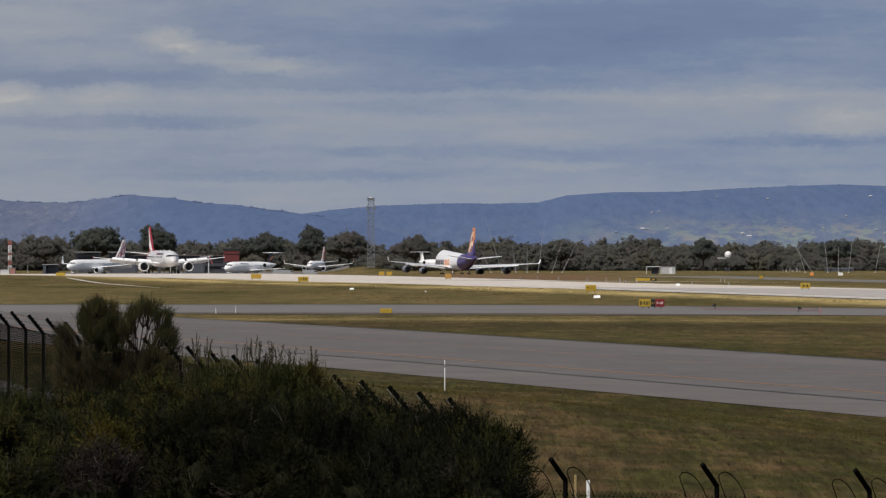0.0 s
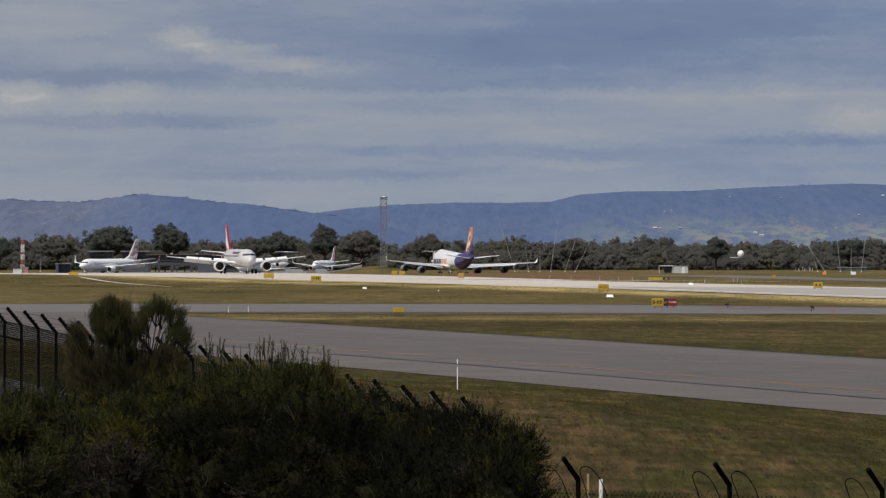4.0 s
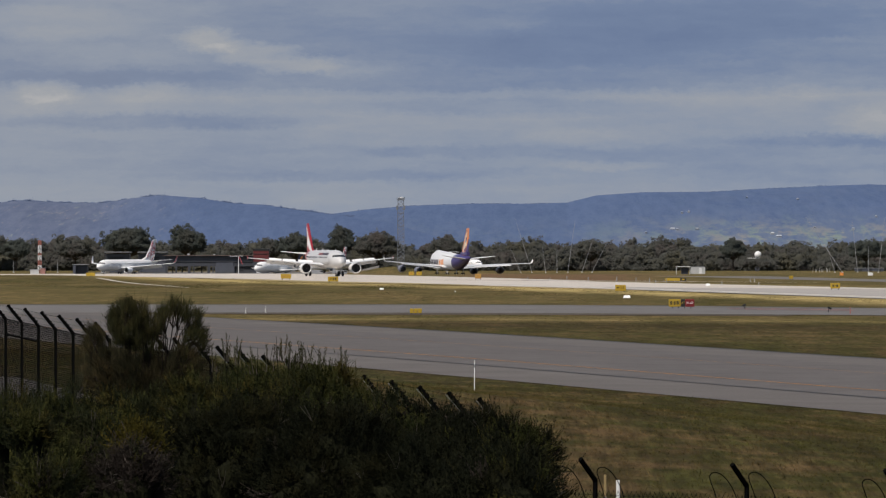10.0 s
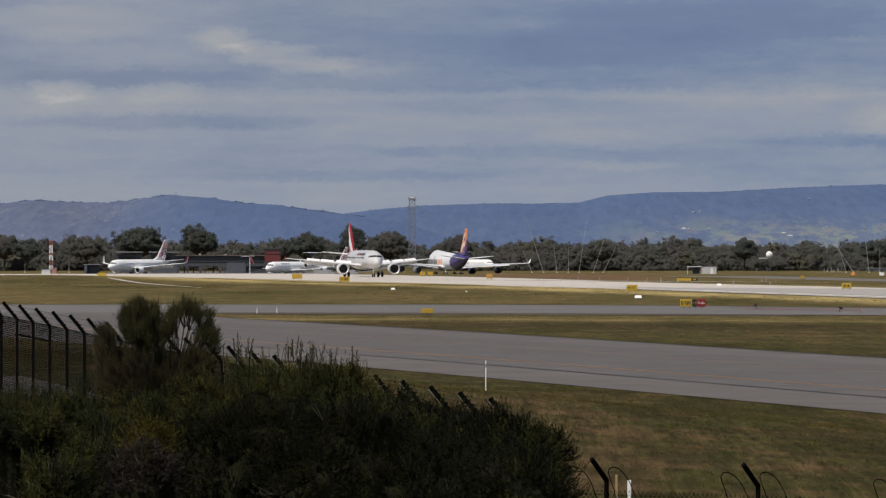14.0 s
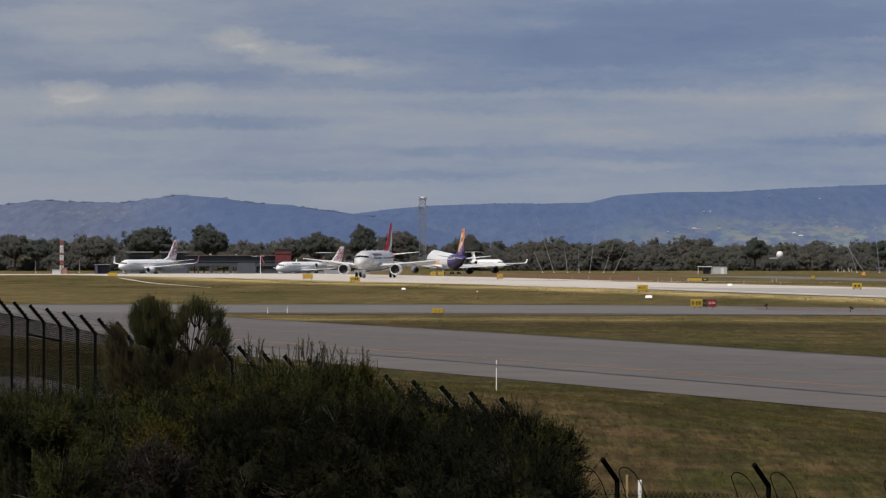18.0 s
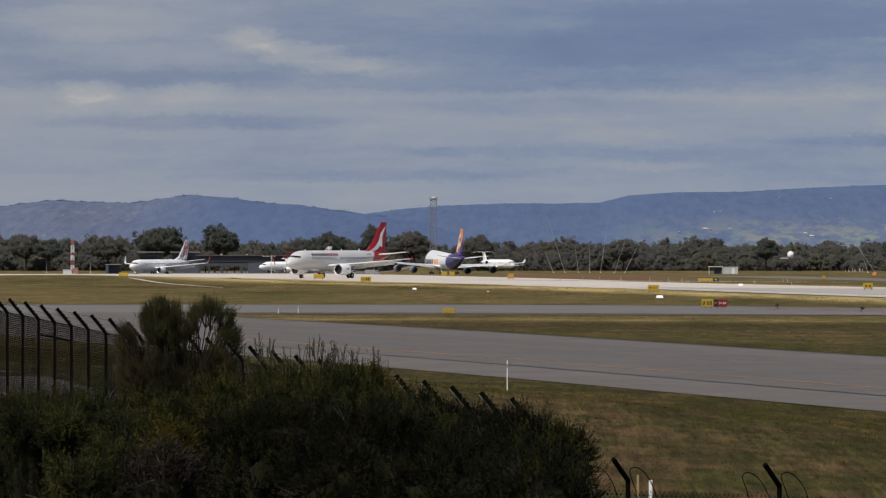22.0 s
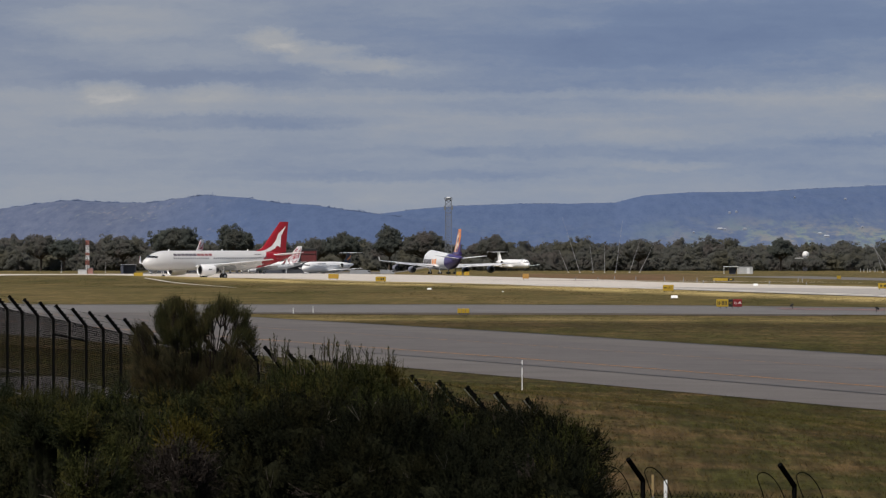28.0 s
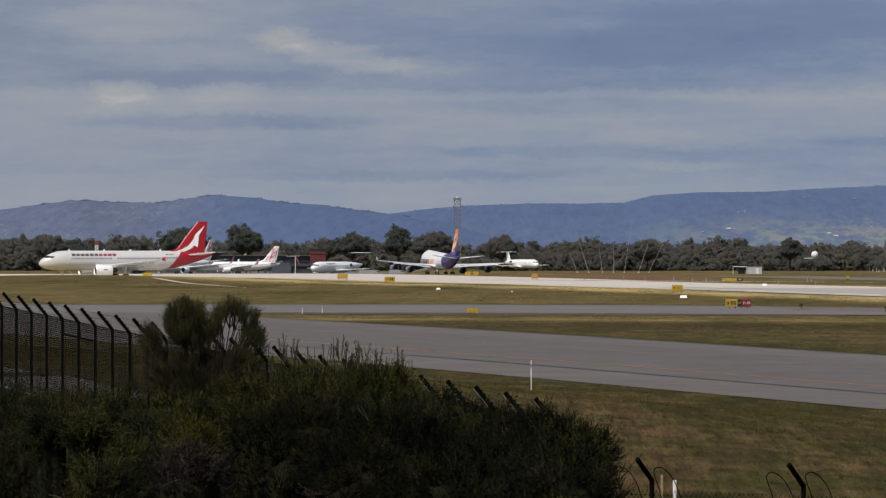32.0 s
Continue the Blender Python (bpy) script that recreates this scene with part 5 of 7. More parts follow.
def shrub(x, y, top, half, seed, material, label, density=1.0, dry=0.0, yellow=0.0):
    rng = np.random.default_rng(seed)
    g = lie(x, y)
    h = top - g
    up = max(dome_radius((math.sin(a) * math.cos(b), math.sin(a) * math.sin(b), math.cos(a)), seed) * math.cos(a)
             for a in (0.0, 0.2, 0.4, 0.6, 0.8) for b in (0.0, 1.05, 2.1, 3.14, 4.2, 5.2))
    zc = h - up * half
    skirt = max(3.0, 1.8 * zc / half)
    root = thing("shrub", label, "shrub", "shrubs before the fence", m=pose(x, y, g - 0.05))
    for k in range(7):
        a = k * 0.9 + rng.random()
        e = Vector((0.6 * half * math.cos(a), 0.5 * half * math.sin(a), zc + 0.3 * half * rng.random()))
        bm = bmesh.new()
        limb(bm, [(e.x * 0.1, e.y * 0.1, 0), (e.x * 0.5, e.y * 0.5, e.z * 0.5), e], 0.045, 0.012, 5)
        part("stem", bm, M["bark"], root)
    # tufts sit all over the dome, each a fan of upright shoots, each shoot set with narrow leaves
    tufts = int(520 * density * half * half + 170)
    v = rng.normal(size=(tufts, 3))
    v /= np.linalg.norm(v, axis=1, keepdims=True)
    v[:, 2] = np.where(v[:, 2] < -0.45, -v[:, 2], v[:, 2])
    rad = np.array([dome_radius(q, seed) for q in v])[:, None]
    c = v * rad * half * (0.80 + 0.17 * rng.random((tufts, 1)))
    c[:, 2] = np.where(c[:, 2] < 0, c[:, 2] * skirt, c[:, 2]) + zc
    d = v * 0.8 + np.array([[0, 0, 0.6]]) + 0.26 * rng.normal(size=(tufts, 3))
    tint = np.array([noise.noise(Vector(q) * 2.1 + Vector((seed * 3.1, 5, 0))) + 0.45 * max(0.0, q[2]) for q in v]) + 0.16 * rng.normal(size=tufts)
    tall = (0.08 + 0.07 * rng.random(tufts)) * (1 + 0.55 * (rng.random(tufts) > 0.86) * (v[:, 2] > 0.1))
    per, m = 6, 13
    n = tufts * per
    sd = np.repeat(d, per, axis=0) + 0.34 * rng.normal(size=(n, 3))
    sc = np.repeat(c, per, axis=0) + 0.035 * rng.normal(size=(n, 3))
    sl = np.repeat(tall, per) * (0.65 + 0.6 * rng.random(n))
    along_shoot = np.tile(np.linspace(0.0, 1.0, m), n)[:, None]
    lc = np.repeat(sc, m, axis=0) + np.repeat(sd * sl[:, None], m, axis=0) * along_shoot + rng.normal(size=(n * m, 3)) * 0.007
    ld = np.repeat(sd, m, axis=0) + 0.62 * rng.normal(size=(n * m, 3))
    ln, wd = 0.026 + 0.026 * rng.random(n * m), 0.0046 + 0.0036 * rng.random(n * m)
    lf = np.repeat(np.repeat(v, per, axis=0) + np.array([[0, 0, 0.5]]), m, axis=0) + 0.12 * rng.normal(size=(n * m, 3))
    lt = np.repeat(tint, per * m)
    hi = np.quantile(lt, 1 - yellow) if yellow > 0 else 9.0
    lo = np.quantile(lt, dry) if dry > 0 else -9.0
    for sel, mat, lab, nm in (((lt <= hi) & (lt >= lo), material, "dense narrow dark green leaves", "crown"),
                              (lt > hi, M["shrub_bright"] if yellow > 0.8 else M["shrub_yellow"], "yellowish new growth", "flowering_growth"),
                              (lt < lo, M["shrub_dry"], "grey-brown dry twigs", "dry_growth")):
        if sel.sum() > 5:
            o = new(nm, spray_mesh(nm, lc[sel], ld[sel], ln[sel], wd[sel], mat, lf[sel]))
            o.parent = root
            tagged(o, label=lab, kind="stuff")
    # bare forked twigs stand out of the leaves
    for k in rng.integers(0, tufts, int(5 + 14 * dry + 5 * half)):
        bm = bmesh.new()
        a, e = Vector(c[k]), Vector(d[k]).normalized()
        for _ in range(3):
            e2 = (e + Vector(rng.normal(size=3)) * 0.35).normalized()
            tip = a + e2 * (0.14 + 0.16 * rng.random())
            limb(bm, [a, a.lerp(tip, 0.5) + Vector(rng.normal(size=3)) * 0.012, tip], 0.0055, 0.0022, 4)
        part("bare_twig", bm, M["bare_twig"], root, "bare grey forked twig")
    # solid core; its dark colour stands in for shade between the leaves
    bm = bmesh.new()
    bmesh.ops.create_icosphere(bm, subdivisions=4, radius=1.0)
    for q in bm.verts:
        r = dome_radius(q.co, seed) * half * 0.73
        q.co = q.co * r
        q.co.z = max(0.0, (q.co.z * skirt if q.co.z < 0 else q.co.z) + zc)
    part("inner_growth", bm, M["twig_core"], root, "solid core painted dark as shade among the twigs", True)
    return root


F = 11800.0
SHRUBS = ((-150, 664, 130, 118, 0.08, 0.02), (-30, 672, 120, 116, 0.20, 0.02), (80, 684, 120, 112, 0.18, 0.02), (190, 684, 120, 107, 0.18, 0.03),
          (310, 660, 105, 106, 0.40, 0.05), (425, 640, 120, 108, 0.46, 0.02), (512, 646, 90, 105, 0.55, 0.02), (602, 680, 110, 101, 0.24, 0.03),
          (698, 702, 115, 97, 0.06, 0.10), (795, 719, 105, 95, 0.02, 0.06), (864, 745, 80, 93, 0.14, 0.04),
          (-130, 745, 140, 92, 0.12, 0.08), (40, 752, 140, 90, 0.14, 0.08), (178, 790, 66, 86.6, 0.02, 0.93), (120, 742, 64, 91, 0.10, 0.03), (370, 700, 150, 93, 0.02, 0.02),
          (540, 716, 160, 91, 0.0, 0.03), (720, 756, 160, 89, 0.0, 0.05), (856, 796, 108, 87, 0.05, 0.06), (-62, 738, 38, 88, 0.16, 0.02), (0, 744, 30, 87.5, 0.6, 0.02), (192, 762, 42, 87.6, 0.95, 0.02), (20, 826, 60, 84, 0.30, 0.10))
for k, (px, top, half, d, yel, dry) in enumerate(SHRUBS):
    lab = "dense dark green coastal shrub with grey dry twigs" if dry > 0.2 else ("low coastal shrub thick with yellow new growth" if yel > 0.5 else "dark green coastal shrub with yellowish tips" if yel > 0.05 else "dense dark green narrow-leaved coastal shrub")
    # shrubs low and to the right get a darker leaf copy, painted as shade
    shrub(d * (px - 784) / F, d, EYE - d * (top - 418) / F, half * d / F, 100 + k, M["shrub_shaded"] if (px >= 360 and d < 96) or px > 640 else M["shrub_leaf"], lab, 1.0, dry, yel)


def needle_tree(x, y):
    """A low sheoak: forked stems and soft tufts of needles."""
    rng = np.random.default_rng(77)
    g = lie(x, y)
    k = y / F
    root = thing("sheoak_tree", "small dark sheoak tree with soft needle tufts and bare forks", "tree", m=pose(x, y, g - 0.05))

    def at(px, py, dy=0.0):
        return (k * (px - 784) - x, dy, EYE - k * (py - 418) - g)
    # each fan: foot, centre and half size of its dome, how far out the brooms stand, how many, needles, foliage
    fans = (((190, 690), (176, 562), (41, 38), 0.0, 70, 160, "needle"), ((205, 690), (212, 588), (26, 34), 0.0, 14, 110, "needle"),
            ((238, 690), (262, 584), (55, 62), 0.60, 46, 84, "needle"), ((236, 690), (252, 578), (44, 44), 0.30, 26, 45, "needle"), ((244, 695), (296, 606), (22, 46), 0.35, 18, 95, "needle"),
            ((150, 690), (112, 606), (18, 38), 0.45, 16, 120, "needle_brown"), ((214, 745), (202, 660), (100, 38), 0.0, 84, 140, "needle_brown"), ((240, 735), (272, 652), (46, 46), 0.0, 66, 130, "needle_brown"),
            ((160, 735), (140, 655), (48, 46), 0.0, 44, 170, "needle_brown"))
    for (fx, fy), (cx, cy), (hx, hy), inner, brooms, needles, mat in fans:
        foot = Vector(at(fx, fy))
        bm = bmesh.new()
        limb(bm, [Vector(at(0.4 * fx + 0.6 * 212, 745)), foot, Vector(at(cx * 0.5 + fx * 0.5, cy * 0.4 + fy * 0.6))], 0.034, 0.018, 6)
        cs, ds, ls = [], [], []
        # a few forked stems carry the brooms
        forks = []
        for j in range(5):
            a = math.pi * (j + 0.5) / 5
            p = Vector(at(cx + 0.42 * hx * math.cos(a) + 3 * rng.normal(), cy + (0.30 - 0.35 * math.sin(a)) * hy, 0.12 * rng.normal()))
            limb(bm, [foot, foot.lerp(p, 0.5) + Vector((0.04 * rng.normal(), 0.03 * rng.normal(), 0)), p], 0.013, 0.008, 6)
            forks.append(p)
        for j in range(brooms):
            ang = math.pi * (0.02 + 0.96 * (j + rng.random()) / brooms) * (2.0 if inner == 0 else 1.0)
            q = inner + (1 - inner) * rng.random() ** 0.5
            dy = 0.30 * rng.normal() * (1 - 0.5 * q)
            tip = Vector(at(cx + hx * q * math.cos(ang), cy + (0.35 - (0.35 + q) * math.sin(ang)) * hy if inner > 0 else cy - hy * q * math.sin(ang), dy))
            fork = min(forks, key=lambda p: (p - tip).length)
            mid = fork.lerp(tip, 0.5) + Vector((0.02 * rng.normal(), 0.02 * rng.normal(), 0.02))
            limb(bm, [fork, mid, tip], 0.0065, 0.003, 5)
            e = (tip - foot).normalized()
            for _ in range(3):
                side = (e + Vector(rng.normal(size=3)) * 0.4).normalized()
                limb(bm, [mid.lerp(tip, 0.35), mid.lerp(tip, 0.35) + side * 0.16], 0.004, 0.0018, 4)
            u = rng.random((needles, 1))
            d = np.array([e]) + 0.30 * rng.normal(size=(needles, 3)) + np.array([[0, 0, 0.12]])
            cs.append(np.array([tip]) - np.array([e]) * u * 0.15 + 0.040 * rng.normal(size=(needles, 3)))
            ds.append(d)
            ls.append(0.07 + 0.09 * rng.random(needles))
        part("limb", bm, M["dark_bark"], root)
        c, d, ln = np.concatenate(cs), np.concatenate(ds), np.concatenate(ls)
        n = len(c)
        o = new("needle_tuft", spray_mesh("needle_tuft", c, d, ln, 0.0022 + 0.0018 * rng.random(n), M[mat], np.array([[-0.2, -0.5, 0.6]]) + 0.5 * rng.normal(size=(n, 3))))
        o.parent = root
    return root


needle_tree(112 * (205 - 784) / F, 112)


def sprig(px, top, d, seed):
    rng = np.random.default_rng(seed)
    k = d / F
    x = k * (px - 784)
    g = lie(x, d)
    z1 = EYE - k * (top - 418) - g
    root = thing("tall_sprig", "upright leafy shoot standing above the shrubs", "plant", "shoots above the shrubs", m=pose(x, d, g))
    bm = bmesh.new()
    pts = [Vector((0.06 * rng.normal() * t, 0.05 * rng.normal() * t, z1 * t)) for t in (0, 0.5, 0.8, 0.93, 1.0)]
    limb(bm, pts, 0.012, 0.003, 5)
    part("stem", bm, M["twig_core"], root)
    # a few upright whips, each with narrow leaves pressed upwards
    cs, ds = [], []
    for w in range(4):
        hgt = z1 * (1 - 0.045 * w * rng.random())
        foot = Vector((0.05 * rng.normal(), 0.05 * rng.normal(), z1 - 0.42))
        tip = foot + Vector((0.05 * rng.normal(), 0.05 * rng.normal(), hgt - foot.z))
        bm = bmesh.new()
        limb(bm, [foot, foot.lerp(tip, 0.5) + Vector((0.01 * rng.normal(), 0, 0)), tip], 0.006, 0.002, 4)
        part("whip", bm, M["bare_twig"], root)
        k2 = 46
        for u in np.linspace(0.25, 1.0, k2):
            p = foot.lerp(tip, float(u))
            cs.append((p.x + 0.006 * rng.normal(), p.y + 0.006 * rng.normal(), p.z))
            ds.append((0.42 * rng.normal(), 0.42 * rng.normal(), 1.0))
    n = len(cs)
    o = new("leaves", leaf_mesh("leaves", np.array(cs), np.array(ds), 0.036 + 0.030 * rng.random(n), np.full(n, 0.0048), M["shrub_yellow"], rng))
    o.parent = root


for i, (px, top) in enumerate(((352, 594), (366, 600), (334, 612), (445, 596), (456, 606), (478, 606), (492, 612), (520, 618), (552, 616), (424, 612), (400, 616))):
    sprig(px, top, 106, 300 + i)


# grass standing on the field, too dense to count
def grass_field(name, label, y0, y1, gaps, r_lo, r_hi, density, height, width, blades, seed, patchy=0.0):
    rng = np.random.default_rng(seed)
    area_n = int(density * (y1 - y0) * 0.5 * (y0 + y1) * 0.157)
    y = np.sqrt(y0 ** 2 + (y1 ** 2 - y0 ** 2) * rng.random(area_n))
    u = -0.083 + 0.157 * rng.random(area_n)
    keep = np.ones(area_n, bool)
    for lo, hi in gaps:
        keep &= ~((u > lo) & (u < hi))
    x = u * y
    r = x * CA + y * SA
    keep &= (r > r_lo) & (r < r_hi + 0.25 * rng.normal(size=area_n))
    keep &= (y < 636) | (y > 725)          # clear of the link taxiway
    x, y = x[keep], y[keep]
    if patchy > 0:
        lush = np.array([noise.noise(Vector((a * 0.11, b * 0.018, seed))) for a, b in zip(x, y)])
        some = lush > patchy - 0.5 * rng.random(len(x))
        x, y = x[some], y[some]
    z = np.array([lie(a, b) for a, b in zip(x, y)])
    n = len(x)
    c = np.repeat(np.stack([x, y, z - 0.01], axis=1), blades, axis=0) + rng.normal(size=(n * blades, 3)) * np.array([[0.05, 0.05, 0]])
    d = rng.normal(size=(n * blades, 3)) * np.array([[0.8, 0.8, 0.1]]) + np.array([[0, 0.5, 0.8]])
    tall = np.repeat(0.5 + rng.random(n) ** 2, blades)
    lift = np.tile(np.array([[-0.2, -0.35, 1.0]]), (n * blades, 1)) + 0.2 * rng.normal(size=(n * blades, 3))
    me = leaf_mesh(name, c, d, height * tall * (0.5 + 0.7 * rng.random(n * blades)), np.full(n * blades, width), M["grass_blade"], rng, lift)
    return tagged(new(name, me), label, "grass", kind="stuff")


grass_field("near_grass", "olive and straw grass blades standing beside the taxiway", 146, 330, ((-0.048, -0.02),), 39.5, 85.0, 10.0, 0.105, 0.008, 4, 501)
grass_field("middle_grass", "rough olive and straw grass between two taxiways", 400, 655, (), 125.2, 400, 1.3, 0.05, 0.028, 3, 502)
grass_field("far_tussocks", "scattered rough tussocks between the taxiway and the runway", 728, 1150, (), 180, 247.0, 1.8, 0.038, 0.07, 3, 503, 0.25)


# ---------------------------------------------------------------- security fence
POST_H, ARM_UP, ARM_OUT = 2.45, 0.45, 0.40


def fence_post(lean, knobs=True):
    bend = POST_H if knobs else POST_H + 0.12
    bm = bmesh.new()
    tube(bm, (0, 0, -0.4), (0, 0, bend), 0.040, n=10)
    post = bpy.data.meshes.new("post")
    bm.to_mesh(post)
    bm.free()
    post.materials.append(M["black_steel"])
    bm = bmesh.new()
    tube(bm, (0, 0, bend - 0.03), (lean[0], lean[1], POST_H + ARM_UP), 0.044, n=10)
    for k in range(5 if knobs else 0):
        t = 0.16 + 0.19 * k
        box(bm, lean[0] * t, lean[1] * t, POST_H + ARM_UP * t + 0.035, 0.075, 0.075, 0.035)
    arm = bpy.data.meshes.new("arm")
    bm.to_mesh(arm)
    bm.free()
    arm.materials.append(M["black_steel"])
    bm = bmesh.new()
    tube(bm, (lean[0] * 0.15 - 0.075, lean[1] * 0.15, POST_H + ARM_UP * 0.12), (lean[0] * 0.94 - 0.075, lean[1] * 0.94, POST_H + ARM_UP * 0.90), 0.009, n=6)
    for t in (0.2, 0.55, 0.9):
        tube(bm, (lean[0] * t - 0.08, lean[1] * t, POST_H + ARM_UP * (t - 0.03)), (lean[0] * t, lean[1] * t, POST_H + ARM_UP * t), 0.008, n=5)
    stay = bpy.data.meshes.new("wire_stay")
    bm.to_mesh(stay)
    bm.free()
    stay.materials.append(M["dull_galv"])
    return post, arm, stay


def wire_prisms(segments, r):
    """Many thin wires as three-sided prisms, in one list of vertices and faces."""
    verts, faces = [], []
    for a, b in segments:
        a, b = Vector(a), Vector(b)
        q = (b - a).to_track_quat("Z", "Y").to_matrix()
        o = len(verts)
        for p in (a, b):
            for k in range(3):
                verts.append(p + q @ Vector((r * math.cos(k * 2.0944), r * math.sin(k * 2.0944), 0)))
        faces += [(o + k, o + (k + 1) % 3, o + 3 + (k + 1) % 3, o + 3 + k) for k in range(3)]
    return verts, faces


def wire_part(name, segments, r, parent, label, kind="stuff"):
    me = bpy.data.meshes.new(name)
    v, f = wire_prisms(segments, r)
    me.from_pydata([tuple(p) for p in v], [], f)
    me.materials.append(M["wire"])
    ob = new(name, me)
    ob.parent = parent
    return tagged(ob, label=label, kind=kind)


def fence(label, feet, lean, mesh_step, mesh_from, knobs=True, top=0.0):
    root = thing("security_fence", label, "fence")
    post, arm, stay = fence_post(lean, knobs)
    TOP = POST_H - top
    for x, y, z in feet:
        p = shared("post", post, root, Matrix.Translation((x, y, z)))
        shared("barb_arm", arm, p, Matrix.Identity(4))
        if knobs:
            shared("wire_stay", stay, p, Matrix.Identity(4))
    mesh, strands = [], []
    for a, b in zip(feet, feet[1:]):
        a, b = Vector(a), Vector(b)
        run = (b - a).length
        n = int(run / mesh_step)
        rise = (TOP - mesh_from) / run
        for k in range(-n, n + 1):
            for sgn in (1, -1):
                # a diagonal from u0 at the lower edge, climbing at 60 degrees
                u0, u1 = k / n, k / n + 0.6 * rise
                lo, hi = max(0.0, u0), min(1.0, u1)
                if hi - lo < 1e-3:
                    continue
                z0 = mesh_from + (lo - u0) / (u1 - u0) * (TOP - mesh_from)
                z1 = mesh_from + (hi - u0) / (u1 - u0) * (TOP - mesh_from)
                p, q = (lo, hi) if sgn > 0 else (1 - lo, 1 - hi)
                if hi == u1 and not knobs:
                    # the twisted wire ends stand up along the top edge
                    e = a.lerp(b, q) + Vector((0, 0, TOP))
                    mesh.append((e, e + Vector((0.008 * sgn, 0, 0.035))))
                mesh.append((a.lerp(b, p) + Vector((0, 0, z0)), a.lerp(b, q) + Vector((0, 0, z1))))
        for t in (0.12, 0.5, 0.88) if knobs else ():
            o = Vector((lean[0] * t, lean[1] * t, POST_H + ARM_UP * t))
            strands.append((a + o, b + o))
        strands.append((a + Vector((0, 0, TOP - 0.05)), b + Vector((0, 0, TOP - 0.05))))
    wire_part("chain_link_mesh", mesh, 0.0036, root, "dark chain-link mesh")
    wire_part("barbed_wire", strands, 0.004, root, "strands of barbed wire")
    return root


LEAN_MAIN = (-0.386, -0.104)
main_feet = []
for k in range(31):
    y = 133.0 * (1 + 0.01820 * k)
    x = 133.0 * (0.00089 - 0.004635 * k)
    main_feet.append((x + 0.386, y + 0.104, 4.16 + 0.0633 * k - POST_H - ARM_UP))
main_fence = fence("black steel security fence with angled barbed-wire arms and chain-link mesh", main_feet, LEAN_MAIN, 0.065, 0.1)
# a brace frame between two posts
bm = bmesh.new()
for i, zz in ((20, 2.0), (21, 2.0)):
    a, b = Vector(main_feet[i]), Vector(main_feet[i + 1])
    tube(bm, a + Vector((0, 0, zz)), b + Vector((0, 0, zz)), 0.028, n=8)
part("brace_rail", bm, M["black_steel"], main_fence, "horizontal brace rail")
right_feet = [(1.77 + 2.48 * k + 0.25, 110 - 0.45 * k, 3.73 - 0.075 * k - POST_H - ARM_UP) for k in range(-4, 9)]
LEAN_RIGHT = (-0.25, -0.28)
right_fence = fence("black steel security fence with barbed-wire arms and coiled wire hoops", right_feet, LEAN_RIGHT, 0.075, 1.6, False, 0.10)
hoops = []
LOOP = ((0.15, -0.20), (0.14, -0.10), (0.10, 0.06), (0.03, 0.24), (0.00, 0.34), (0.05, 0.40), (0.14, 0.40), (0.25, 0.33), (0.36, 0.18), (0.43, 0.02), (0.47, -0.12), (0.52, -0.24))
for i, (x, y, z) in enumerate(right_feet):
    for shift in (0.02, -0.62):
        pts = [Vector((x + shift + dx * (1 + 0.05 * math.sin(3.0 * i)), y - 0.06 + 0.15 * dx, z + POST_H - 0.10 + dz * (1 + 0.04 * math.cos(5.0 * i + shift)))) for dx, dz in LOOP]
        # round the corners off
        for _ in range(2):
            pts = [pts[0]] + [p for a, b in zip(pts, pts[1:]) for p in (a.lerp(b, 0.25), a.lerp(b, 0.75))] + [pts[-1]]
        hoops += list(zip(pts, pts[1:]))
wire_part("wire_hoop", hoops, 0.0095, right_fence, "loops of springy coiled wire", "stuff")


# ---------------------------------------------------------------- signs, posts and markers
def ground_sign(x, y, w, h, panels, label, legs=2):
    root = thing("taxiway_sign", label, "sign", m=pose(x, y, lie(x, y) + (LIFT if across(x, y) > 255 else 0)))
    z0 = 0.22 * h
    for k in range(legs):
        bm = bmesh.new()
        box(bm, (-0.35 + 0.7 * k / max(1, legs - 1)) * w, 0, z0 / 2 + 0.01, 0.08, 0.10, z0 + 0.02)
        part("leg", bm, M["dark_metal"], root)
    u = -0.5 * w
    for frac, mat, marks in panels:
        pw = frac * w
        bm = bmesh.new()
        box(bm, u + pw / 2, 0, z0 + (h - z0) / 2, pw - 0.02, 0.28, h - z0, bevel=0.03)
        pan = part("panel", bm, mat, root)
        for kind, mx, mw, mh, mm in marks:
            cx, cz = u + pw * mx, z0 + (h - z0) / 2
            if kind == "bar":
                bm = bmesh.new()
                box(bm, cx, -0.146, cz, pw * mw, 0.012, (h - z0) * mh)
                part("bar", bm, mm, pan)
            else:
                cu = bpy.data.curves.new("lettering", "FONT")
                cu.body = kind
                cu.size = (h - z0) * mh * 1.15
                cu.align_x, cu.align_y = "CENTER", "CENTER"
                cu.extrude = 0.004
                tmp = bpy.data.objects.new("lettering_source", cu)
                me = bpy.data.meshes.new_from_object(tmp)
                bpy.data.objects.remove(tmp)
                me.materials.append(mm)
                shared("lettering", me, pan, Matrix.Translation((cx, -0.152, cz)) @ Matrix.Rotation(math.pi / 2, 4, "X"))
        u += pw
    return root


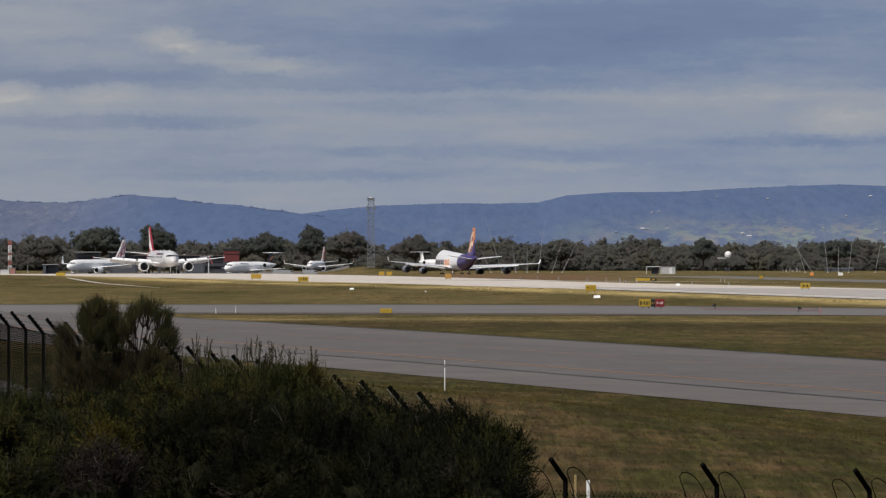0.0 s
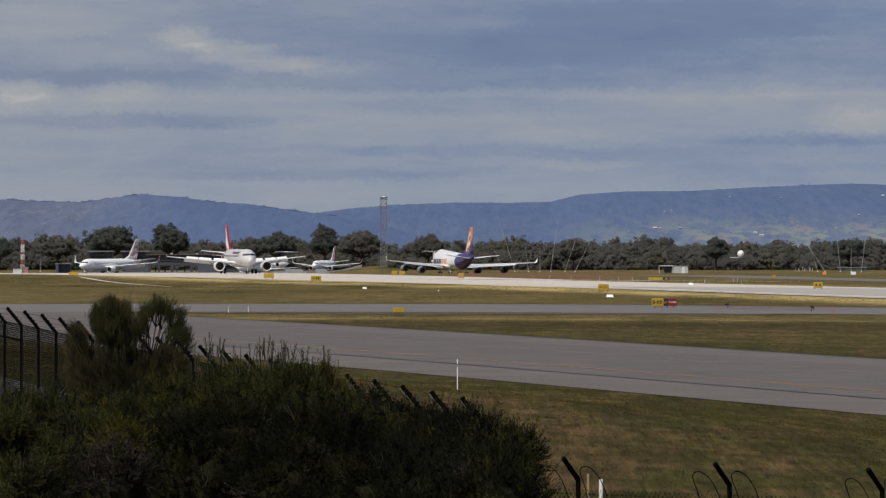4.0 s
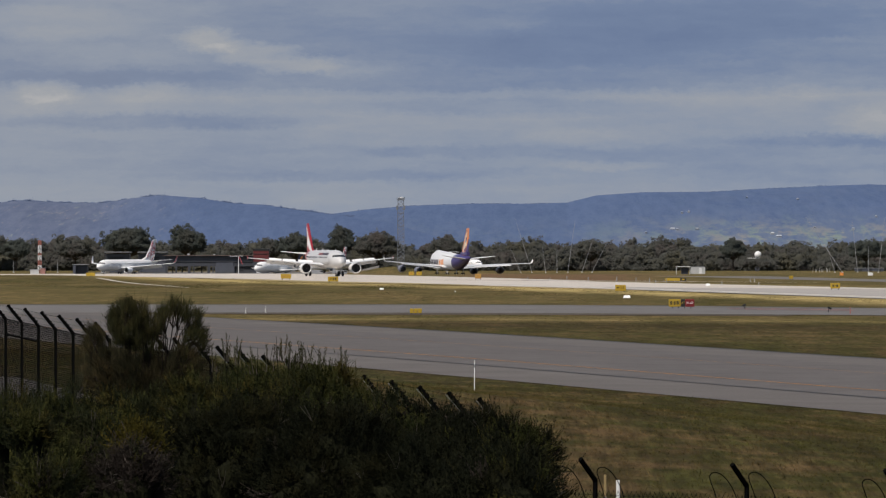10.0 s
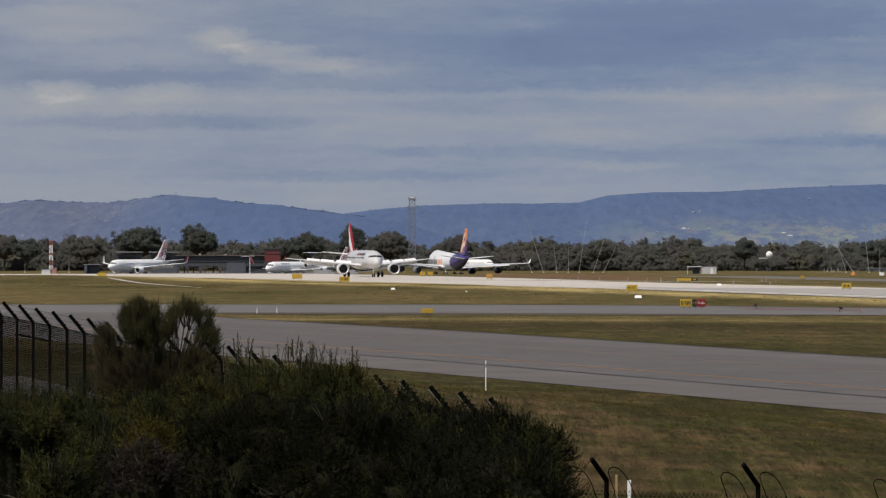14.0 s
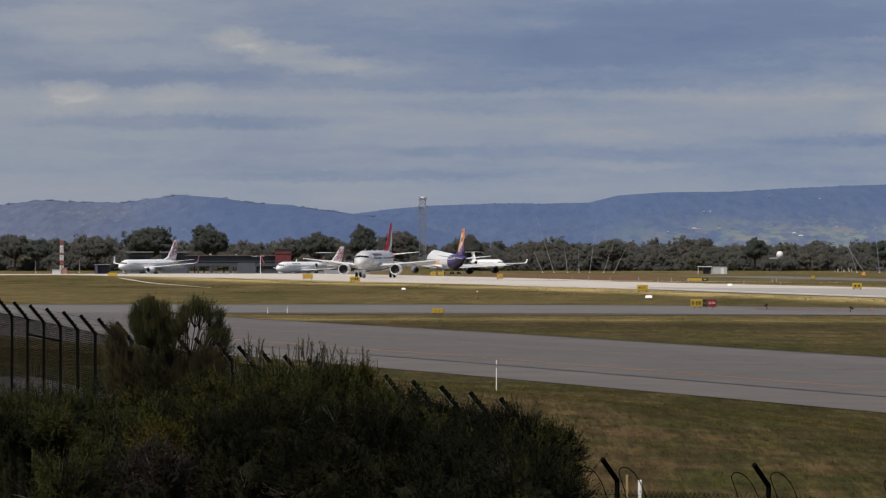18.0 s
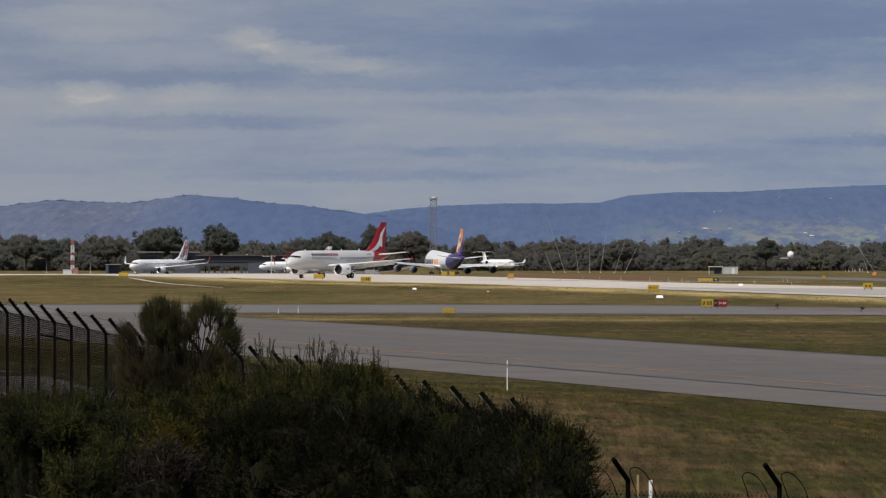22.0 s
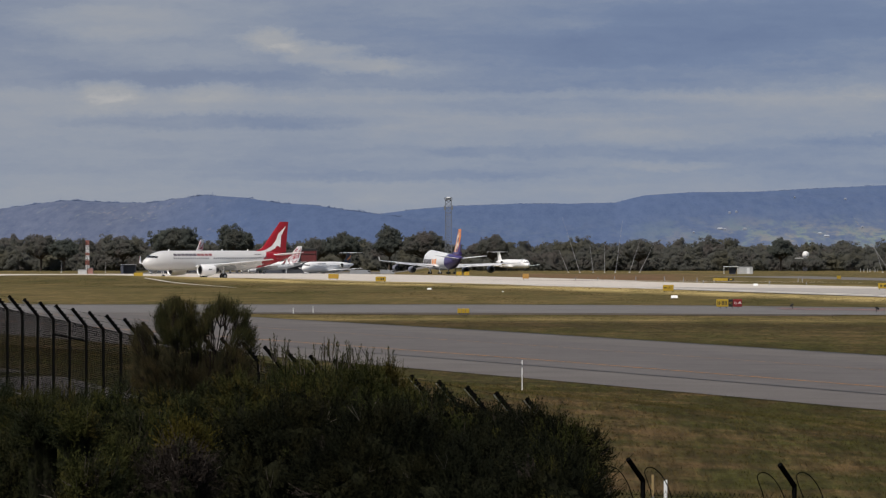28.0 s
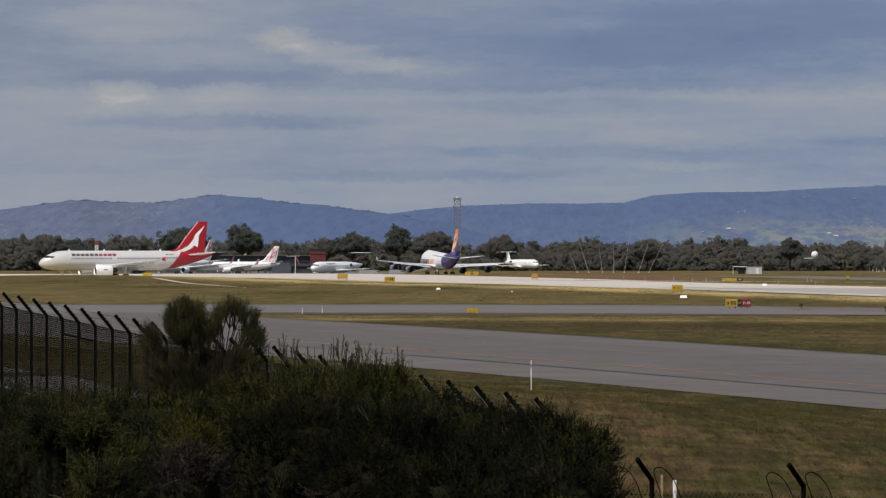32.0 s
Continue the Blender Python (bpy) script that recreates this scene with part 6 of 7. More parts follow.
M["sign_back"] = simple("sign_back", (0.36, 0.20, 0.05), 0.7, vary=0.2, scale=2)
Y_, K_, R_, W_ = M["sign_yellow"], M["sign_black"], M["sign_red"], M["white_paint"]
bars4 = tuple(("bar", u, w, h, K_) for u, w, h in ((0.13, 0.07, 0.5), (0.24, 0.07, 0.5), (0.36, 0.09, 0.10), (0.48, 0.07, 0.5), (0.60, 0.07, 0.5), (0.72, 0.07, 0.5), (0.84, 0.07, 0.5)))
ground_sign(21.6, 690, 2.66, 1.0, ((0.47, Y_, bars4), (0.17, K_, (("A7", 0.5, 0, 0.36, Y_),)), (0.36, R_, (("21-03", 0.5, 0, 0.36, W_),))),
            "yellow, black and red illuminated runway holding sign", 4)
ground_sign(-5.37, 629, 1.15, 0.56, ((0.333, Y_, ()), (0.334, Y_, ()), (0.333, Y_, ())), "three-panel yellow taxiway sign cabinet", 3)
ground_sign(19.75, 891, 1.45, 1.0, ((1.0, Y_, (("bar", 0.25, 0.25, 0.16, K_), ("A7", 0.66, 0, 0.5, K_))),), "yellow taxiway sign with black lettering beside the runway")
ground_sign(51.9, 955, 1.4, 1.0, ((1.0, Y_, (("bar", 0.3, 0.16, 0.4, K_), ("bar", 0.5, 0.1, 0.1, K_), ("bar", 0.7, 0.16, 0.4, K_))),), "yellow taxiway sign with black marks")
ground_sign(-33.5, 1195, 1.85, 1.05, ((1.0, Y_, tuple(("bar", 0.2 + 0.2 * k, 0.08, 0.45, M["orange_line"]) for k in range(4))),), "yellow taxiway sign with worn face")
ground_sign(-23.3, 1112, 1.75, 1.0, ((1.0, Y_, (("bar", 0.26, 0.26, 0.16, K_), ("bar", 0.55, 0.12, 0.5, K_), ("bar", 0.75, 0.12, 0.5, K_))),), "yellow taxiway sign with black marks")
for dx in (-0.9, 0.9):
    ground_sign(-13.2 + dx, 1530, 1.25, 1.1, ((1.0, Y_, (("bar", 0.5, 0.3, 0.4, M["orange_line"]),)),), "small yellow taxiway sign beyond the runway")
ground_sign(1.1, 1375, 1.3, 1.25, ((1.0, M["sign_back"], ()),), "dull orange sign cabinet seen from the back")
ground_sign(37.6, 1235, 3.9, 0.62, ((0.7, Y_, ()), (0.3, K_, (("bar", 0.5, 0.4, 0.5, Y_),))), "long low yellow and black taxiway sign", 4)
ground_sign(-86.0, 1500, 2.1, 1.0, ((1.0, Y_, ()),), "yellow taxiway sign on the far side of the grass rise")


def marker_post(x, y, h, w, label="white roadside marker post", mat=None):
    root = thing("marker_post", label, "post", "marker posts", m=pose(x, y, lie(x, y)))
    bm = bmesh.new()
    box(bm, 0, 0, h / 2 - 0.02, w, w * 0.7, h + 0.04, bevel=w * 0.15)
    part("shaft", bm, mat or M["white_paint"], root)
    bm = bmesh.new()
    box(bm, 0, 0, h * 0.81, w * 1.08, w * 0.78, h * 0.10)
    part("reflector_band", bm, M["dull_galv"], root, "dull grey band below the top")
    return root


marker_post(0.08, 309, 1.40, 0.042)
for x, y, h in ((-26.0, 642, 0.60), (-21.6, 634, 0.56), (-19.9, 640, 0.62)):
    marker_post(x, y, h, 0.10, "short white marker post at the link taxiway", M["pale_wall"])
marker_post(2.45, 112.5, 2.58, 0.062, "white timber post behind the fence")
marker_post(2.24, 112.8, 2.65, 0.042, "weathered yellow post behind the fence", M["old_timber"])


for x, y, h in ((17.3, 1225, 0.85), (20.6, 1190, 0.8), (25.6, 1185, 0.9), (28.5, 1165, 0.8), (30.2, 1140, 0.9), (30.7, 1120, 0.6), (33.4, 1150, 0.8), (53.5, 1285, 0.7), (54.3, 1285, 0.7),
                (46.3, 1080, 0.6), (54.8, 1015, 0.8), (55.9, 1020, 0.8), (39.6, 1060, 0.8), (14.5, 1250, 0.7), (10.5, 1270, 0.7)):
    marker_post(x, y, h, 0.12, "short pale marker post in the far grass", M["roof_grey"])
ground_sign(71.6, 1500, 0.9, 0.9, ((1.0, M["sign_yellow"], ()),), "small yellow marker box in the far field")


for k in range(9):
    marker_post(168.3 + 1.06 * k + 0.4 * math.sin(2.3 * k), 3300, 1.4 + 0.6 * (k % 3 == 0), 0.18, "thin pale light post in the far field", M["pale_wall"])
ground_sign(97.8, 1640, 1.2, 0.95, ((1.0, M["white_paint"], ()),), "small white cabinet in the far field")
ground_sign(90.7, 1640, 0.95, 0.9, ((1.0, M["orange_paint"], ()),), "small orange cabinet in the far field")


def gable(x, y, w, h):
    root = thing("gable_marker", "white gable marker on the grass", "marker", "gable markers", m=pose(x, y, lie(x, y) + 0.02))
    bm = bmesh.new()
    loft(bm, [[(-w / 2, -0.3, 0), (-w / 2, 0.3, 0), (-w / 2 + 0.06, 0.0, h)], [(w / 2, -0.3, 0), (w / 2, 0.3, 0), (w / 2 - 0.06, 0.0, h)]])
    part("body", bm, M["white_paint"], root)
    bm = bmesh.new()
    box(bm, 0, 0, 0.02, w + 0.1, 0.7, 0.04)
    part("skirt", bm, M["galv"], root)


for x, y, w, h in ((-12.5, 915, 0.6, 0.26), (18.6, 805, 0.85, 0.34), (37.2, 1055, 0.75, 0.36), (-2.3, 880, 0.22, 0.15)):
    gable(x, y, w, h)


def guard_light(x, y, h, seed):
    root = thing("guard_light", "black runway guard light on a short stand", "light", "guard lights", m=pose(x, y, lie(x, y) + 0.08))
    bm = bmesh.new()
    tube(bm, (0, 0, 0), (0, 0, 0.6 * h), 0.04, n=6)
    part("stand", bm, M["dark_metal"], root)
    bm = bmesh.new()
    box(bm, 0.1 * (1 if seed % 2 else -1), 0, 0.78 * h, 0.42, 0.2, 0.34 * h, Matrix.Rotation(0.5 * (1 if seed % 2 else -1), 4, "Y"), 0.03)
    part("lamp_head", bm, M["sign_black"], root)


for k, (x, y, h) in enumerate(((28.0, 686, 0.52), (35.2, 660, 0.55))):
    guard_light(x, y, h, k)
marker_post(36.9, 652, 0.7, 0.1, "red and white striped short post", M["red_line"])


# ---------------------------------------------------------------- far structures
def lattice(name, label, x, y, height, base, top, bays, mats, leg_r):
    root = thing(name, label, "tower", m=pose(x, y, lie(x, y) - 0.2))
    for b in range(bays):
        z0, z1 = height * b / bays, height * (b + 1) / bays
        w0, w1 = base + (top - base) * b / bays, base + (top - base) * (b + 1) / bays
        bm = bmesh.new()
        c0 = [Vector((sx * w0 / 2, sy * w0 / 2, z0)) for sx, sy in ((-1, -1), (1, -1), (1, 1), (-1, 1))]
        c1 = [Vector((sx * w1 / 2, sy * w1 / 2, z1)) for sx, sy in ((-1, -1), (1, -1), (1, 1), (-1, 1))]
        for k in range(4):
            tube(bm, c0[k], c1[k], leg_r, n=5, cap=False)
            tube(bm, c0[k], c1[(k + 1) % 4], leg_r * 0.6, n=4, cap=False)
            tube(bm, c0[(k + 1) % 4], c1[k], leg_r * 0.6, n=4, cap=False)
            tube(bm, c1[k], c1[(k + 1) % 4], leg_r * 0.6, n=4, cap=False)
        part("tower_bay", bm, mats[b % len(mats)], root)
    return root


tower = lattice("lattice_tower", "tall grey steel lattice radio tower behind the apron", -32.6, 3020, 32.0, 3.1, 2.6, 17, (M["tower_steel"],), 0.15)
bm = bmesh.new()
box(bm, 0, 0, 32.15, 3.8, 3.8, 0.3)
box(bm, 0, 0, 33.1, 3.4, 3.4, 0.08)
for sx in (-1.7, 1.7):
    for sy in (-1.7, 1.7):
        tube(bm, (sx, sy, 32.2), (sx, sy, 33.2), 0.07, n=6)
part("platform", bm, M["tower_steel"], tower, "railed top platform")
bm = bmesh.new()
bmesh.ops.create_icosphere(bm, subdivisions=2, radius=1.0, matrix=Matrix.Translation((0, 0, 32.8)) @ Matrix.Diagonal((1.5, 1.5, 0.6, 1)))
part("beacon_dome", bm, M["white_paint"], tower, "white dome on the top platform", True)
for lz in (6, 13, 20, 26):
    bm = bmesh.new()
    box(bm, 0, 0, lz, 3.3, 3.3, 0.2)
    part("landing", bm, M["tower_steel"], tower)
for sx in (-1.6, 1.6):
    bm = bmesh.new()
    box(bm, sx, -1.6, 28.5, 0.8, 0.6, 2.0)
    part("antenna_panel", bm, M["dull_galv"], tower, "grey panel antenna")
lattice("red_white_mast", "slim red and white banded lattice mast beside a hut", -159.5, 2455, 13.0, 1.25, 1.0, 14,
             [M["red_tower"]] * 2 + [M["white_paint"]] * 2 + [M["red_tower"]] * 2 + [M["white_paint"]] * 2 + [M["red_tower"]] + [M["white_paint"]] * 3 + [M["red_tower"]] * 2, 0.085)
lattice("small_mast", "thin white mast on the treeline", -49.0, 3405, 22.6, 1.2, 0.6, 6, (M["dull_galv"],), 0.06)
for sx, sw, sh in ((-161.0, 3.2, 2.0), (-158.0, 1.8, 2.6)):
    hut = thing("equipment_hut", "small pale equipment hut at the mast", "hut", m=pose(sx, 2450, lie(sx, 2450)))
    bm = bmesh.new()
    box(bm, 0, 0, sh / 2, sw, 2.4, sh, bevel=0.05)
    part("walls", bm, M["pale_wall"] if sw > 3 else M["hut_red"], hut)
    bm = bmesh.new()
    box(bm, 0, 0, sh + 0.06, sw + 0.3, 2.7, 0.14)
    part("roof", bm, M["roof_grey"], hut)


def leaning_mast(x0, x1, top, foot_y):
    y = foot_y
    g = lie(x0, y)
    root = thing("antenna_mast", "very slender pale leaning antenna mast", "mast", "slender antenna masts", m=pose(x0, y, g))
    bm = bmesh.new()
    a, b = Vector((0, 0, 0)), Vector((x1 - x0, 0, top - g))
    tube(bm, a, a.lerp(b, 0.45), 0.13, 0.11, 6)
    tube(bm, a.lerp(b, 0.45), b, 0.085, 0.045, 6)
    part("pole", bm, M["mast_grey"], root)
    bm = bmesh.new()
    tube(bm, (0, 0, -0.1), (0, 0, 0.35), 0.4, n=8)
    part("footing", bm, M["pale_wall"], root)


def px3(x, d):
    return d * (x - 784) / F


for foot, head, top in ((889, 858, 384), (869, 851, 440), (913, 907, 435), (933, 933, 435), (952, 965, 390), (977, 996, 426), (995, 1021, 430), (1438, 1373, 384), (1465, 1455, 386),
                        (1502, 1513, 386), (1484, 1484, 436), (1549, 1568, 384), (1425, 1412, 440), (-29, -29, 462), (49, 49, 462)):
    d = 3250
    leaning_mast(px3(foot, d), px3(head, d), EYE - d * (top - 418) / F, d)


def house_block(name, label, category, x, y, parts_list, k=1.0):
    x, y = x * k, y * k
    root = thing(name, label, category, m=pose(x, y, lie(x, y)))
    for nm, cx, cy, cz, sx, sy, sz, mat in parts_list:
        bm = bmesh.new()
        box(bm, cx * k, cy * k, cz * k, sx * k, sy * k, sz * k, bevel=0.04)
        part(nm, bm, mat, root)
    return root


terminal = [("upper_wall", 0, 4, 5.2, 38, 8, 4.6, M["dark_wall"]), ("roof", 0, 3.5, 7.55, 40, 10, 0.3, M["brown_edge"]), ("fascia", 0, -0.2, 5.0, 37.6, 0.3, 0.5, M["glass_wall"])]
terminal += [("column", cx, -0.5, 1.5, cw, 0.5, 3.0, M["dark_wall"]) for cx, cw in ((-18.4, 1.0), (-14.2, 0.7), (-8.6, 1.1), (-6.6, 0.4), (-0.2, 1.2), (1.6, 0.5))]
terminal += [("column", cx, 7.2, 1.5, 0.5, 0.5, 3.0, M["dark_wall"]) for cx in (-16, -12, -3.5)]
terminal += [("hall_wall", 6.6, 3.6, 1.5, 8.4, 7.6, 3.0, M["slate_wall"]), ("side_wall", 14.8, 4.4, 1.5, 8.0, 7, 3.0, M["dark_wall"]), ("roller_door", 6.6, -0.25, 2.3, 7.4, 0.1, 4.4, M["slate_wall"]),
             ("window", 13.0, 0.8, 2.0, 3.0, 0.2, 1.4, M["glass_wall"]), ("roof_unit", -9.0, 2, 8.0, 1.0, 1, 0.7, M["roof_grey"]), ("roof_unit", 2.0, 2, 7.95, 0.8, 1, 0.5, M["roof_grey"])]
house_block("terminal_building", "long low dark terminal building with a flat roof", "building", -113, 2860, terminal, 1.115)
house_block("red_block", "dark building block with a red upper storey", "building", -90.5, 2850,
            [("lower_wall", 0, 3, 2.4, 6.8, 6, 5.0, M["dark_wall"]), ("upper_wall", 0, 3, 7.4, 6.6, 6.2, 5.0, M["red_wall"]), ("roof", 0, 3, 10.0, 7.0, 6.6, 0.9, M["sign_black"]), ("ledge", 0, -0.2, 8.2, 6.6, 0.2, 0.25, M["sign_black"]),
             ("door", -1.2, -0.06, 1.4, 1.6, 0.1, 2.8, M["aircraft_grey"])], 1.115)
for ax, aw, ah in ((-153.3, 11.6, 9.0), (-138.3, 13.0, 9.0)):
    house_block("annex_building", "dark flat-roofed annex with a thin pale roof edge", "building", ax, 2880,
                [("wall", 0, 3, ah / 2 - 0.3, aw - 1.5, 6, ah - 0.8, M["slate_wall"]), ("roof", 0, 2, ah, aw, 9, 0.45, M["annex_roof"]), ("window", -1, -0.06, ah - 2.6, aw * 0.6, 0.2, 1.4, M["glass_wall"]),
                 ("post", -aw / 2 + 0.4, -2, ah / 2, 0.25, 0.25, ah, M["dark_wall"]), ("post", aw / 2 - 0.4, -2, ah / 2, 0.25, 0.25, ah, M["dark_wall"])], 1.115)
house_block("shelter", "dark grey flat-roofed shed on the apron", "shed", -141.2, 2400,
            [("roof", 0, 0, 3.75, 5.8, 3, 0.14, M["roof_grey"]), ("wall", 0.5, 1.2, 1.8, 4.4, 0.2, 3.6, M["dark_wall"]), ("side_wall", -2.2, 0, 1.8, 1.0, 2.6, 3.6, M["slate_wall"]),
             ("post", 2.6, -1.3, 1.8, 0.15, 0.15, 3.6, M["dark_wall"])])
house_block("field_shelter", "open shelter with a flat white roof on posts", "shelter", 62.9, 1995,
            [("roof", 0, 0, 2.3, 4.4, 3, 0.22, M["pale_wall"]), ("cabinet", 0.5, 0.3, 1.0, 2.0, 1.2, 2.0, M["dark_wall"])] +
            [("post", sx, sy, 1.1, 0.12, 0.12, 2.3, M["pale_wall"]) for sx in (-2.0, 2.0) for sy in (-1.3, 1.3)])
house_block("field_cabin", "pale grey transportable equipment cabin on the field", "cabin", 67.3, 1995,
            [("wall", 0, 0, 1.15, 4.4, 2.4, 2.1, M["cabin_grey"]), ("roof", 0, 0, 2.25, 4.6, 2.6, 0.12, M["roof_grey"]), ("door", 0.8, -1.22, 1.05, 0.85, 0.06, 1.9, M["aircraft_grey"])])
house_block("field_shed", "long low dark shed with a thin roof beside the trees", "shed", 160.5, 2700,
            [("wall", 0, 0, 0.65, 11.6, 3, 1.3, M["slate_wall"]), ("roof", 0, 0, 1.36, 12.2, 3.6, 0.16, M["roof_grey"])] +
            [("door", dx, -1.53, 0.6, 1.1, 0.06, 1.1, M["glass_wall"]) for dx in (-3.5, 0.5, 4.2)], 1.24)
radome_x, radome_y = px3(1283, 3375), 3375
for k, dx in enumerate((-4.5, 0.5, 5.5)):
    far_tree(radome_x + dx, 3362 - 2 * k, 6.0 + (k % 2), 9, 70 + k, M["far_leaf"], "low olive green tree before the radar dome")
radome = thing("radar_dome", "white radar dome on a small roofed building", "radome", m=pose(radome_x, radome_y, lie(radome_x, radome_y)))
bm = bmesh.new()
bmesh.ops.create_icosphere(bm, subdivisions=3, radius=1.75, matrix=Matrix.Translation((1.6, 0, 8.4)))
part("dome", bm, M["white_paint"], radome, "white dome")
bm = bmesh.new()
box(bm, 1.2, 0, 3.4, 2.2, 3, 7.0, bevel=0.05)
part("wall", bm, M["dark_wall"], radome)
bm = bmesh.new()
box(bm, -0.6, 0, 6.6, 6.4, 4, 0.35)
part("roof", bm, M["pale_wall"], radome)
# windsock on a pole with a cross-arm
sock = thing("windsock", "red and white windsock hanging from a pale pole", "windsock", m=pose(px3(412 - 15, 2780) - 6.5, 2780, lie(-95, 2780)))
bm = bmesh.new()
tube(bm, (0, 0, 0), (0, 0, 8.0), 0.14, 0.10, 8)
part("pole", bm, M["white_paint"], sock)
bm = bmesh.new()
tube(bm, (-3.6, 0, 7.7), (1.6, 0, 8.1), 0.13, 0.13, 6)
for cx in (-3.4, -1.6, 1.4):
    box(bm, cx, 0, 8.0, 0.5, 0.4, 0.4)
part("cross_arm", bm, M["roof_grey"], sock, "pale cross-arm with lamps")
bm = bmesh.new()
loft(bm, [[(0.3 + u * 0.45 + r * 0.4 * math.sin(a), r * math.cos(a), 7.6 - u * 1.0 + r * 0.8 * math.sin(a)) for a in [k * math.pi / 4 for k in range(8)]] for u, r in ((0, 0.34), (1.5, 0.3), (3.0, 0.2))])
part("sock", bm, M["pink_red"], sock, "drooping red sock")


def service_truck(x, y, ln, rz):
    root = thing("service_vehicle", "pale grey airport service vehicle on the apron", "truck", "service vehicles", m=pose(x, y, lie(x, y) + LIFT, 0, 0, rz))
    bm = bmesh.new()
    box(bm, -0.8, 0, 1.5, ln - 1.8, 2.2, 1.7, bevel=0.08)
    part("body", bm, M["roof_grey"], root)
    bm = bmesh.new()
    box(bm, ln / 2 - 0.8, 0, 1.35, 1.7, 2.1, 1.5, bevel=0.15)
    cab = part("cab", bm, M["roof_grey"], root)
    bm = bmesh.new()
    box(bm, ln / 2 - 0.55, 0, 1.75, 1.2, 2.14, 0.5, bevel=0.05)
    part("cab_window", bm, M["cockpit_glass"], cab)
    tyre, rim = wheel_meshes(0.42, 0.28)
    for wx in (-ln / 2 + 1.0, ln / 2 - 1.0):
        for sy in (-0.95, 0.95):
            w = shared("wheel", tyre, root, Matrix.Translation((wx, sy, 0.42)))
            shared("rim", rim, w, Matrix.Identity(4))


service_truck(px3(500, 2740), 2740, 8.5, 6)
service_truck(px3(548, 2750), 2750, 6.0, 4)


# scattered houses on the far slope
M["far_house"] = simple("far_house", (0.34, 0.36, 0.40), 0.7, vary=0.1)
M["far_roof"] = simple("far_roof", (0.30, 0.32, 0.36), 0.7, vary=0.1)
M["far_white"] = simple("far_white", (0.52, 0.54, 0.57), 0.6, vary=0.06)


def slope_at(x, z):
    """How far up the far slope its ground stands at height z."""
    lo, hi = 0.0, 1.0
    for _ in range(30):
        mid = (lo + hi) / 2
        lo, hi = (lo, mid) if hill_z(FAR_CREST, 4700, x, mid) > z else (mid, hi)
    return lo


def hillside_house(x, z, w, wall, roof, label):
    t = slope_at(x, z)
    y = 4700 - 620 * (1 - t)
    root = thing("hillside_house", label, "house", "houses on the far slope", m=pose(x * y / 4700, y - 3, hill_z(FAR_CREST, 4700, x, t) - 0.6))
    bm = bmesh.new()
    box(bm, 0, 0, 0.45, w, 3, 1.1)
    part("wall", bm, wall, root)
    bm = bmesh.new()
    loft(bm, [[(-w / 2 - 0.2, -1.9, 0.96), (-w / 2 - 0.2, 1.9, 0.96), (-w / 2 + 0.5, 0, 1.55)], [(w / 2 + 0.2, -1.9, 0.96), (w / 2 + 0.2, 1.9, 0.96), (w / 2 - 0.5, 0, 1.55)]])
    part("roof", bm, roof, root)


for hx, hz, hw, bright in ((140.5, 11.8, 4.2, 1), (144.0, 11.4, 2.6, 0), (211.0, 8.8, 3.2, 1), (215.6, 7.1, 4.8, 1), (147.3, 22.6, 2.2, 0), (152.0, 23.2, 2.0, 0), (228.8, 31.8, 2.2, 0), (193.0, 33.0, 1.6, 0),
                           (301.0, 33.6, 3.2, 1), (305.0, 11.0, 3.0, 0), (158.0, 11.8, 3.2, 0), (240.8, 13.0, 1.6, 0), (268.0, 12.0, 2.4, 0), (284.0, 20.0, 1.8, 0), (122.0, 9.5, 2.0, 0), (312.0, 9.0, 3.6, 0)):
    hillside_house(hx, hz, 0.72 * hw, M["far_house"], M["far_white"] if bright else M["far_roof"],
                   "hillside house with a bright white roof among trees" if bright else "pale hillside house with a low grey roof among trees")

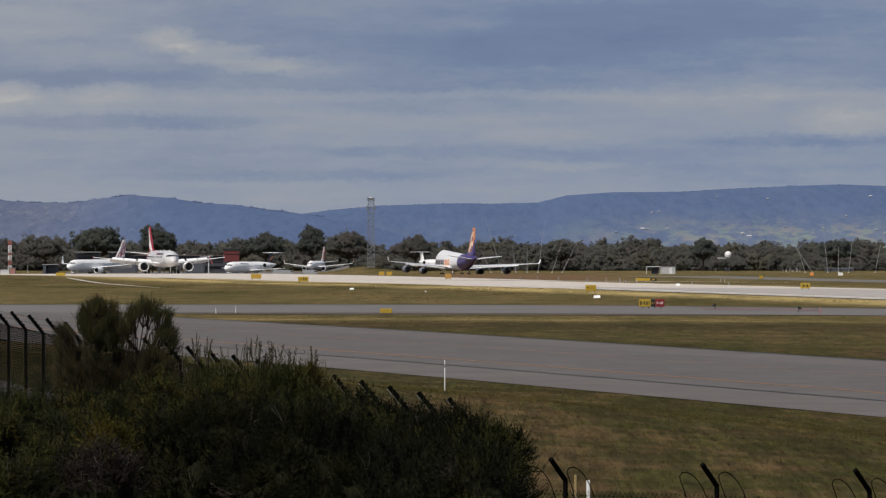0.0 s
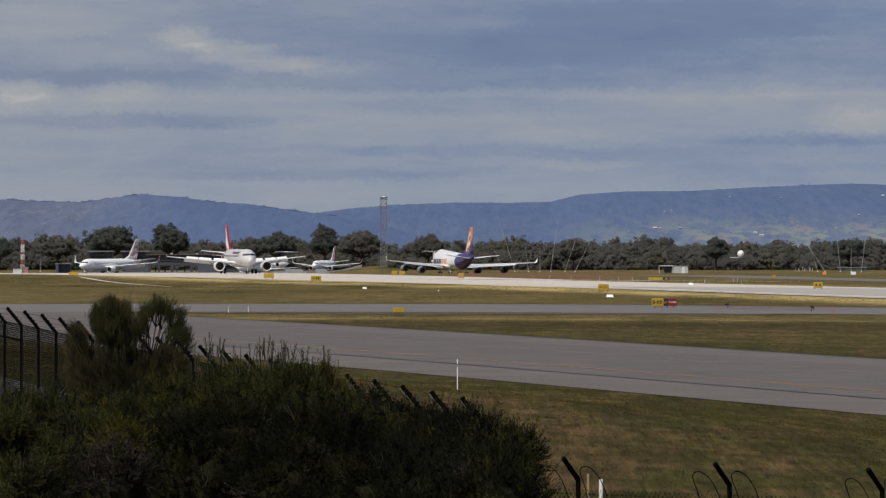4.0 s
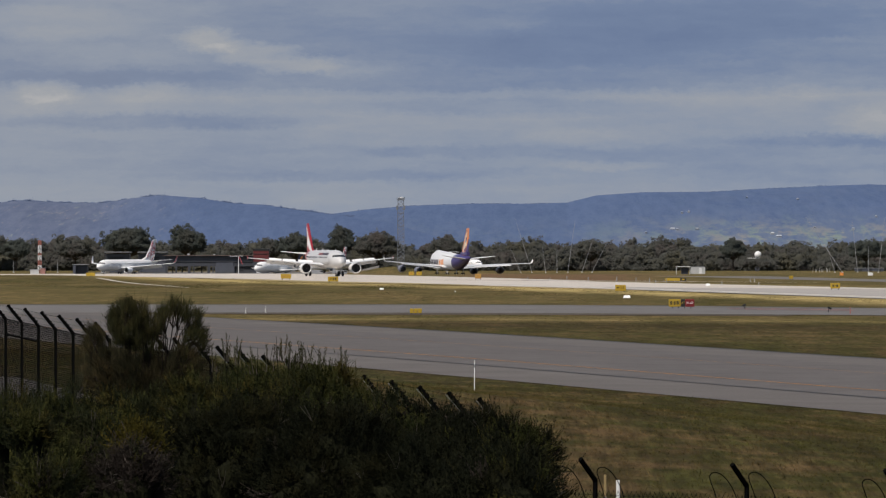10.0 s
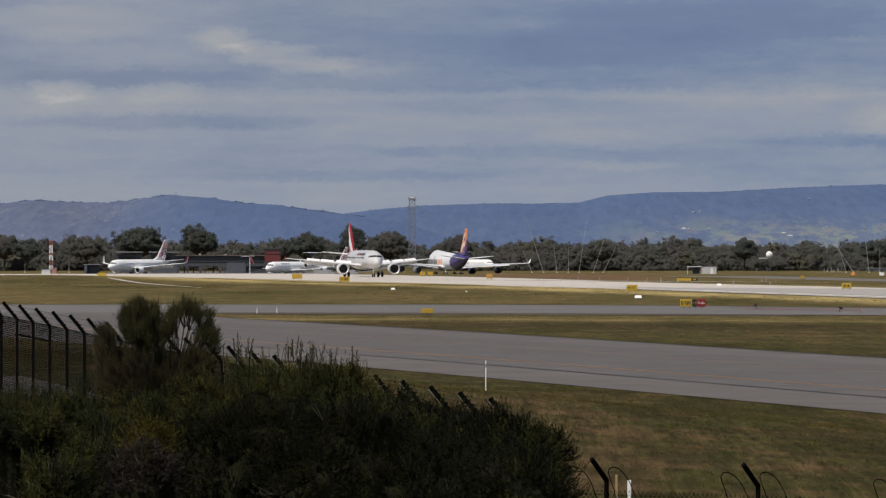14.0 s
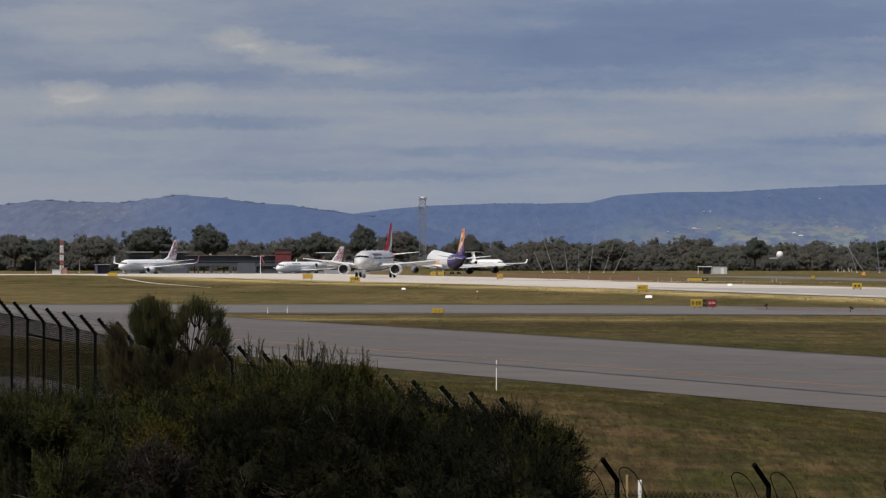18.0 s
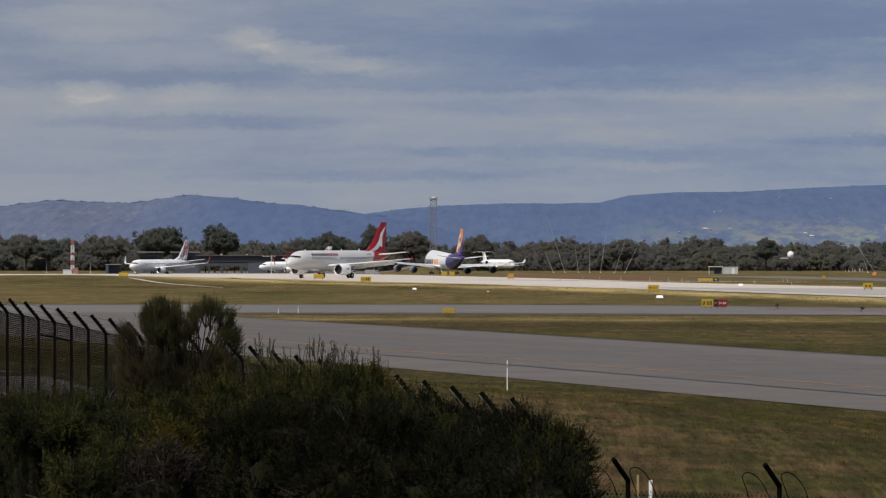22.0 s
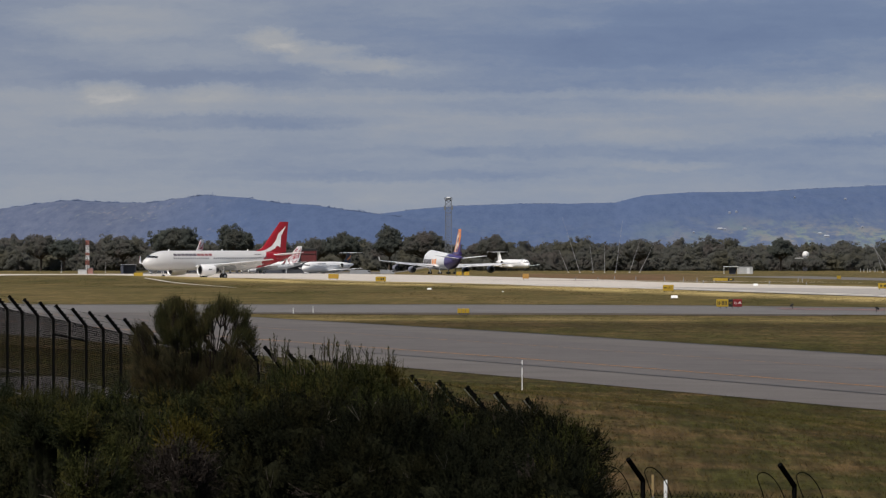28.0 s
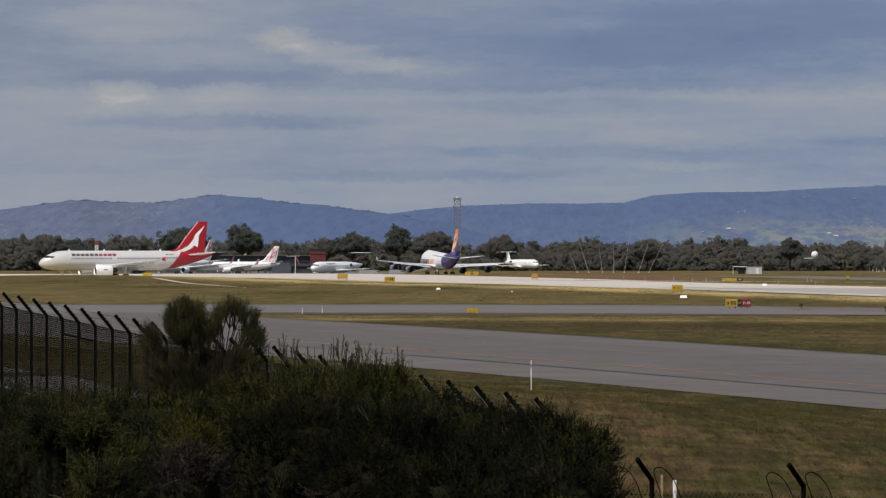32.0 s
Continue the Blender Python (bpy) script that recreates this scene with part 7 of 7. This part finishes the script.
# ---------------------------------------------------------------- what moves
TWIN_ROWS = ((0, -71.71, 1700.0, -77.49),
    (2, -61.34, 1663.0, -78.39),
    (3.5, -54.46, 1625.0, -78.58),
    (6, -45.71, 1573.5, -78.15),
    (7, -42.19, 1555.0, -77.57),
    (9, -36.53, 1529.0, -76.47),
    (10, -33.71, 1516.0, -76.17),
    (12, -29.89, 1500.0, -76.60),
    (13, -28.47, 1493.0, -77.44),
    (14, -26.89, 1486.0, -78.88),
    (15.5, -25.22, 1475.5, -84.57),
    (17, -24.95, 1465.0, -92.48),
    (18, -26.07, 1458.3, -100.34),
    (19, -27.58, 1451.7, -106.99),
    (20, -29.72, 1445.0, -112.83),
    (21, -32.82, 1439.3, -119.33),
    (22, -36.49, 1433.7, -124.32),
    (23, -40.78, 1428.0, -128.90),
    (24, -45.62, 1423.0, -133.25),
    (25, -50.40, 1418.0, -136.62),
    (28, -64.63, 1404.0, -144.25),
    (30, -74.63, 1396.0, -151.58),
    (31, -79.88, 1392.0, -156.03),
    (32, -85.13, 1388.0, -160.08))
JUMBO_ROWS = ((0, 5.21, 2675.0, 102.04),
    (7, -5.19, 2721.0, 102.26),
    (12, -11.93, 2752.0, 102.40),
    (18, -20.26, 2788.0, 102.57),
    (23, -26.93, 2815.0, 102.70),
    (28, -33.04, 2842.0, 102.82),
    (32, -38.32, 2862.0, 102.93))
NARROW_ROWS = ((0, -62.50, 3300.0, -100.4),
    (3.5, -63.90, 3264.0, -104.2),
    (7, -66.3, 3230.0, -108.6),
    (10, -69.1, 3200.0, -114.4),
    (14, -76.48, 3165.0, -125.82),
    (18, -86.16, 3135.0, -138.69),
    (23, -101.64, 3100.0, -150.43),
    (28, -119.46, 3070.0, -158.10),
    (32, -133.90, 3050.0, -162.83))


def rolling(rows, lean=0.0):
    return [(t, pose(x, y, lie(x, y) + LIFT + 0.02, lean, 0, rz)) for t, x, y, rz in rows]


def motions():
    walk(twin_jet, rolling(TWIN_ROWS))
    # the lift dumpers stand up while it slows down, then fold away
    for spoiler, p, q in spoilers:
        walk(spoiler, [(t, hinge_pose(p, q, a)) for t, a in ((0, 38), (14.0, 38), (15.0, 28), (16.2, 4), (17.0, 0), (32, 0))])
    walk(jumbo, rolling(JUMBO_ROWS, 0.9))
    walk(taxiing_jet, rolling(NARROW_ROWS))
    # the cloud deck drifts slowly to the right
    walk(cloud_deck, [(0, pose(0, 0, 0)), (32, pose(0, 0, 0, 0, 0, -0.2525))])


motions()
